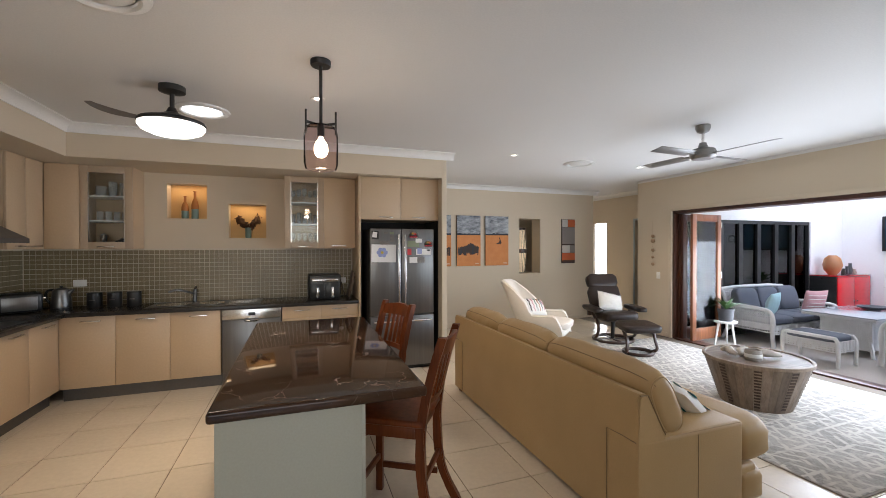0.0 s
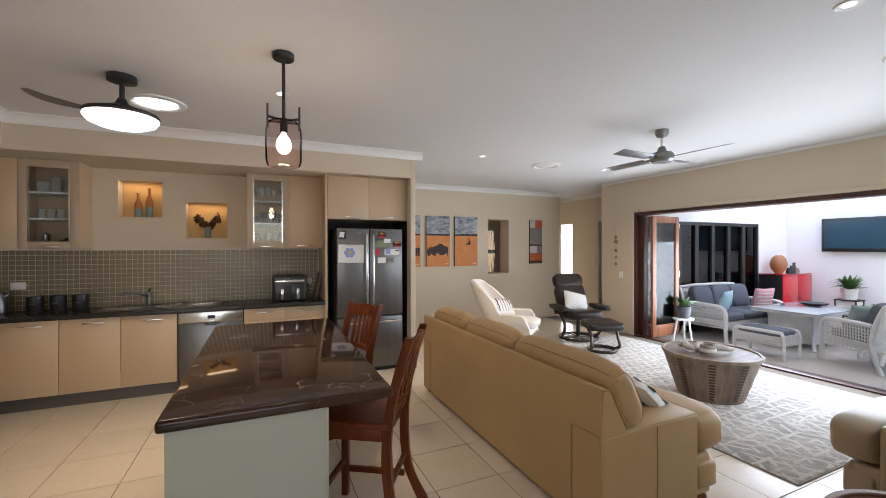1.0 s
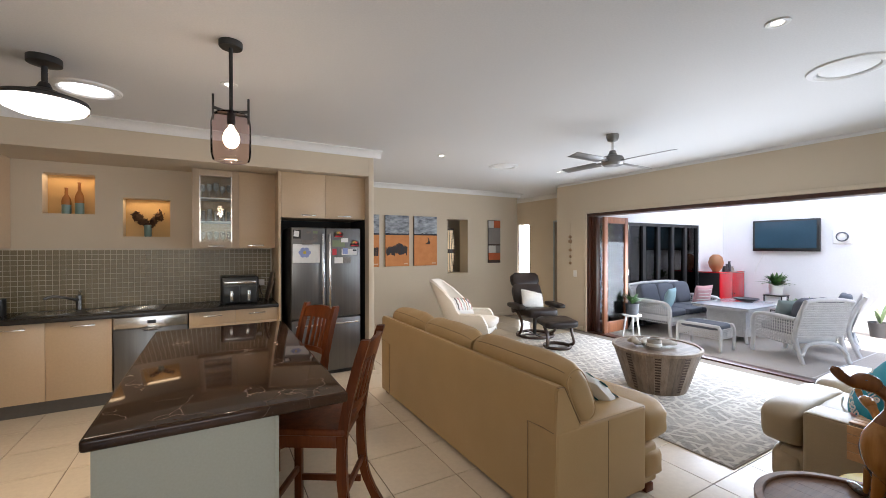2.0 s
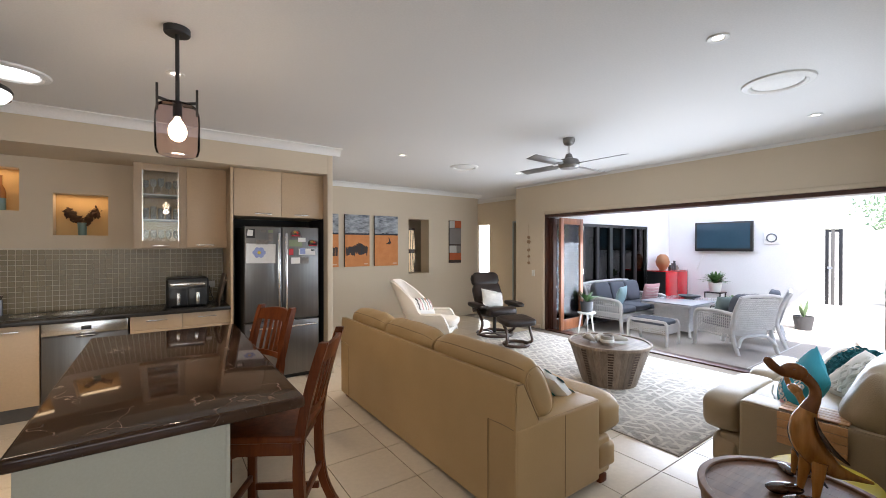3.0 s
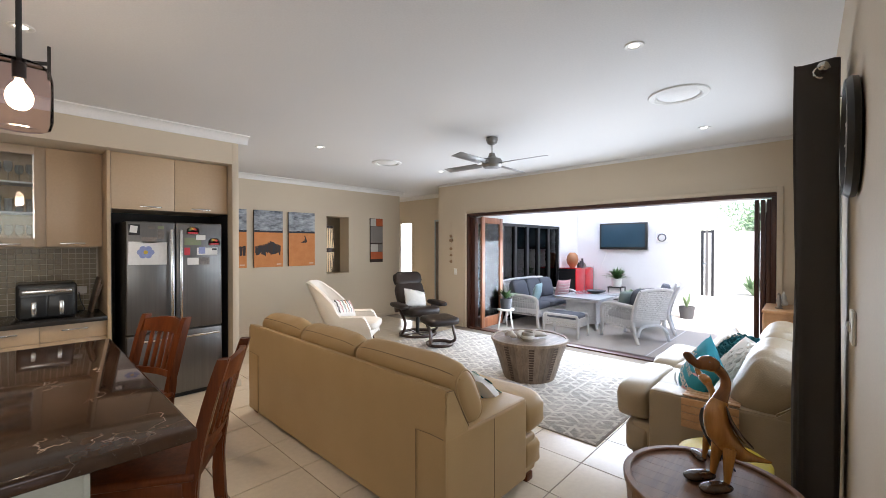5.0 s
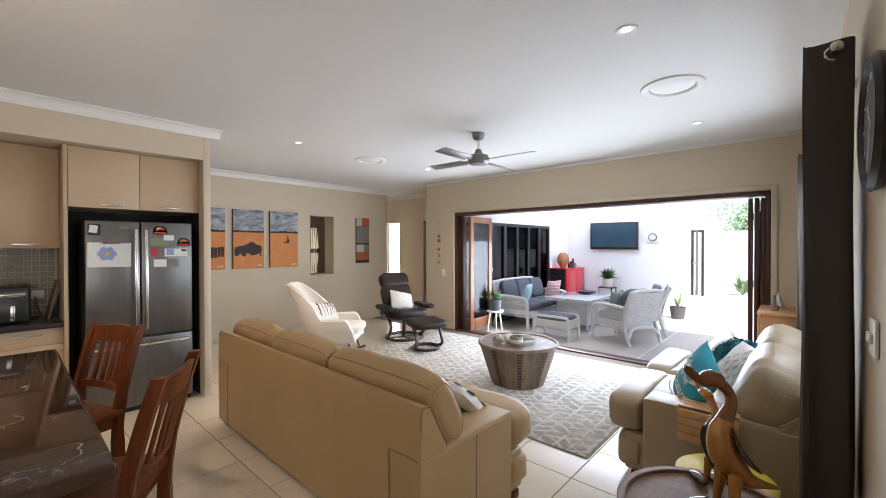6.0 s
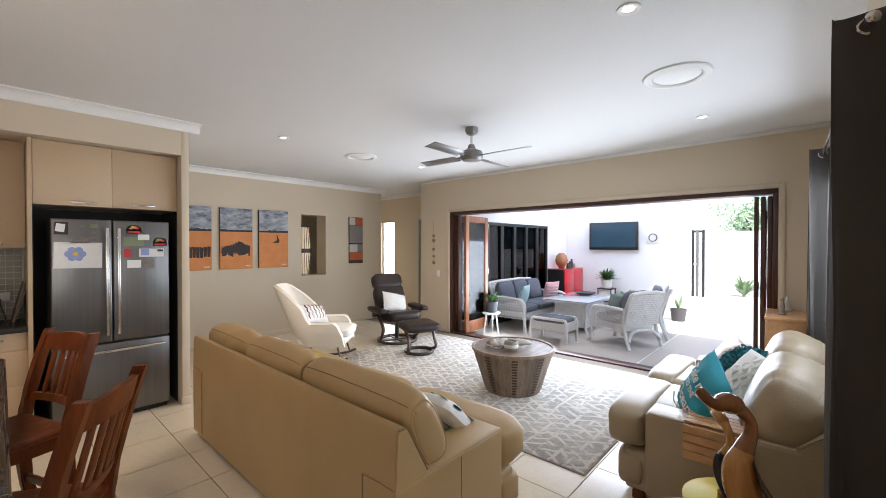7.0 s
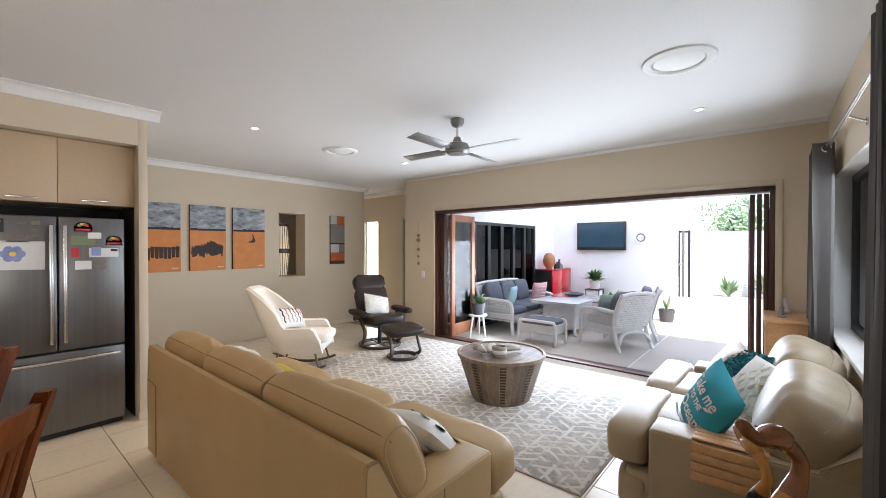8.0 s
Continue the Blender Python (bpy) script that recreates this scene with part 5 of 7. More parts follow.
def stave_table(name, m, h, r0, r1, staves, mats, label, category, dark=True, planks=7):
    """A tapered tub of upright staves with a boarded round top."""
    t = thing(name, m, label, category)
    for k in range(staves):
        a0, a1 = 2 * math.pi * k / staves, 2 * math.pi * (k + 0.965) / staves
        bm = B()
        pts = []
        for z, r in ((0.0, r0), (h - 0.002, r1)):
            for a in (a0, a1):
                for rr in (r, r - 0.022):
                    pts.append(bm.verts.new((rr * math.cos(a), rr * math.sin(a), z)))
        for f in ((0, 2, 6, 4), (1, 5, 7, 3), (0, 4, 5, 1), (2, 3, 7, 6), (0, 1, 3, 2), (4, 6, 7, 5)):
            bm.faces.new([pts[i] for i in f])
        st = part("stave", bm, mats[0], t)
        if dark and k % 4 == 1:
            for q in range(13):
                z = 0.035 + q * (h - 0.07) / 13
                r = r0 + (r1 - r0) * z / h + 0.001
                am, w = (a0 + a1) / 2, (a1 - a0) * r * 0.42
                bm = box(B(), (-0.003, -w, 0), (0.003, w, (h - 0.07) / 13 * 0.62), 0, 1, Matrix.Translation((r * math.cos(am), r * math.sin(am), z)) @ Matrix.Rotation(am, 4, "Z"))
                part("notch", bm, "dark_wood", st, "dark inlaid rung")
    for k in range(planks):
        w = 2 * (r1 - 0.022) / planks
        x0 = -(r1 - 0.022) + k * w
        bm, out = B(), []
        n = 8
        R = r1 - 0.0225
        xs = [x0 + 0.0004 + (w - 0.0008) * i / n for i in range(n + 1)]
        up = [(x, math.sqrt(max(R * R - x * x, 0.0001))) for x in xs]
        ring = up + [(x, -y) for x, y in reversed(up)]
        f = bm.faces.new([bm.verts.new((x, y, h - 0.012)) for x, y in ring])
        ext = bmesh.ops.extrude_face_region(bm, geom=[f])
        bmesh.ops.translate(bm, verts=[v for v in ext["geom"] if isinstance(v, bmesh.types.BMVert)], vec=(0, 0, -0.02))
        part("plank", bm, mats[1], t)
    rim = [(r1 - 0.024, h - 0.03), (r1 + 0.004, h - 0.03), (r1 + 0.006, h - 0.004), (r1 + 0.002, h), (r1 - 0.020, h), (r1 - 0.024, h - 0.004), (r1 - 0.024, h - 0.03)]
    part("rim", lathe(B(), rim, 48), mats[0], t)
    return t


stave_table("coffee_table", pose(6.07, 4.02, 0.011), 0.45, 0.285, 0.43, 36, ("barrel", "barrel_top"), "round weathered oak drum coffee table on the rug", "table")
stave_table("side_table", pose(3.89, 1.885, 0), 0.58, 0.26, 0.305, 30, ("side_wood", "side_wood"), "round reddish oak tub side table with raised rim", "table", False, 9)

# things on the coffee table
Z = 0.461
jar = thing("candle_jar", pose(5.93, 3.95, Z - 0.011), "grey textured candle jar on the coffee table", "candle")
part("jar", lathe(B(), [(0, 0), (0.06, 0), (0.068, 0.02), (0.068, 0.085), (0.060, 0.098), (0.055, 0.098), (0.055, 0.08), (0, 0.078)], 28), "concrete", jar)
part("band", lathe(B(), [(0.069, 0.03), (0.072, 0.034), (0.072, 0.06), (0.069, 0.064)], 28), "white_fabric", jar)
for q in ((6.02, 4.10, 25, 0.24), (6.10, 3.97, -38, 0.30), (5.92, 4.16, 70, 0.20)):
    bm, rnd = B(), random.Random(int(q[2]))
    pts = smooth_path([(-q[3] / 2, 0, 0.03), (-q[3] / 5, 0.02, 0.045), (q[3] / 6, -0.01, 0.05), (q[3] / 2, 0.02, 0.025)], 5)
    sweep(bm, pts, [0.036 * math.sin(math.pi * (0.12 + 0.76 * i / (len(pts) - 1))) for i in range(len(pts))], 10)
    for v in bm.verts:
        v.co += Vector((1, 1, 1)) * 0.008 * noise.noise(v.co * 40)
    ob = link_mesh("driftwood", bm, "driftwood")
    ob.matrix_world = pose(q[0], q[1], Z - 0.012, 0, 0, q[2])
    tagged(ob, "bleached grey driftwood piece on the coffee table", "driftwood", "driftwood pieces")


def duck(m, label, body_mat, wing_mat, head_mat, k=1.0):
    """A carved wooden duck standing upright, its beak towards +x."""
    d = thing("wooden_duck", m, label, "ornament", "carved ducks")
    pts = smooth_path([(-0.24, 0, 0.080), (-0.17, 0, 0.100), (-0.10, 0, 0.125), (-0.045, 0, 0.170), (0.005, 0, 0.235), (0.016, 0, 0.305), (0.0, 0, 0.36), (-0.024, 0, 0.41), (-0.020, 0, 0.455), (0.018, 0, 0.495), (0.06, 0, 0.515)], 6)
    n = len(pts)
    rad = [0.005, 0.014, 0.030, 0.045, 0.051, 0.046, 0.029, 0.020, 0.018, 0.022, 0.029]
    rr = []
    for i in range(n):
        u = i / (n - 1) * (len(rad) - 1)
        a = min(int(u), len(rad) - 2)
        rr.append(rad[a] + (rad[a + 1] - rad[a]) * (u - a))
    part("body", sweep(B(), pts[:37], rr[:37], 18), wing_mat if k < 1 else body_mat, d)
    part("neck", sweep(B(), pts[36:], rr[36:], 18), head_mat, d)
    beak = smooth_path([(0.02, 0, 0.498), (0.06, 0, 0.518), (0.10, 0, 0.516), (0.13, 0, 0.532), (0.16, 0, 0.566)], 5)
    part("head", sweep(B(), beak, [0.022, 0.028, 0.032, 0.034, 0.035, 0.035, 0.034, 0.032, 0.030, 0.027, 0.024, 0.021, 0.019, 0.018, 0.018, 0.018, 0.018, 0.018, 0.017, 0.014, 0.006], 14, 0.85), head_mat, d)
    for s in (-1, 1):
        wing = smooth_path([(0.010, s * 0.044, 0.350), (-0.005, s * 0.053, 0.29), (-0.05, s * 0.054, 0.225), (-0.125, s * 0.034, 0.165)], 5)
        part("wing", sweep(B(), wing, [0.004 + 0.016 * math.sin(math.pi * i / 15) for i in range(16)], 10, 0.4), wing_mat, d)
        part("foot", puff(B(), (0.055, s * 0.045, 0.020), (0.14, 0.062, 0.040), None, 0.7), "duck_dark", d)
        part("leg", rod(B(), (0.0, s * 0.038, 0.03), (-0.02, s * 0.030, 0.17), 0.011, 0.026), body_mat, d)
        part("eye", lathe(B(), [(0, 0), (0.005, 0.002), (0, 0.005)], 8, (0.074, s * 0.030 - 0.0025, 0.528)), "black", d)
    return d


d1 = duck(pose(3.935, 1.862, 0.566, 0, 0, 140), "tall polished reddish wooden duck on the side table", "duck_wood", "duck_dark", "duck_head")
d1.scale = (0.94, 0.94, 0.94)
d2 = duck(pose(4.105, 1.922, 0.566, 0, 0, 40), "smaller wooden duck with a black body behind the tall one", "duck_wood", "black", "duck_wood", 0.8)
d2.scale = (0.68, 0.68, 0.68)

stool = thing("yellow_stool", pose(4.50, 1.93, 0), "round yellow lacquered stool between side table and sofa", "stool")
part("seat", lathe(B(), [(0, 0.40), (0.18, 0.40), (0.20, 0.415), (0.20, 0.435), (0.18, 0.448), (0, 0.45)], 40), "yellow", stool)
for k in range(3):
    a = 2 * math.pi * k / 3
    part("leg", rod(B(), (0.18 * math.cos(a), 0.18 * math.sin(a), 0), (0.12 * math.cos(a), 0.12 * math.sin(a), 0.401), 0.012, 0.018), "yellow", stool)

# wooden arm tray draped over the arm of the pale sofa
tray_t = thing("sofa_tray", pose(4.95, 2.07, 0.546), "blond bamboo slatted tray draped over the sofa arm", "tray")
for k in range(5):
    x = 0.015 + k * 0.047
    part("slat", box(B(), (x, -0.15, 0.004), (x + 0.043, 0.15, 0.013), 0.002), "tray_wood", tray_t)
for k in range(4):
    z = 0.0 - k * 0.047
    part("slat", box(B(), (-0.018, -0.15, z - 0.043), (-0.008, 0.15, z), 0.002), "tray_wood", tray_t)

copy_thing(tray_t, pose(6.40, 2.07, 0.546))


def cushion(m, w, h, t, mat_name, label, seed=0):
    c = thing("scatter_cushion", m, label, "cushion", "scatter cushions")
    part("cover", pillow_mesh(B(), w, h, t, 0.05, seed), mat_name, c)
    return c


def slung(a, b, c):
    """Pose of a leaning cushion from three of its corners: the foot and head of one side, and the head of the other."""
    a, b, c = Vector(a), Vector(b), Vector(c)
    z = (b - a).normalized()
    x = (b - c)
    x = (x - z * x.dot(z)).normalized()
    m = Matrix((x, z.cross(x), z)).transposed().to_4x4()
    m.translation = a + (c - b) / 2
    return m


teal = cushion(slung((5.47, 2.38, 0.46), (5.42, 2.17, 0.82), (5.06, 1.985, 0.80)), 0.42, 0.42, 0.15, "teal", "turquoise printed cushion with white brush lettering", 3)


def lettering(parent, text, size, x0, z0, w, h, t, mat_name):
    """Raised words that follow the swell of a cushion w by h by t, on its +y side."""
    cu = bpy.data.curves.new("lettering", "FONT")
    cu.body, cu.size, cu.extrude, cu.align_x, cu.align_y, cu.shear, cu.offset = text, size, 0.0012, "CENTER", "CENTER", 0.2, 0.0012
    tmp = bpy.data.objects.new("lettering", cu)
    scene.collection.objects.link(tmp)
    me = bpy.data.meshes.new_from_object(tmp.evaluated_get(bpy.context.evaluated_depsgraph_get()))
    bpy.data.objects.remove(tmp)
    for v in me.vertices:
        x, z = x0 - v.co.x, z0 + v.co.y
        u, q = min(0.97, abs(x) / (w / 2)), min(0.97, abs(z - h / 2) / (h / 2))
        v.co = (x, t / 2 * ((1 - u * u) * (1 - q * q)) ** 0.45 * 1.05 + 0.003 + v.co.z, z)
    me.materials.clear()
    me.materials.append(M[mat_name])
    ob = new("lettering", me)
    ob.parent = parent
    return ob


for text, size, z in (("Take me", 0.088, 0.285), ("TO THE", 0.048, 0.212), ("Ocean", 0.100, 0.135)):
    lettering(teal, text, size, 0.0, z, 0.42, 0.42, 0.15, "white_fabric")
wave = smooth_path([(-0.17, 0.064, 0.05), (-0.11, 0.068, 0.065), (-0.06, 0.07, 0.045), (0.0, 0.072, 0.06), (0.07, 0.07, 0.042), (0.14, 0.066, 0.058)], 5)
part("wave_line", sweep(B(), wave, 0.005, 6), "white_fabric", teal)
for x, z in ((-0.13, 0.25), (-0.12, 0.12)):
    part("starfish", lathe(B(), [(0, 0.0), (0.02, 0.004), (0.008, 0.009), (0, 0.01)], 5, (x, 0.075, z)), "pink_fabric", teal)
white_c = cushion(pose(5.66, 2.08, 0.48, 42, -10, 46), 0.40, 0.39, 0.16, "white_fabric", "off-white knotted macrame cushion", 5)
for k in range(9):
    pts = [(-0.15 + 0.0375 * k + 0.012 * math.sin(i * 1.9 + k * 3.1), 0.090 - 0.07 * abs(i / 11 - 0.5) - 0.05 * ((k - 4) / 4) ** 2, 0.045 + 0.027 * i) for i in range(12)]
    part("braid", sweep(B(), smooth_path(pts, 3), 0.014, 8), "white_fabric", white_c)
dt = cushion(pose(5.93, 2.15, 0.49, 42, 5, 40), 0.40, 0.38, 0.2, "dark_teal", "dark teal rosette-textured cushion", 7)
bm, rnd = B(), random.Random(8)
for k in range(420):
    u, v = rnd.uniform(-0.9, 0.9), rnd.uniform(-0.9, 0.9)
    d = 0.1 * ((1 - u * u) * (1 - v * v)) ** 0.45
    c = Vector((u * 0.19, d + 0.002, 0.19 + v * 0.18))
    a = Vector((rnd.gauss(0, 1), rnd.gauss(0.6, 0.5), rnd.gauss(0, 1))).normalized() * 0.02
    e = a.orthogonal().normalized() * 0.016
    bm.faces.new([bm.verts.new(c + q) for q in (a, e, -a, -e)])
part("rosette_cover", bm, "dark_teal", dt)
cushion(pose(6.16, 2.27, 0.475, 34, -6, 20), 0.42, 0.38, 0.17, "leather_grey", "pale grey cushion behind the teal one", 9)
sp = cushion(pose(4.24, 3.20, 0.44, -46, 0, 80), 0.36, 0.34, 0.15, "white_fabric", "white cushion with teal leaf dots on the olive sofa", 11)
for x, z, mt in ((-0.12, 0.25, "dark_teal"), (-0.02, 0.28, "aqua_fabric"), (0.09, 0.25, "dark_teal"), (-0.05, 0.19, "aqua_fabric"), (0.05, 0.17, "dark_teal"), (-0.12, 0.12, "aqua_fabric"), (0.13, 0.13, "aqua_fabric"), (0.0, 0.08, "dark_teal")):
    for s in (1, -1):
        bm = lathe(B(), [(0, 0), (0.030, 0.002), (0, 0.005)], 14)
        yd = 0.075 * ((1 - (x / 0.18) ** 2) * (1 - ((z - 0.17) / 0.17) ** 2)) ** 0.45
        bmesh.ops.transform(bm, matrix=Matrix.Translation((x, s * (yd - 0.001), z)) @ Matrix.Rotation(radians(-90 * s), 4, "X"), verts=bm.verts[:])
        part("dot", bm, mt, sp)
th = puff(B(), (3.80, 4.70, 0.62), (0.3, 0.55, 0.4), None, 0.6, wobble=0.12, seed=4)
solid("throw_pillow", th, "white_fabric", "white pillow lying on the olive sofa seat", "cushion")
solid("yellow_cushion", puff(B(), (3.86, 4.22, 0.60), (0.22, 0.36, 0.34), Matrix.Rotation(radians(14), 4, "X"), 0.6, wobble=0.1, seed=2), "yellow", "bright yellow cushion on the olive sofa seat", "cushion")


# ---- rocking chair ----
rk = thing("rocking_chair", pose(5.29, 6.45, 0, 0, 0, -48), "cream upholstered rocking chair on wooden runners", "chair")
def chair_shell():
    """A bucket shell: low arms at the front that sweep up into a tall leaning back."""
    bm, n, rows = B(), 36, 12
    grids = []

    def spot(u, v, inset):
        a = abs(u)
        if a > 0.42:
            x, y, nx, ny = -0.10 + 0.44 * (a - 0.42) / 0.58, math.copysign(0.345, u), 0.0, -math.copysign(1, u)
        else:
            t = u / 0.42 * math.pi / 2
            x, y = -0.10 - 0.20 * math.cos(t), 0.345 * math.sin(t)
            nx, ny = math.cos(t), -math.sin(t)
        k = max(0.0, 1 - a / 0.50)
        k = min(1.0, k * 1.9)
        k = k * k * (3 - 2 * k)
        top = 0.545 + 0.465 * k + 0.03 * max(0, a - 0.6) - 0.16 * max(0, (a - 0.90) / 0.10) ** 2
        z = 0.25 + (top - 0.25) * v
        up = (z - 0.25) / 0.78
        wide = 0.86 + 0.14 * min(1.0, up * 4) - 0.50 * max(0.0, up - 0.38)
        return Vector(((x + nx * inset) - 0.38 * up * max(0.35, k) + 0.02, (y + ny * inset) * wide, z))
    for inset in (0.0, 0.075):
        grids.append([[bm.verts.new(spot(-1 + 2 * i / n, j / rows, inset)) for j in range(rows + 1)] for i in range(n + 1)])
    rim = [bm.verts.new(spot(-1 + 2 * i / n, 1, 0.0375) + Vector((0, 0, 0.022))) for i in range(n + 1)]
    out, inn = grids
    for i in range(n):
        for j in range(rows):
            bm.faces.new((out[i][j], out[i][j + 1], out[i + 1][j + 1], out[i + 1][j]))
            bm.faces.new((inn[i][j], inn[i + 1][j], inn[i + 1][j + 1], inn[i][j + 1]))
        bm.faces.new((out[i][rows], rim[i], rim[i + 1], out[i + 1][rows]))
        bm.faces.new((inn[i][rows], inn[i + 1][rows], rim[i + 1], rim[i]))
        bm.faces.new((out[i][0], out[i + 1][0], inn[i + 1][0], inn[i][0]))
    for i in (0, n):
        for j in range(rows):
            bm.faces.new((out[i][j], inn[i][j], inn[i][j + 1], out[i][j + 1]))
        bm.faces.new((out[i][rows], inn[i][rows], rim[i]))
    bmesh.ops.recalc_face_normals(bm, faces=bm.faces[:])
    return bm


link = part("backrest", chair_shell(), "cream_fabric", rk, "curved shell of back and arms")
for poly in link.data.polygons:
    poly.use_smooth = True
part("seat_base", box(B(), (-0.26, -0.285, 0.255), (0.36, 0.285, 0.36), 0.04, 4), "cream_fabric", rk)
part("seat_cushion", puff(B(), (0.11, 0, 0.415), (0.62, 0.53, 0.13), None, 0.36, wobble=0.04), "cream_fabric", rk)
for s in (-1, 1):
    pts = [(0.02 + 0.95 * math.sin(a), s * 0.24, 0.967 - 0.95 * math.cos(a)) for a in [radians(-28 + 51 * i / 16) for i in range(17)]]
    part("runner", sweep(B(), pts, 0.017, 8), "barrel_top", rk, "curved timber runner")
    for x, xt in ((-0.26, -0.16), (0.30, 0.24)):
        part("leg", rod(B(), (x, s * 0.24, 0.03 + 0.06 * (x + 0.02) ** 2 * 8), (xt, s * 0.22, 0.29), 0.012, 0.014), "barrel_top", rk)
pc = cushion(pose(5.27, 6.55, 0.485, 34, -8, 198), 0.46, 0.27, 0.14, "white_fabric", "white cushion with muted stripes on the rocking chair", 13)
for k, mt in enumerate(("pink_fabric", "grey_fabric", "terracotta", "sage_fabric", "pink_fabric", "ink")):
    for s in (-1, 1):
        x = -0.155 + 0.062 * k
        pts = [(x + 0.012 * math.sin(i * 2.1 + k), s * (0.0715 * ((1 - (x / 0.22) ** 2) * (1 - ((z - 0.15) / 0.15) ** 2)) ** 0.45 - 0.004), z) for i, z in enumerate([0.05 + 0.025 * q for q in range(9)])]
        part("stripe", sweep(B(), pts, 0.009, 6), mt, pc)


rk.scale = (0.98, 0.98, 0.98)


# ---- recliner with footstool ----
def bent_base(parent, r, name="base_ring"):
    pts = [(r * math.cos(a), r * math.sin(a), 0.018) for a in [2 * math.pi * i / 28 for i in range(29)]]
    part(name, sweep(B(), pts, 0.028, 10, 0.7, False), "dark_wood", parent)


rec = thing("recliner_chair", pose(6.66, 6.53, 0.011, 0, 0, -16), "black leather recliner on a dark bentwood base", "chair")
bent_base(rec, 0.30)
for s in (-1, 1):
    pts = smooth_path([(s * 0.29, 0.05, 0.02), (s * 0.31, -0.10, 0.10), (s * 0.30, -0.14, 0.24), (s * 0.315, -0.06, 0.36), (s * 0.32, 0.05, 0.44)], 6)
    part("side_frame", sweep(B(), pts, 0.036, 10, 0.65), "dark_wood", rec)
    part("armrest", puff(B(), (s * 0.355, -0.02, 0.515), (0.15, 0.54, 0.085), None, 0.45), "black_leather", rec)
    part("arm_post", bar(B(), (s * 0.34, 0.06, 0.40), (s * 0.35, 0.06, 0.50), 0.06, 0.10), "dark_wood", rec)
part("seat", puff(B(), (0, -0.06, 0.40), (0.56, 0.60, 0.17), Matrix.Rotation(radians(-6), 4, "X"), 0.4, wobble=0.05), "black_leather", rec)
lean = Matrix.Rotation(radians(-24), 4, "X")
part("backrest", puff(B(), (0, 0.30, 0.66), (0.54, 0.14, 0.44), lean, 0.42, wobble=0.06, seed=2), "black_leather", rec)
part("headrest", puff(B(), (0, 0.41, 0.91), (0.52, 0.15, 0.25), lean, 0.42, wobble=0.06, seed=5), "black_leather", rec)
part("lumbar", puff(B(), (0, 0.235, 0.53), (0.50, 0.13, 0.20), lean, 0.5, wobble=0.06, seed=6), "black_leather", rec)
part("swivel_post", rod(B(), (0, 0.02, 0.03), (0, 0.0, 0.34), 0.03), "black_metal", rec)
for a in (0, 90):
    part("base_spoke", box(B(), (-0.29, -0.02, 0.012), (0.29, 0.02, 0.03), 0.004, 2, Matrix.Rotation(radians(a), 4, "Z")), "dark_wood", rec)
ott = thing("footstool", pose(6.40, 5.77, 0.011, 0, 0, -16), "black leather footstool matching the recliner", "footstool")
bent_base(ott, 0.19)
part("cushion", puff(B(), (0, 0, 0.375), (0.54, 0.42, 0.12), Matrix.Rotation(radians(5), 4, "X"), 0.4, wobble=0.05), "black_leather", ott)
for s in (-1, 1):
    pts = smooth_path([(s * 0.18, -0.02, 0.02), (s * 0.215, -0.10, 0.08), (s * 0.20, -0.08, 0.2), (s * 0.215, 0.0, 0.33)], 6)
    part("side_frame", sweep(B(), pts, 0.032, 10, 0.65), "dark_wood", ott)
fc = cushion(pose(6.60, 6.50, 0.475, -30, 14, -8), 0.44, 0.32, 0.17, "fluffy", "fluffy white cushion on the black recliner", 17)
bm, rnd = B(), random.Random(3)
for k in range(900):
    u, v, s = rnd.uniform(-0.97, 0.97), rnd.uniform(-0.97, 0.97), rnd.choice((-1, -1, 1))
    d = s * 0.085 * ((1 - u * u) * (1 - v * v)) ** 0.45
    c = Vector((u * 0.21, d, 0.16 + v * 0.155))
    a = Vector((rnd.gauss(0, 0.6), s * 1.0, rnd.gauss(0, 0.6))).normalized() * 0.022
    e = a.orthogonal().normalized() * 0.006
    bm.faces.new([bm.verts.new(c + q) for q in (-e, e, a)])
part("fleece", bm, "fluffy", fc)

# ---- pictures on the north wall ----
AY = ART_Y


def canvas(x0, x1, z0, z1, label):
    c = thing("canvas_painting", I4, label, "painting", "desert paintings")
    hz = z1 - (z1 - z0) * 0.375
    part("canvas", box(B(), (x0, AY - 0.036, z0), (x1, AY - 0.001, z1), 0.002), "ink", c)
    part("sand", box(B(), (x0 + 0.001, AY - 0.0385, z0 + 0.001), (x1 - 0.001, AY - 0.0355, hz)), "orange", c, "ochre painted sand")
    part("sky", box(B(), (x0 + 0.001, AY - 0.0385, hz + 0.0005), (x1 - 0.001, AY - 0.0355, z1 - 0.001)), "storm", c, "stormy grey painted sky")
    rnd, bm = random.Random(int(x0 * 100)), B()
    n = 14
    topz = [hz + 0.015 + 0.03 * abs(noise.noise(Vector((x0 * 9 + i * 0.6, 0, 0)))) for i in range(n + 1)]
    for i in range(n):
        xa, xb = x0 + 0.002 + (x1 - x0 - 0.004) * i / n, x0 + 0.002 + (x1 - x0 - 0.004) * (i + 1) / n
        bm.faces.new([bm.verts.new(p) for p in ((xa, AY - 0.0392, hz - 0.012), (xb, AY - 0.0392, hz - 0.012), (xb, AY - 0.0392, topz[i + 1]), (xa, AY - 0.0392, topz[i]))])
    part("range", bm, "range_paint", c, "dark painted range")
    return c, hz


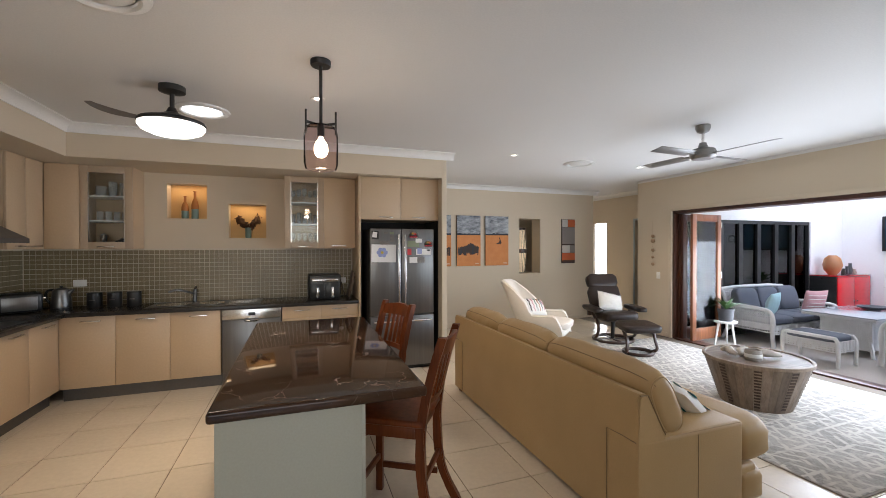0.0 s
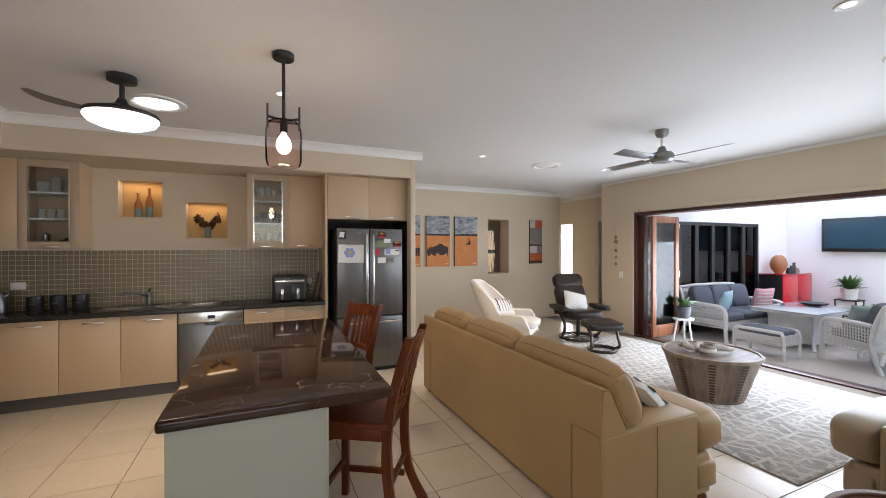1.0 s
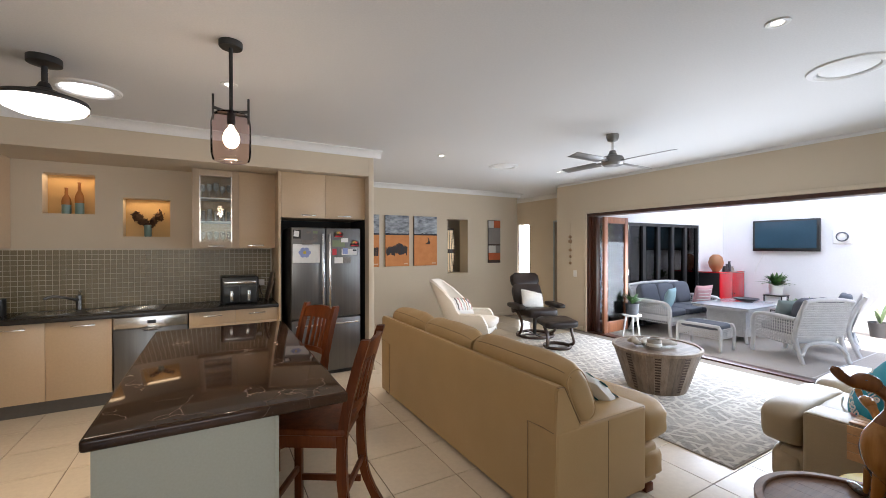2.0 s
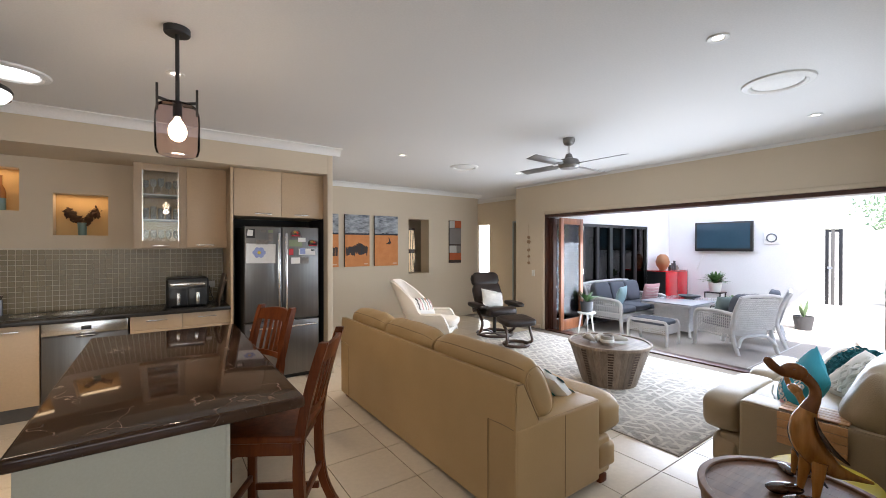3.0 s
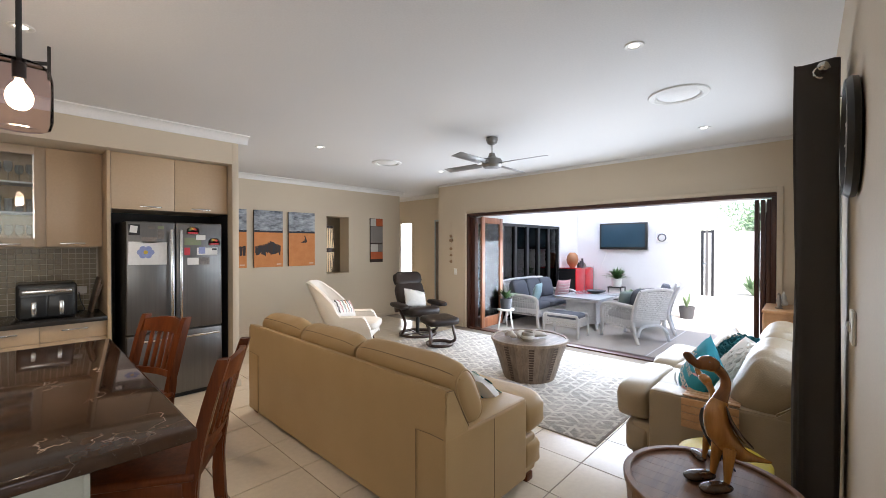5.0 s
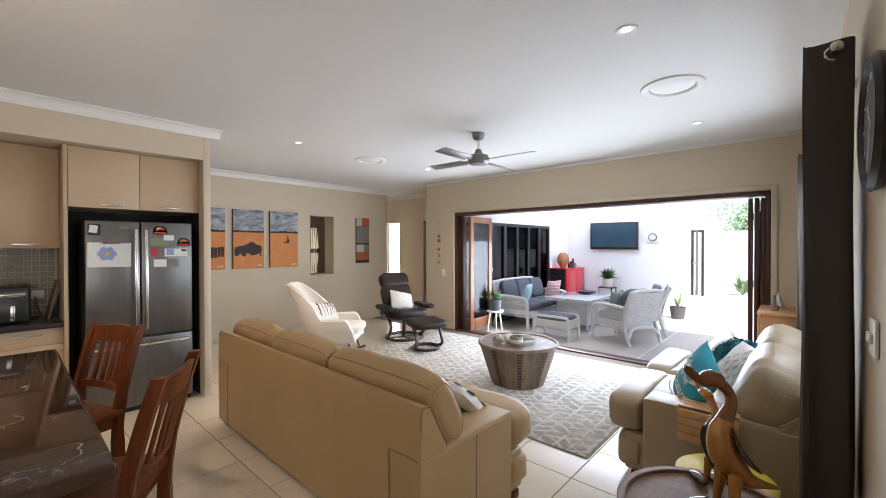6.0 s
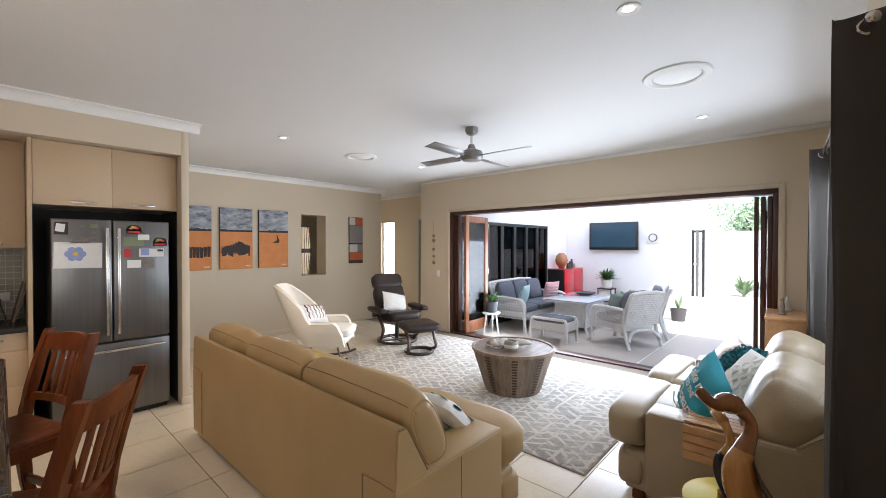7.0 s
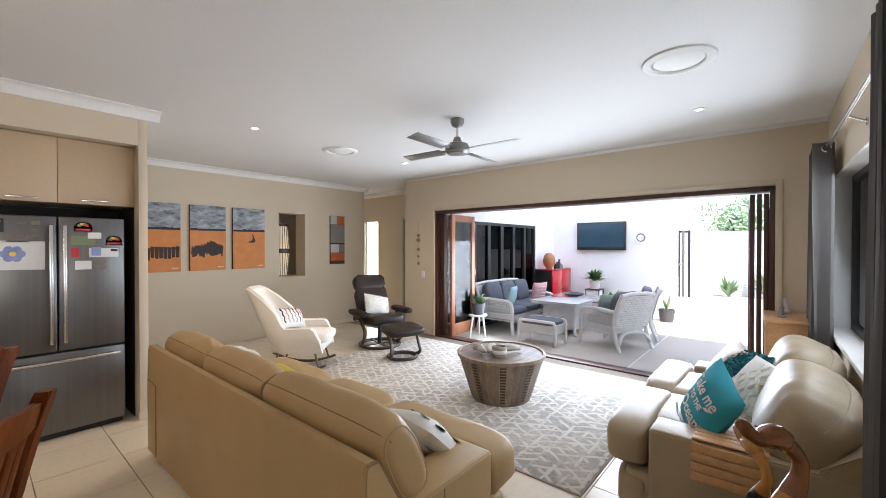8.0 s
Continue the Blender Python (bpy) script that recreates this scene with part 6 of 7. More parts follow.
M["range_paint"] = plain("dark_range_paint", (0.018, 0.022, 0.03), (0.03, 0.035, 0.045), 0.7, big=20)
M["pale_stroke"] = plain("pale_stroke", (0.72, 0.52, 0.38), (0.66, 0.45, 0.3), 0.8)
for idx, (x0, x1) in enumerate(((4.10, 4.572), (4.690, 5.174), (5.278, 5.776))):
    c, hz = canvas(x0, x1, 1.148, 2.103, ("dark blocks in a row on ochre sand under storm sky", "dark fallen shapes on ochre sand under storm sky", "small dark shape on ochre sand under storm sky")[idx])
    bm, rnd = B(), random.Random(idx + 2)
    yy = AY - 0.0395
    if idx == 0:
        for k in range(9):
            xa = x0 + 0.02 + k * 0.049
            zz = hz - 0.26 + rnd.uniform(-0.01, 0.015)
            bm = B()
            bm.faces.new([bm.verts.new(p) for p in ((xa, yy, zz - 0.15), (xa + 0.04, yy, zz - 0.15 + rnd.uniform(-0.02, 0.01)), (xa + 0.047, yy, zz), (xa - 0.002, yy, zz + 0.01))])
            part("brush_block", bm, "ink", c)
    elif idx == 1:
        for k in range(34):
            xa, w = x0 + 0.012 + 0.0122 * k, rnd.uniform(0.022, 0.048)
            lift = 0.075 * math.exp(-((k - 21) / 8.0) ** 2)
            zt, zb = hz - 0.245 + lift + rnd.uniform(-0.022, 0.012), hz - 0.335 - rnd.uniform(0.0, 0.07)
            bm = B()
            dy = 0.0002 * (k % 5)
            bm.faces.new([bm.verts.new(p) for p in ((xa, yy - dy, zb), (xa + w * 0.8, yy - dy, zb + rnd.uniform(-0.01, 0.03)), (xa + w, yy - dy, zt), (xa + 0.3 * w, yy - dy, zt + rnd.uniform(0.0, 0.02)))])
            part("brush_stroke", bm, "ink" if k % 4 else "range_paint", c)
    else:
        pts = ((0.22, -0.18), (0.33, -0.185), (0.345, -0.15), (0.31, -0.06), (0.285, -0.05), (0.305, -0.10), (0.29, -0.145))
        bm.faces.new([bm.verts.new((x0 + u, yy, hz + w)) for u, w in pts])
    if idx == 2:
        part("dark_shape", bm, "ink", c, "dark brush shapes")
    part("mark", box(B(), (x1 - 0.11, yy - 0.0006, 1.185), (x1 - 0.03, yy + 0.0004, 1.205)), "pale_stroke", c)

ab = thing("abstract_panel", I4, "tall abstract panel of grey, black and orange blocks", "painting")
part("panel", box(B(), (7.035, AY - 0.03, 1.165), (7.355, AY - 0.001, 2.078), 0.002), "ink", ab)
M["grey_block"] = plain("taupe_block", (0.21, 0.185, 0.165), (0.18, 0.16, 0.145), 0.7)
M["pale_block"] = plain("pale_block", (0.50, 0.47, 0.42), (0.45, 0.42, 0.37), 0.7)
M["rust_block"] = plain("rust_block", (0.45, 0.10, 0.025), (0.38, 0.08, 0.02), 0.7, big=12)
for x0, x1, z0, z1, mt in ((0.0, 0.14, 0.75, 0.905, "pale_block"), (0.145, 0.315, 0.75, 0.905, "rust_block"), (0.0, 0.315, 0.40, 0.745, "grey_block"), (0.0, 0.19, 0.215, 0.37, "pale_block"),
                           (0.195, 0.315, 0.215, 0.37, "grey_block"), (0.0, 0.315, 0.06, 0.21, "rust_block")):
    part("block", box(B(), (7.037 + x0, AY - 0.0325, 1.168 + z0), (7.037 + x1, AY - 0.0295, 1.168 + z1)), mt, ab)

# glowing slatted shape in place of the pale cloth seen through the niche
ln = thing("woven_lamp", pose(6.30, AY + 0.42, 0.86), "slatted glowing shape standing in for pale cloth beyond the niche", "lamp")
part("base", lathe(B(), [(0, 0), (0.14, 0), (0.14, 0.03), (0.03, 0.05), (0.03, 0.2)], 24), "dark_wood", ln)
M["cloth_glow"] = glow("glowing_cloth", (0.80, 0.62, 0.40), 0.12)
for z0, r0, r1 in ((0.1, 0.10, 0.145), (0.58, 0.145, 0.11)):
    part("shade", lathe(B(), [(r0, z0), (r1, z0 + 0.44)], 32), "cloth_glow", ln, "faintly glowing drum in the cloth's place")
    for k in range(20):
        a = 2 * math.pi * k / 20
        part("rib", rod(B(), ((r0 + 0.004) * math.cos(a), (r0 + 0.004) * math.sin(a), z0), ((r1 + 0.004) * math.cos(a), (r1 + 0.004) * math.sin(a), z0 + 0.44), 0.0045, None, 6), "dark_wood", ln)
    for z, r in ((z0, r0), (z0 + 0.44, r1)):
        part("hoop", lathe(B(), [(r - 0.004, z - 0.02), (r + 0.012, z - 0.02), (r + 0.012, z + 0.02), (r - 0.004, z + 0.02), (r - 0.004, z - 0.02)], 32), "dark_wood", ln)
lt = solid("stand_in_shelf", box(B(), (6.0, AY + 0.325, 0.82), (6.7, AY + 0.75, 0.858), 0.006), "dark_wood", "dark wooden shelf added under the slatted shape", "shelf")

# wall bits on the east wall
M["shell"] = plain("shell", (0.40, 0.27, 0.16), (0.28, 0.18, 0.11), 0.8, big=30, bump=0.5)
wh = thing("shell_mobile", pose(BIF_X - 0.02, 6.70, 1.95), "string of brown shells hanging on the wall", "wall hanging")
part("cord", rod(B(), (0, 0, 0), (0, 0, -0.78), 0.002, None, 6), "shell", wh)
for z, r in ((-0.26, 0.035), (-0.34, 0.045), (-0.50, 0.035), (-0.62, 0.03), (-0.74, 0.035)):
    part("shell", puff(B(), (0.0, 0.0, z), (0.03, r * 2, r * 1.6), None, 0.8, 12, 8, 0.3, int(-z * 100)), "shell", wh)
sw = thing("light_switch", pose(BIF_X, 6.60, 1.02), "white light switch plate on the beige wall", "switch", "switches")
part("plate", box(B(), (-0.010, -0.036, -0.058), (0, 0.036, 0.058), 0.004), "white", sw)
part("rocker", box(B(), (-0.014, -0.010, -0.014), (-0.0095, 0.010, 0.014), 0.002), "white", sw)

# ---- south wall: clock, curtains, rod, desk ----


def wpt(x, d, z):
    """A point at room x, d metres in front of the south wall."""
    return WIN @ Vector((BIF_X - x, -d, z))


rod_c = thing("curtain_rod", I4, "brushed steel curtain rod with end brackets", "curtain rod")
part("pole", rod(B(), wpt(4.31, 0.085, 2.245), wpt(7.25, 0.085, 2.245), 0.0125, None, 16), "chrome", rod_c)
for x in (4.66, 5.85, 7.20):
    bm = rod(B(), wpt(x, 0.085, 2.245), wpt(x, 0.002, 2.20), 0.006)
    rod(bm, wpt(x, 0.008, 2.20), wpt(x, 0.0005, 2.20), 0.022)
    part("bracket", bm, "chrome", rod_c)
for x in (4.30, 7.26):
    part("finial", puff(B(), wpt(x, 0.085, 2.245), (0.05, 0.04, 0.04), None, 0.8), "chrome", rod_c)


def curtain(x0, x1, folds, label, amp=0.074):
    c = thing("curtain", I4, label, "curtain", "window curtains")
    bm = B()
    n, rows = folds * 14, 14
    grid = []
    for j in range(rows + 1):
        z = 2.29 - (2.29 - 0.02) * j / rows
        g = []
        for i in range(n + 1):
            u = i / n
            ph = u * folds * 2 * math.pi
            sway = 0.012 * noise.noise(Vector((u * 6, z * 1.3, x0)))
            a = amp * (0.85 + 0.25 * noise.noise(Vector((u * 4, z * 0.7, 2.0))))
            p = wpt(x0 + (x1 - x0) * u + 0.018 * math.sin(2 * ph) + sway, 0.098 + a * math.cos(ph), z)
            g.append(bm.verts.new(p))
        grid.append(g)
    for a, b in zip(grid, grid[1:]):
        for i in range(n):
            bm.faces.new((a[i], a[i + 1], b[i + 1], b[i]))
    bmesh.ops.solidify(bm, geom=bm.faces[:], thickness=0.003)
    part("cloth", bm, "curtain", c)
    for k in range(folds * 2):
        u = (k + 0.5) / (folds * 2)
        q = wpt(x0 + (x1 - x0) * u, 0.088, 2.245)
        ring = [q + Vector((0.006 * math.sin(2 * a), 0.026 * math.cos(a), 0.026 * math.sin(a))) for a in [2 * math.pi * i / 18 for i in range(19)]]
        part("eyelet", sweep(B(), ring, 0.005, 8, 1.0, False), "chrome", c, "chrome eyelet ring")
    return c


curtain(4.34, 4.62, 4, "charcoal eyelet curtain drawn aside by the window", 0.082)
curtain(6.78, 7.30, 4, "grey eyelet curtain at the far end of the window")

ck = thing("wall_clock", WIN @ pose(BIF_X - 4.0, 0, 1.885, 90, 0, 0), "round black-framed wall clock beside the curtain", "clock")
part("case", lathe(B(), [(0, 0.002), (0.20, 0.002), (0.235, 0.01), (0.24, 0.028), (0.225, 0.046), (0.20, 0.046), (0.19, 0.03), (0, 0.028)], 48), "black", ck)
part("face", lathe(B(), [(0, 0.0285), (0.188, 0.0285), (0.188, 0.031), (0, 0.031)], 48), "kick", ck)
for a, ln_ in ((40, 0.10), (160, 0.15)):
    part("hand", box(B(), (-0.005, 0, 0.033), (0.005, ln_, 0.035), 0, 1, Matrix.Rotation(radians(a), 4, "Z")), "paper", ck)
for k in range(12):
    part("hour_mark", box(B(), (-0.004, 0.155, 0.0312), (0.004, 0.18, 0.033), 0, 1, Matrix.Rotation(radians(30 * k), 4, "Z")), "paper", ck)
ck.scale = (0.86, 0.86, 0.86)
sw2 = thing("light_switch", WIN @ pose(BIF_X - 4.10, 0, 1.22), "white light switch plate beside the curtain", "switch", "switches")
part("plate", box(B(), (-0.058, -0.012, -0.06), (0.058, -0.0005, 0.06), 0.005), "white", sw2)
for x in (-0.025, 0.025):
    part("rocker", box(B(), (x - 0.011, -0.022, -0.016), (x + 0.011, -0.0115, 0.016), 0.004), "white", sw2)

desk = thing("console_desk", WIN @ pose(0.36, -0.25, 0, 0, 0, 0), "small honey timber cabinet in the corner", "cabinet")
part("top", box(B(), (-0.32, -0.20, 0.86), (0.32, 0.22, 0.885), 0.004), "tray_wood", desk)
part("body", box(B(), (-0.30, -0.18, 0.06), (0.30, 0.22, 0.859), 0.003), "tray_wood", desk)
part("door", box(B(), (-0.296, -0.196, 0.08), (-0.003, -0.181, 0.84), 0.003), "tray_wood", desk)
part("door", box(B(), (0.003, -0.196, 0.08), (0.296, -0.181, 0.84), 0.003), "tray_wood", desk)
for x in (-0.26, 0.26):
    part("foot", box(B(), (x - 0.03, -0.15, 0), (x + 0.03, 0.2, 0.06)), "tray_wood", desk)
for k, (x, h, r) in enumerate(((-0.20, 0.10, 0.014), (-0.13, 0.13, 0.012), (-0.06, 0.09, 0.016), (0.02, 0.12, 0.013), (0.10, 0.16, 0.020))):
    ob = link_mesh("figurine", lathe(B(), [(0, 0), (r * 1.5, 0), (r * 1.5, 0.01), (r * 0.6, 0.02), (r, h * 0.5), (r * 0.5, h * 0.72), (r * 0.8, h * 0.86), (0, h)], 12), "concrete")
    ob.matrix_world = WIN @ pose(0.36 + x, -0.33, 0.8855)
    tagged(ob, "small grey figurine on the timber cabinet", "ornament", "cabinet figurines")
shell = link_mesh("shell_ornament", lathe(B(), [(0, 0), (0.03, 0.005), (0.038, 0.025), (0.022, 0.06), (0.025, 0.08), (0.008, 0.14), (0, 0.15)], 18), "white_fabric")
shell.matrix_world = WIN @ pose(0.20, -0.30, 0.886)
tagged(shell, "small white shell on the timber cabinet", "ornament")


# ---- ceiling fittings ----
def downlight(x, y, power=6.0):
    d = thing("downlight", pose(x, y, CEIL), "recessed white ceiling downlight, lit", "downlight", "ceiling downlights")
    part("ring", lathe(B(), [(0.027, -0.001), (0.056, -0.001), (0.054, -0.006), (0.044, -0.008), (0.030, -0.003), (0.027, -0.001)], 28), "white", d)
    part("lens", lathe(B(), [(0, -0.003), (0.0262, -0.003), (0.0262, -0.001), (0, -0.001)], 24), "lens", d)
    lamp("downlight_lamp", "SPOT", pose(x, y, CEIL - 0.012), power, WARM, radius=0.04, cone=radians(115))


for x, y, power in ((4.50, 5.92, 32), (6.65, 5.98, 28), (6.72, 2.43, 5), (4.52, 2.38, 4), (2.05, 4.70, 22)):
    downlight(x, y, power)


def ceiling_ring(x, y, lit, label):
    v = thing("ceiling_diffuser", pose(x, y, CEIL), label, "ceiling vent", "round ceiling diffusers")
    part("outer_ring", lathe(B(), [(0.15, -0.001), (0.21, -0.001), (0.205, -0.012), (0.17, -0.022), (0.155, -0.014), (0.15, -0.001)], 48), "white", v)
    part("inner_disc", lathe(B(), [(0, -0.010), (0.135, -0.010), (0.145, -0.003), (0.145, -0.001), (0, -0.001)], 48), "skylight" if lit else "white", v)


ceiling_ring(5.62, 6.06, False, "round white ceiling air diffuser")
ceiling_ring(5.56, 2.39, False, "round white ceiling air diffuser")
ceiling_ring(1.06, 3.60, False, "round white ceiling air diffuser")
ceiling_ring(1.14, 5.30, True, "round glowing tubular skylight in the ceiling")

# steel ceiling fan
fan = thing("ceiling_fan", pose(5.58, 4.19, CEIL), "brushed steel four-blade ceiling fan", "fan")
part("canopy", lathe(B(), [(0, -0.001), (0.062, -0.001), (0.065, -0.03), (0.05, -0.065), (0.018, -0.08), (0, -0.08)], 32), "satin_alu", fan)
part("stem", rod(B(), (0, 0, -0.078), (0, 0, -0.185), 0.012), "chrome", fan)
part("motor", lathe(B(), [(0, -0.165), (0.03, -0.17), (0.045, -0.215), (0.10, -0.235), (0.112, -0.26), (0.112, -0.30), (0.09, -0.325), (0, -0.33)], 36), "satin_alu", fan)
for k in range(4):
    rot = Matrix.Rotation(radians(3 + 90 * k), 4, "Z")
    tilt = rot @ Matrix.Translation((0.10, 0, -0.285)) @ Matrix.Rotation(radians(11), 4, "X")
    part("blade", box(B(), (0.07, -0.062, -0.003), (0.53, 0.062, 0.003), 0.003, 2, tilt), "satin_alu", fan, "thin brushed metal blade")
    part("blade_arm", box(B(), (-0.01, -0.022, -0.005), (0.10, 0.022, 0.005), 0.003, 2, tilt), "satin_alu", fan)

# black fan light over the kitchen
fl = thing("fan_light", pose(1.045, 4.80, CEIL), "black ceiling fan with a large lit opal light and curved blades", "fan light")
part("canopy", lathe(B(), [(0, -0.001), (0.085, -0.001), (0.085, -0.04), (0.02, -0.055), (0, -0.055)], 32), "black_metal", fl)
part("stem", rod(B(), (0, 0, -0.05), (0, 0, -0.15), 0.016), "black_metal", fl)
part("housing", lathe(B(), [(0, -0.13), (0.03, -0.135), (0.05, -0.17), (0.13, -0.20), (0.26, -0.235), (0.27, -0.25), (0.265, -0.262), (0, -0.262)], 40), "black_metal", fl)
part("diffuser", lathe(B(), [(0.262, -0.2625), (0.262, -0.275), (0.24, -0.30), (0.17, -0.325), (0.08, -0.338), (0, -0.34)], 40), "diffuser", fl, "lit opal diffuser")
M["clear_blade"] = plain("smoky_clear_blade", (0.30, 0.28, 0.27), (0.26, 0.24, 0.23), 0.2, bump=0)
for k in range(3):
    bm, n = B(), 16
    old = None
    for i in range(n + 1):
        u = i / n
        a, r = 0.75 * u, 0.20 + 0.27 * u
        w = 0.035 * math.sin(math.pi * (0.15 + 0.8 * u)) + 0.012
        row = [bm.verts.new((rr * math.cos(a + k * 2.094 + 2.95), rr * math.sin(a + k * 2.094 + 2.95), -0.235 + s * 0.25 * w)) for rr, s in ((r - w, 1), (r + w, -1))]
        if old:
            bm.faces.new((old[0], old[1], row[1], row[0]))
        old = row
    bmesh.ops.solidify(bm, geom=bm.faces[:], thickness=0.004)
    part("blade", bm, "clear_blade", fl, "smoky curved blade")
for o in fl.children:
    if o.name.startswith(("housing", "diffuser")):
        o.scale = (0.8, 0.8, 1.0)
        o.location.z = -0.02
lamp("fan_light_lamp", "SPOT", pose(1.045, 4.80, CEIL - 0.365), 34, (1.0, 0.80, 0.56), radius=0.20, cone=radians(135))

# pendant over the island
pd = thing("pendant_light", pose(2.04, 4.02, CEIL), "black pendant with smoked glass shade and lit bulb", "pendant lamp")
part("canopy", lathe(B(), [(0, -0.001), (0.062, -0.001), (0.062, -0.028), (0.058, -0.034), (0, -0.034)], 32), "black_metal", pd)
part("stem", rod(B(), (0, 0, -0.03), (0, 0, -0.42), 0.010), "black_metal", pd)
yoke = bar(B(), (-0.088, 0, -0.385), (0, 0, -0.405), 0.012, 0.016)
bar(yoke, (0, 0, -0.405), (0.088, 0, -0.385), 0.012, 0.016)
for s in (-1, 1):
    box(yoke, (s * 0.090 - 0.006, -0.007, -0.455), (s * 0.090 + 0.006, 0.007, -0.31), 0.002)
part("yoke", yoke, "black_metal", pd)
part("shade", lathe(B(), [(0.074, -0.408), (0.086, -0.416), (0.098, -0.436), (0.104, -0.468), (0.104, -0.64), (0.095, -0.675), (0.075, -0.685), (0.0705, -0.683)], 40), "smoked", pd, "smoked glass shade").visible_shadow = False
part("socket", rod(B(), (0, 0, -0.41), (0, 0, -0.475), 0.022), "black_metal", pd)
part("bulb", lathe(B(), [(0.012, -0.476), (0.015, -0.488), (0.028, -0.506), (0.038, -0.525), (0.043, -0.548), (0.041, -0.570), (0.032, -0.590), (0.017, -0.602), (0.0, -0.605)], 32), "bulb", pd, "glowing bulb")
lamp("pendant_lamp", "POINT", pose(2.04, 4.02, CEIL - 0.63), 2.6, (1.0, 0.84, 0.64), radius=0.04)

# ---- patio and garden ----
PZ = -0.10
PX, PY = 12.55, 6.44
fixed("ground", box(B(), (-400, -400, PZ - 0.6), (400, 400, PZ - 0.05)), "paving", "pale sunlit garden paving reaching far")
fixed("patio_floor", box(B(), (7.945, -1.5, PZ - 0.049), (14.2, PY, PZ)), "aggregate", "exposed aggregate concrete patio floor")
fixed("patio_joint", box(B(), (7.95, 3.42, PZ + 0.0005), (14.2, 3.436, PZ + 0.002)), "white", "pale control joint in the patio floor")
SX0, SX1, SZ = 8.055, 11.52, 1.99
wall = box(B(), (7.945, PY, PZ), (SX0, PY + 0.2, 3.2))
box(wall, (SX1, PY, PZ), (PX, PY + 0.2, 3.2))
box(wall, (SX0, PY, SZ), (SX1, PY + 0.2, 3.2))
fixed("wall_patio_north", wall, "patio_wall", "white rendered patio wall with a black sliding door")
fixed("wall_patio_east", box(B(), (PX, 3.62, PZ), (PX + 0.2, PY + 0.2, 3.2)), "patio_wall", "white rendered patio wall with the television")
# roof out of view, added to soften the sun on the patio
roof = B()
f = roof.faces.new([roof.verts.new(q) for q in ((7.70, 1.8, 3.25), (PX + 0.4, 1.8, 3.25), (PX + 0.4, PY + 0.3, 3.25), (7.70, PY + 0.3, 3.25))])
fixed("patio_roof", roof, "sun_softener", "unseen patio roof, made translucent to soften the sun")
# walls and floor behind the glass carry the room's dimness as dark colour
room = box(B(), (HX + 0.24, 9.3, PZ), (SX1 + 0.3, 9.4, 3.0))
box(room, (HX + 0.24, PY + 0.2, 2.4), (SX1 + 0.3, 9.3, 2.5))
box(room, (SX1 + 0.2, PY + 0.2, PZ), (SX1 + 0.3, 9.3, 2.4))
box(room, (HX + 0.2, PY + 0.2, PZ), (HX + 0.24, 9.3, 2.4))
fixed("wall_bedroom", room, "shade_black", "walls behind the sliding door, painted near-black for an unlit room")
fixed("bedroom_floor", box(B(), (HX + 0.24, PY + 0.2, PZ), (SX1 + 0.3, 9.3, PZ + 0.02)), "dark_wood", "floor behind the sliding door, coloured dark for an unlit room")

# black sliding door with louvre blinds
sl = thing("sliding_door", I4, "black aluminium glazed sliding door with grey louvre panels", "door")
sl["kind"] = "structure"
fr = box(B(), (SX0, PY + 0.02, SZ - 0.06), (SX1, PY + 0.12, SZ - 0.002))
box(fr, (SX0, PY + 0.02, PZ), (SX1, PY + 0.12, PZ + 0.05))
n_leaf = 7
lw = (SX1 - SX0) / n_leaf
for k in range(n_leaf + 1):
    x = min(max(SX0 + k * lw, SX0 + 0.002), SX1 - 0.002)
    w = 0.05 if 0 < k < n_leaf else 0.035
    box(fr, (max(SX0, x - w), PY + 0.021, PZ + 0.05), (min(SX1, x + w), PY + 0.10 + 0.01 * (k % 2), SZ - 0.06))
part("frame", fr, "alu_black", sl)
for k in range(n_leaf):
    a, b = SX0 + k * lw + 0.05, SX0 + (k + 1) * lw - 0.05
    part("pane", box(B(), (a, PY + 0.06, PZ + 0.05), (b, PY + 0.066, SZ - 0.06)), "dark_glass", sl)
    if k in (2, 5):
        for q in range(17):
            z = PZ + 0.12 + q * 0.112
            part("louvre", box(B(), (a + 0.02, -0.028, -0.004), (b - 0.02, 0.028, 0.004), 0.002, 1, Matrix.Translation((0, PY + 0.11, z)) @ Matrix.Rotation(radians(62), 4, "X")), "louvre", sl)

tv = thing("television", pose(PX, 5.21, 1.745), "flat black television mounted on the white wall", "television")
part("bezel", box(B(), (-0.11, -0.575, -0.335), (-0.035, 0.575, 0.335), 0.012, 3), "black", tv)
part("screen", box(B(), (-0.1125, -0.525, -0.27), (-0.108, 0.525, 0.295)), "screen", tv, "dark blue-grey glass screen")
part("bracket", box(B(), (-0.036, -0.2, -0.15), (-0.001, 0.2, 0.15)), "black_metal", tv)
solid("tv_cable", sweep(B(), smooth_path([(PX - 0.01, 5.62, 1.42), (PX - 0.012, 5.66, 1.25), (PX - 0.012, 5.75, 1.05), (PX - 0.012, 5.78, 0.9)], 6), 0.006, 6), "white", "white television cable running down the wall", "cable")
pc_ = thing("wall_clock", pose(PX, 4.33, 1.70), "square white wall clock with a grey ring", "clock")
part("plate", box(B(), (-0.03, -0.135, -0.135), (-0.001, 0.135, 0.135), 0.01), "white", pc_)
ring = [(-0.034, 0.085 * math.cos(a), 0.085 * math.sin(a)) for a in [2 * math.pi * i / 32 for i in range(33)]]
part("ring", sweep(B(), ring, 0.016, 8, 0.6, False), "grey_fabric", pc_)

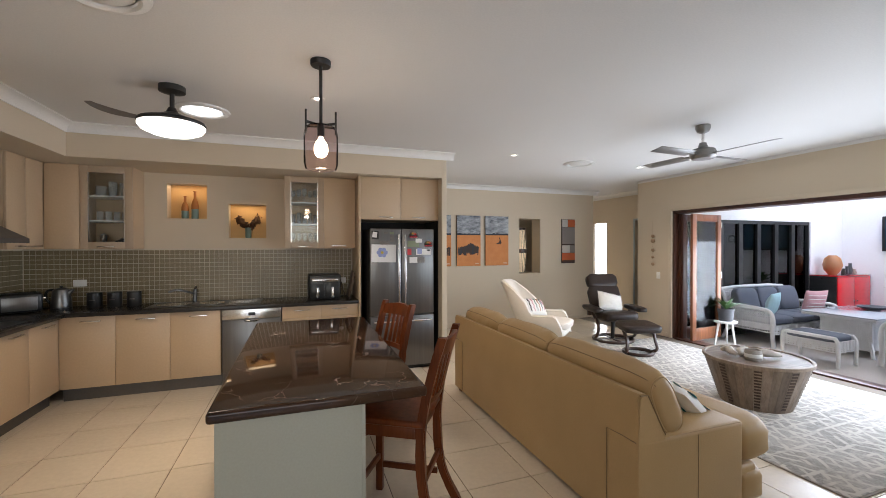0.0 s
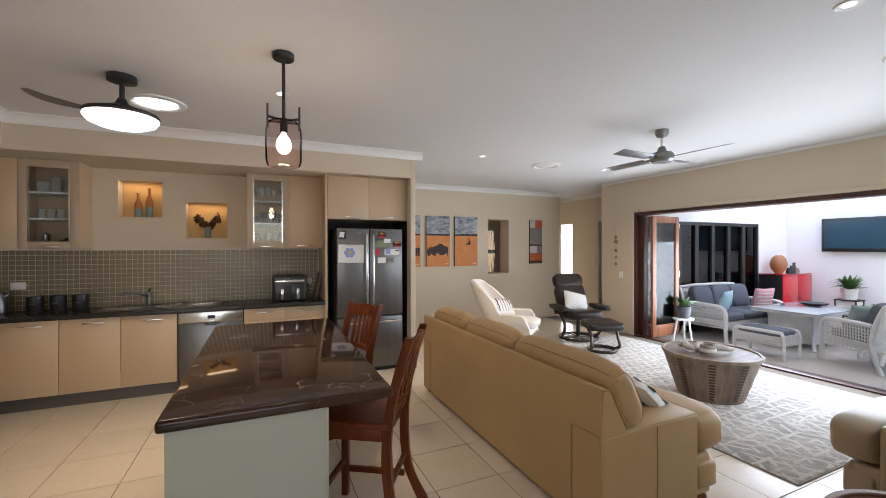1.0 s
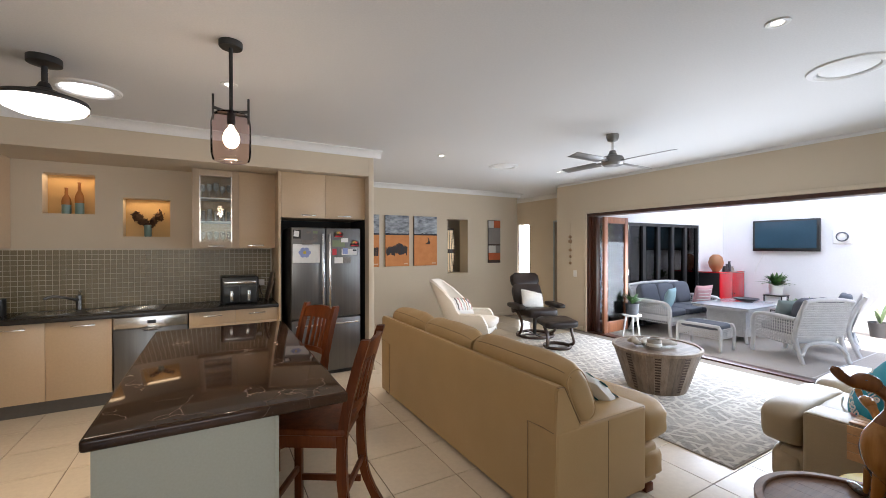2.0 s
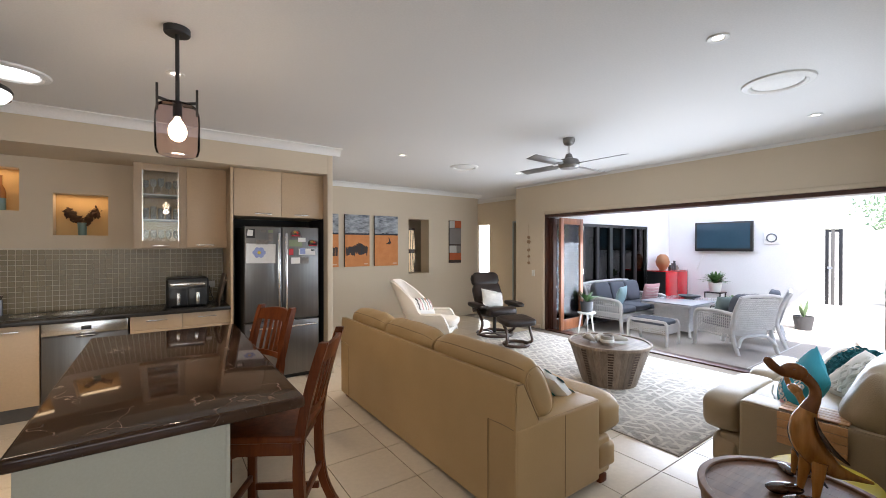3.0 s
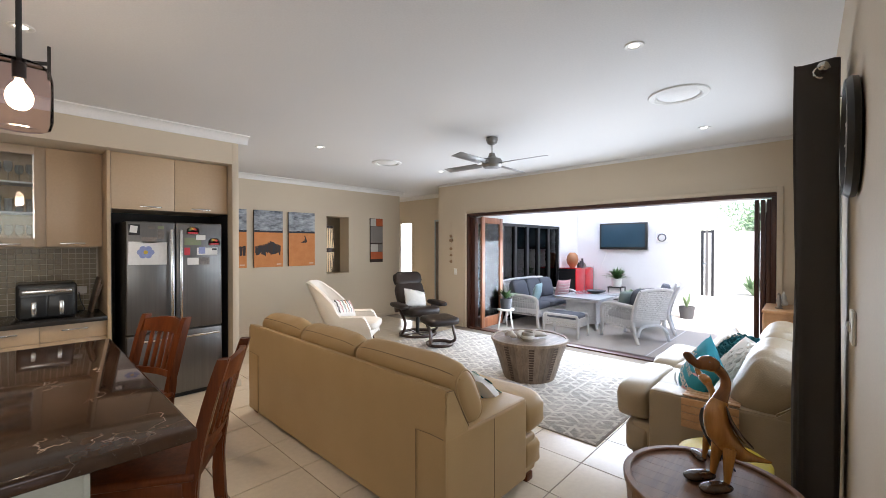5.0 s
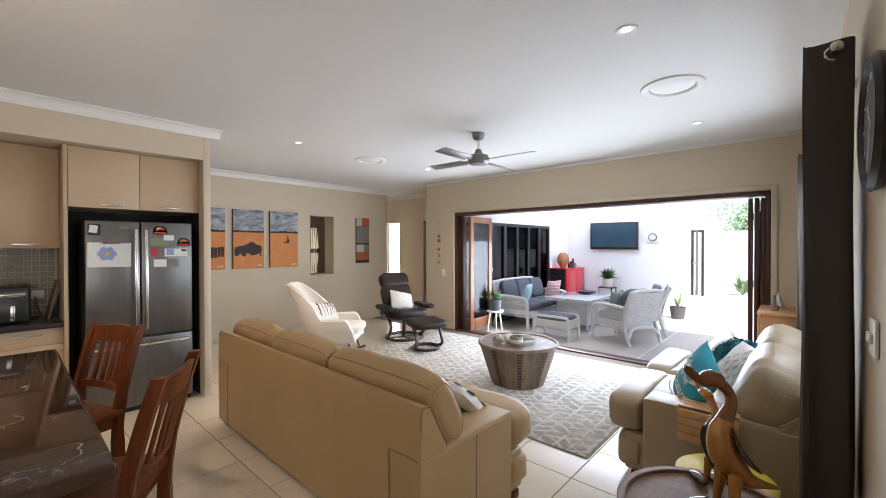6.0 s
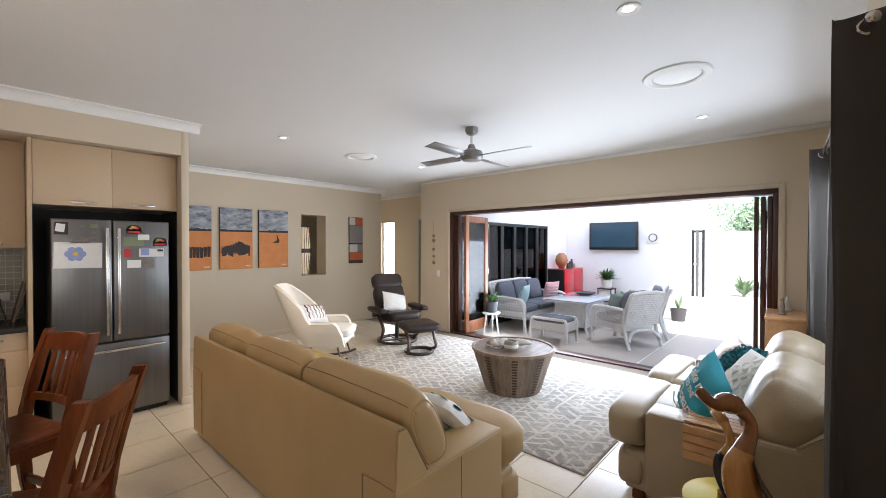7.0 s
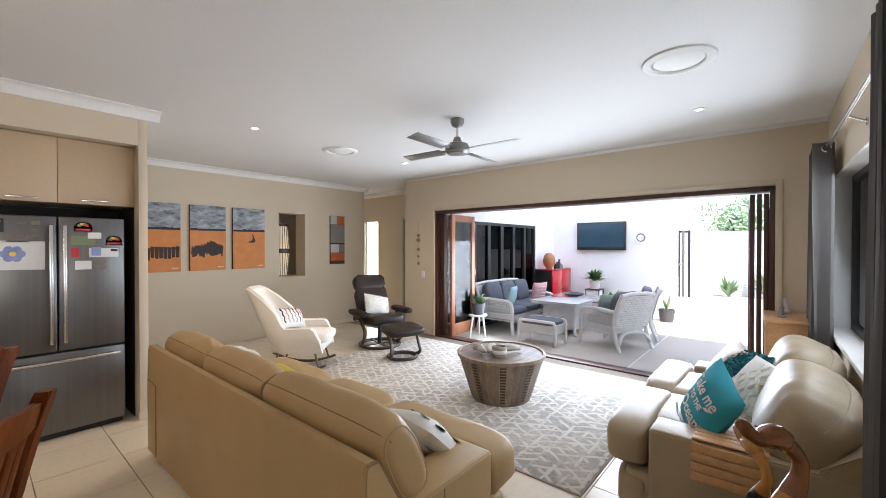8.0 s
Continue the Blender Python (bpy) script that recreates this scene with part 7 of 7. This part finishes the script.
red = thing("red_cabinet", pose(11.98, 6.12, PZ, 0, 0, 90), "glossy red lacquered cabinet with black sides against the white wall", "cabinet")
part("body", box(B(), (-0.13, -0.535, 0.04), (0.30, 0.535, 1.03), 0.006), "black", red)
for y0, y1 in ((-0.53, -0.002), (0.002, 0.53)):
    d = part("door", box(B(), (-0.152, y0, 0.05), (-0.131, y1, 1.02), 0.005), "red", red, "glossy red door")
    part("knob", lathe(B(), [(0, 0), (0.012, 0.004), (0.012, 0.02), (0, 0.022)], 12, (-0.17, 0.05 if y0 > 0 - 0.1 else -0.05, 0.55)), "black", d)
part("top", box(B(), (-0.155, -0.54, 1.031), (0.30, 0.54, 1.05), 0.004), "red", red)
for y in (-0.48, 0.48):
    part("foot", box(B(), (-0.12, y - 0.03, 0), (0.28, y + 0.03, 0.04)), "black", red)
RT = PZ + 1.051
solid("round_vase", lathe(B(), [(0, 0), (0.06, 0), (0.13, 0.10), (0.15, 0.20), (0.12, 0.32), (0.06, 0.38), (0.05, 0.375), (0.0, 0.37)], 28, (11.75, 6.20, RT)), "terracotta", "large round terracotta vase on the red cabinet", "vase")
for x, h, r, mt in ((12.02, 0.12, 0.035, "black"), (12.13, 0.16, 0.03, "pot_dark"), (12.24, 0.22, 0.035, "pot_dark"), (12.36, 0.10, 0.04, "concrete")):
    solid("small_pot", lathe(B(), [(0, 0), (r, 0), (r * 1.15, h * 0.4), (r * 0.7, h * 0.8), (r * 0.8, h), (0, h * 0.98)], 18, (x, 6.16, RT)), mt, "small dark ornament pot on the red cabinet", "ornament", "red cabinet ornaments")


# ---- wicker furniture ----
def weave(bm, p0, du, dv, nu, nv, r=0.006, gap=True):
    """An open lattice of flat strands over a patch."""
    p0, du, dv = Vector(p0), Vector(du), Vector(dv)
    nrm = du.cross(dv).normalized()
    for i in range(nu + 1):
        a = p0 + du * i / nu
        bar(bm, a + nrm * 0.002, a + dv + nrm * 0.002, r * 2, r, 0, nrm)
    for j in range(nv + 1):
        a = p0 + dv * j / nv
        bar(bm, a - nrm * 0.002, a + du - nrm * 0.002, r * 2, r, 0, nrm)
    return bm


def wicker_seat(name, m, width, label, group, seats=1, back_mat="grey_fabric"):
    """An armchair or sofa facing +x; origin on the floor under its middle."""
    s = thing(name, m, label, "sofa" if seats > 1 else "chair", group)
    w, h = width / 2, 0.36
    fr = B()
    part("seat_deck", box(B(), (-0.32, -w + 0.06, h - 0.10), (0.32, w - 0.06, h - 0.02), 0.01), "wicker", s)
    ap = weave(B(), (0.325, -w + 0.07, h - 0.16), (0, width - 0.14, 0), (0, 0, 0.13), int(width / 0.035), 4)
    part("apron_weave", ap, "wicker", s, "open woven front apron")
    for e in (-1, 1):
        y = e * w
        post = smooth_path([(0.37, y, 0.0), (0.35, y, 0.22), (0.36, y, 0.45), (0.30, y, 0.575), (0.12, y, 0.605), (-0.15, y, 0.61), (-0.36, y, 0.60)], 5)
        part("arm_frame", sweep(B(), post, 0.030, 10), "wicker", s)
        back = smooth_path([(-0.46, y * 0.96, 0.0), (-0.38, y * 0.96, 0.2), (-0.34, y * 0.96, 0.40), (-0.40, y * 0.96, 0.65), (-0.50, y * 0.96, 0.86)], 5)
        part("back_leg", sweep(B(), back, 0.028, 10), "wicker", s)
        part("arm_panel", weave(B(), (-0.34, y, h - 0.12), (0.66, 0, 0), (0, 0, 0.34), 17, 8, 0.007), "wicker", s, "open woven side panel")
    part("back_weave", weave(B(), (-0.37, -w * 0.95, 0.36), (0, width * 0.95, 0), (-0.125, 0, 0.48), int(width / 0.03), 14, 0.009), "wicker", s, "woven back panel")
    bm = sweep(B(), [(-0.50, -w * 0.96, 0.86), (-0.505, -w * 0.5, 0.885), (-0.505, w * 0.5, 0.885), (-0.50, w * 0.96, 0.86)], 0.028, 10)
    part("top_rail", bm, "wicker", s)
    arch = smooth_path([(-0.44, -w * 0.94, 0.12), (-0.40, -w * 0.6, 0.25), (-0.40, 0, 0.28), (-0.40, w * 0.6, 0.25), (-0.44, w * 0.94, 0.12)], 5)
    part("back_apron", sweep(B(), arch, 0.024, 8), "wicker", s)
    sw_ = (width - 0.12) / seats
    for k in range(seats):
        y = -w + 0.06 + sw_ * (k + 0.5)
        part("seat_cushion", puff(B(), (0.02, y, h + 0.05), (0.66, sw_ * 0.99, 0.13), None, 0.3, wobble=0.03, seed=k), "grey_fabric", s, "slate grey seat cushion")
        part("back_cushion", puff(B(), (-0.27, y, h + 0.31), (0.16, sw_ * 0.97, 0.44), Matrix.Rotation(radians(-14), 4, "Y"), 0.36, wobble=0.05, seed=k + 4), back_mat, s, "slate grey back cushion")
    return s


wicker_seat("outdoor_sofa", pose(9.80, 5.93, PZ, 0, 0, -90), 1.72, "whitewashed wicker outdoor sofa with slate cushions", "patio lounge set", 3)
wicker_seat("wicker_armchair", pose(9.42, 3.98, PZ, 0, 0, 63), 0.70, "whitewashed wicker armchair with its back to the house", "patio lounge set", 1)
wicker_seat("wicker_armchair", pose(10.25, 3.98, PZ, 0, 0, 105), 0.70, "whitewashed wicker armchair on the far side of the table", "patio lounge set", 1)
for x, y, turn, mt, lb in ((9.25, 5.82, -75, "aqua_fabric", "pale aqua scatter cushion on the outdoor sofa"), (10.38, 5.82, -105, "pink_fabric", "faded pink striped cushion on the outdoor sofa")):
    c = cushion(pose(x, y, PZ + 0.46, -14, 0, turn + 90 + 180), 0.42, 0.40, 0.15, mt, lb, int(x))
    if mt == "pink_fabric":
        for k in range(5):
            for s in (-1, 1):
                z = 0.06 + 0.065 * k
                pts = [(u * 0.19, s * (0.0765 * ((1 - u * u) * (1 - ((z - 0.2) / 0.2) ** 2)) ** 0.45), z) for u in [-0.9 + 0.225 * i for i in range(9)]]
                part("stripe", sweep(B(), pts, 0.006, 5), "white_fabric", c)
cushion(pose(9.38, 4.08, PZ + 0.46, -16, 0, 63 + 90), 0.44, 0.38, 0.16, "sage_fabric", "sage green cushion on the wicker armchair", 21)

ot = thing("wicker_footstool", pose(8.80, 4.92, PZ), "whitewashed wicker footstool with slate cushion", "footstool", "patio lounge set")
part("cushion", puff(B(), (0, 0, 0.365), (0.42, 0.60, 0.10), None, 0.32, wobble=0.03), "grey_fabric", ot)
for sx in (-1, 1):
    part("side_frame", sweep(B(), smooth_path([(sx * 0.20, -0.32, 0), (sx * 0.20, -0.325, 0.28), (sx * 0.20, -0.30, 0.37), (sx * 0.20, -0.24, 0.385), (sx * 0.20, 0.24, 0.385), (sx * 0.20, 0.30, 0.37), (sx * 0.20, 0.325, 0.28), (sx * 0.20, 0.32, 0)], 4), 0.024, 8), "wicker", ot)
    part("side_apron", weave(B(), (sx * 0.20, -0.30, 0.20), (0, 0.60, 0), (0, 0, 0.12), 18, 4), "wicker", ot)
for sy in (-1, 1):
    part("end_apron", weave(B(), (-0.20, sy * 0.315, 0.20), (0.40, 0, 0), (0, 0, 0.14), 12, 5), "wicker", ot)

tb = thing("patio_table", pose(10.08, 5.02, PZ), "wicker pedestal table with a pale glass top", "table", "patio lounge set")
M["table_glass"] = plain("frosted_table_glass", (0.55, 0.57, 0.60), (0.50, 0.52, 0.55), 0.08, bump=0)
part("top", box(B(), (-0.68, -0.46, 0.585), (0.68, 0.46, 0.605), 0.008), "table_glass", tb, "pale glossy glass top")
part("rim", box(B(), (-0.66, -0.44, 0.545), (0.66, 0.44, 0.584), 0.01), "wicker", tb)
for sx, sy in ((1, 1), (1, -1), (-1, 1), (-1, -1)):
    part("leg", sweep(B(), smooth_path([(sx * 0.52, sy * 0.36, 0), (sx * 0.40, sy * 0.28, 0.25), (sx * 0.42, sy * 0.30, 0.54)], 5), 0.025, 8), "wicker", tb)
for sx in (-1, 1):
    part("woven_panel", weave(B(), (sx * 0.42, -0.30, 0.10), (0, 0.60, 0), (0, 0, 0.44), 24, 16, 0.010), "wicker", tb)
for sy in (-1, 1):
    part("woven_panel", weave(B(), (-0.42, sy * 0.30, 0.10), (0.84, 0, 0), (0, 0, 0.44), 30, 16, 0.010), "wicker", tb)
solid("dark_bowl", lathe(B(), [(0, 0), (0.08, 0), (0.17, 0.03), (0.20, 0.055), (0.19, 0.055), (0.1, 0.02), (0, 0.015)], 32, (10.45, 5.05, PZ + 0.606)), "pot_dark", "wide dark bowl on the patio table", "bowl")


# ---- plants ----
def blade_plant(bm, c, n, length, width, spread, rnd, droop=0.5):
    """Long arching leaves out of one point."""
    for k in range(n):
        a, t = rnd.uniform(0, 2 * math.pi), rnd.uniform(0.4, 1.0)
        d = Vector((math.cos(a), math.sin(a), 0))
        side_v = Vector((-d.y, d.x, 0))
        ln_, old, seg = length * rnd.uniform(0.7, 1.1), None, 6
        for i in range(seg + 1):
            u = i / seg
            p = Vector(c) + d * spread * t * ln_ * (u + 0.25 * u * u) + Vector((0, 0, ln_ * (u * (1.15 - 0.45 * t) - droop * t * u * u)))
            w = width * math.sin(math.pi * (0.08 + 0.9 * u)) * 0.5
            row = (bm.verts.new(p - side_v * w), bm.verts.new(p + Vector((0, 0, -0.15 * w))), bm.verts.new(p + side_v * w))
            if old:
                bm.faces.new((old[0], old[1], row[1], row[0]))
                bm.faces.new((old[1], old[2], row[2], row[1]))
            old = row
    return bm


def potted(m, pot_r, pot_h, pot_mat, leaves, label, leaf_mat="leaf", seed=1):
    p = thing("potted_plant", m, label, "plant", "patio pot plants")
    part("pot", lathe(B(), [(0, 0), (pot_r * 0.78, 0), (pot_r, pot_h), (pot_r * 0.92, pot_h), (pot_r * 0.85, pot_h * 0.88), (0, pot_h * 0.88)], 28), pot_mat, p)
    part("soil", lathe(B(), [(0, pot_h * 0.885), (pot_r * 0.84, pot_h * 0.885), (0, pot_h * 0.9)], 20), "soil", p)
    bm = B()
    rnd = random.Random(seed)
    for n, length, width, spread, droop in leaves:
        blade_plant(bm, (0, 0, pot_h * 0.88), n, length, width, spread, rnd, droop)
    part("leaves", bm, leaf_mat, p, "green arching leaves")
    return p


wst = thing("plant_stool", pose(8.46, 5.98, PZ), "small white stool under the pot plant", "stool")
part("seat", lathe(B(), [(0, 0.37), (0.15, 0.37), (0.16, 0.385), (0.155, 0.40), (0, 0.40)], 28), "white", wst)
for k in range(3):
    a = 0.5 + 2 * math.pi * k / 3
    part("leg", rod(B(), (0.16 * math.cos(a), 0.16 * math.sin(a), 0), (0.10 * math.cos(a), 0.10 * math.sin(a), 0.372), 0.014, 0.018), "white", wst)
potted(pose(8.46, 5.98, PZ + 0.4005), 0.12, 0.20, "pot_dark", ((16, 0.42, 0.05, 0.8, 0.6), (8, 0.3, 0.045, 0.5, 0.2)), "green strappy plant in a charcoal pot on the stool", seed=2)
pst = thing("plant_stand", pose(12.15, 5.24, PZ), "dark and white plant stand by the wall", "plant stand")
part("top", box(B(), (-0.17, -0.17, 0.58), (0.17, 0.17, 0.60), 0.004), "black_metal", pst)
part("box", box(B(), (-0.13, -0.13, 0.30), (0.13, 0.13, 0.579), 0.006), "white", pst)
for sx, sy in ((1, 1), (1, -1), (-1, 1), (-1, -1)):
    part("leg", bar(B(), (sx * 0.15, sy * 0.15, 0), (sx * 0.15, sy * 0.15, 0.58), 0.02, 0.02), "black_metal", pst)
part("shelf", box(B(), (-0.15, -0.15, 0.28), (0.15, 0.15, 0.30)), "black_metal", pst)
potted(pose(12.15, 5.24, PZ + 0.601), 0.13, 0.20, "white", ((44, 0.34, 0.085, 0.95, 0.55), (30, 0.38, 0.075, 0.5, 0.25)), "leafy green plant in a white pot on the stand", seed=5)
potted(pose(11.85, 4.72, PZ), 0.16, 0.28, "white", ((26, 0.55, 0.15, 0.8, 0.5), (14, 0.42, 0.12, 0.9, 0.5)), "broad-leaved pale green plant beside the stand", "leaf_light", 9)
potted(pose(12.2, 3.74, PZ), 0.16, 0.26, "pot_dark", ((7, 0.42, 0.06, 0.45, 0.2),), "small green plant in a dark pot on the patio", "leaf_light", 12)
potted(pose(11.95, 4.36, PZ), 0.14, 0.2, "white", ((26, 0.45, 0.10, 0.8, 0.5),), "low bushy plant beside the table", "leaf_light", 15)

# ---- garden beyond ----
gate = thing("garden_gate", pose(17.2, 4.25, PZ), "dark metal framed gate standing open in the garden", "gate")
for y in (-0.16, 0.0, 0.12):
    part("post", box(B(), (-0.03, y - 0.035, 0), (0.03, y + 0.035, 2.1), 0.004), "alu_black" if y else "louvre", gate)
part("latch", box(B(), (-0.06, 0.0, 1.0), (-0.03, 0.1, 1.06)), "chrome", gate)
part("rail", box(B(), (-0.02, -0.16, 2.02), (0.02, 0.12, 2.09)), "alu_black", gate)
fixed("garden_wall", box(B(), (19.2, -30, PZ - 0.05), (19.4, 14, 2.0)), "patio_wall", "white rendered garden wall in full sun")


def tree(x, y, h, r, seed):
    t = thing("garden_tree", pose(x, y, PZ - 0.05), "leafy green garden tree", "tree", "garden trees")
    rnd = random.Random(seed)
    part("trunk", sweep(B(), smooth_path([(0, 0, 0), (0.1, 0.05, h * 0.3), (0.0, 0.1, h * 0.6), (0.1, 0, h * 0.9)], 5), [0.16 - 0.007 * i for i in range(16)], 10), "dark_wood", t)
    for k in range(5):
        a = k * 1.3
        part("limb", sweep(B(), [(0, 0.05, h * 0.45), (0.4 * r * math.cos(a), 0.4 * r * math.sin(a), h * 0.68), (0.75 * r * math.cos(a), 0.75 * r * math.sin(a), h * 0.85)], [0.07, 0.05, 0.02], 8), "dark_wood", t)
    bm = B()
    hubs = [Vector((rnd.gauss(0, r * 0.45), rnd.gauss(0, r * 0.45), h * rnd.uniform(0.55, 1.05))) for _ in range(26)]
    for k in range(2600):
        c = rnd.choice(hubs) + Vector((rnd.gauss(0, 0.28), rnd.gauss(0, 0.28), rnd.gauss(0, 0.22)))
        a = Vector((rnd.gauss(0, 1), rnd.gauss(0, 1), rnd.gauss(0, 1))).normalized() * rnd.uniform(0.06, 0.12)
        e = a.orthogonal().normalized() * 0.04
        bm.faces.new([bm.verts.new(c + q) for q in (a, e, -a, -e)])
    part("crown", bm, "leaf_light", t)


# last three stand unseen south of the patio, added to reflect in the glass
for x, y, h, r, sd in ((24.0, 3.2, 3.3, 1.0, 1), (25.0, 0.8, 3.4, 1.2, 2), (7.4, -7.2, 3.6, 1.3, 3), (9.3, -7.8, 3.9, 1.4, 4), (8.3, -9.5, 4.6, 1.5, 5)):
    tree(x, y, h, r, sd)
for k, (x, y, s) in enumerate(((18.6, 3.2, 1.0), (18.7, 2.2, 1.3), (18.5, 1.2, 0.9), (18.6, -0.2, 1.2))):
    sh = thing("garden_shrub", pose(x, y, PZ - 0.05), "sunlit shrub against the white garden wall", "shrub", "garden shrubs")
    bm = B()
    blade_plant(bm, (0, 0, 0), 60, 0.9 * s, 0.08, 0.6, random.Random(k + 30), 0.4)
    part("leaves", bm, "leaf_light", sh)
# planting on the far side of the hall and the folded leaf
hw = thing("window_2", I4, "tall narrow glazed door light in the hall", "window")
hw["kind"] = "structure"
# pane glows by itself to stand for the daylight outside
part("pane", box(B(), (HX + 0.09, 8.865, 0.04), (HX + 0.10, 9.335, 2.055)), "day", hw, "frosted pane that glows in place of daylight")
fh = box(B(), (HX + 0.05, 8.862, 0.0), (HX + 0.15, 8.90, 2.058))
box(fh, (HX + 0.05, 9.30, 0.0), (HX + 0.15, 9.338, 2.058))
part("frame", fh, "white", hw)
dh = thing("door_1", I4, "pale blue-grey hall door in a white frame", "door")
dh["kind"] = "structure"
M["door_blue"] = plain("blue_grey_door_paint", (0.36, 0.42, 0.45), (0.33, 0.39, 0.42), 0.5)
part("leaf", box(B(), (HX + 0.06, 7.76, 0.005), (HX + 0.10, 8.0, 2.04), 0.003), "door_blue", dh)
fh = box(B(), (HX - 0.012, 7.70, 0), (HX, 7.74, 2.10), 0.002)
box(fh, (HX - 0.012, 8.02, 0), (HX, 8.06, 2.10), 0.002)
box(fh, (HX - 0.012, 7.74, 2.06), (HX, 8.02, 2.10), 0.002)
part("architrave", fh, "door_blue", dh)

# ---- floor tiles, each a piece of its own ----
PITCH, JOINT = 0.455, 0.005
tile_bm = box(B(), (JOINT / 2, JOINT / 2, -0.006), (PITCH - JOINT / 2, PITCH - JOINT / 2, 0.0), 0.0015, 1)
first = link_mesh("tile", tile_bm, "tile")
floor_ob = bpy.data.objects["floor"]
cells = []
for i in range(-10, 10):
    for j in range(-6, 15):
        x, y = 3.35 + i * PITCH, 2.78 + j * PITCH
        if LEFT_X - 0.3 < x < BIF_X - 0.35 and y < 8.4:
            near = -0.6 < x and 2.2 < y and not (x > 5.1 and 2.9 < y < 5.6) and not (x < 2.2 and 6.3 < y)
            cells.append((not near, x, y))
cells.sort()
rest = B()
for k, (far, x, y) in enumerate(cells):
    if k < 290:
        ob = first if k == 0 else new("tile", first.data)
        ob.location = (x, y, 0)
        ob.parent = floor_ob
    else:
        box(rest, (x + JOINT / 2, y + JOINT / 2, -0.006), (x + PITCH - JOINT / 2, y + PITCH - JOINT / 2, 0.0))
ob = part("tiles", rest, "tile", floor_ob)
ob["kind"] = "stuff"

# ---- mosaic splashback, each tile a piece of its own ----
MP, MJ = 0.0505, 0.005
zs = [TOP + 0.002 + MP * j for j in range(12)]
fixed("splashback", box(B(), (LEFT_X + 0.001, KIT_Y - 0.004, TOP), (2.577, KIT_Y - 0.0005, 1.503)), "mosaic_grout", "olive brown mosaic splashback with pale grout")
fixed("splashback_side", box(B(), (LEFT_X + 0.0005, 3.6, TOP), (LEFT_X + 0.004, KIT_Y - 0.004, 1.503)), "mosaic_grout", "olive brown mosaic splashback on the side wall")
bm = box(B(), (0, -0.003, 0), (MP - MJ, 0, MP - MJ), 0.0015, 1)
first = link_mesh("mosaic_tile", bm, "mosaic")
back_ob, side_ob = bpy.data.objects["splashback"], bpy.data.objects["splashback_side"]
rest, count = B(), 0
for i in range(66, -1, -1):
    for z in zs:
        x = LEFT_X + 0.012 + i * MP
        if x > 2.55:
            continue
        if 6 <= i <= 62 and count < 298 and z > TOP + 0.2 and 18 <= i:
            ob = first if count == 0 else new("mosaic_tile", first.data)
            ob.location = (x, KIT_Y - 0.004, z)
            ob.parent = back_ob
            count += 1
        else:
            box(rest, (x, KIT_Y - 0.007, z), (x + MP - MJ, KIT_Y - 0.004, z + MP - MJ))
ob = part("mosaic_tiles", rest, "mosaic", back_ob)
ob["kind"] = "stuff"
rest = B()
for i in range(64):
    for z in zs:
        y = KIT_Y - 0.012 - (i + 1) * MP
        box(rest, (LEFT_X + 0.004, y, z), (LEFT_X + 0.007, y + MP - MJ, z + MP - MJ))
ob = part("mosaic_tiles", rest, "mosaic", side_ob)
ob["kind"] = "stuff"
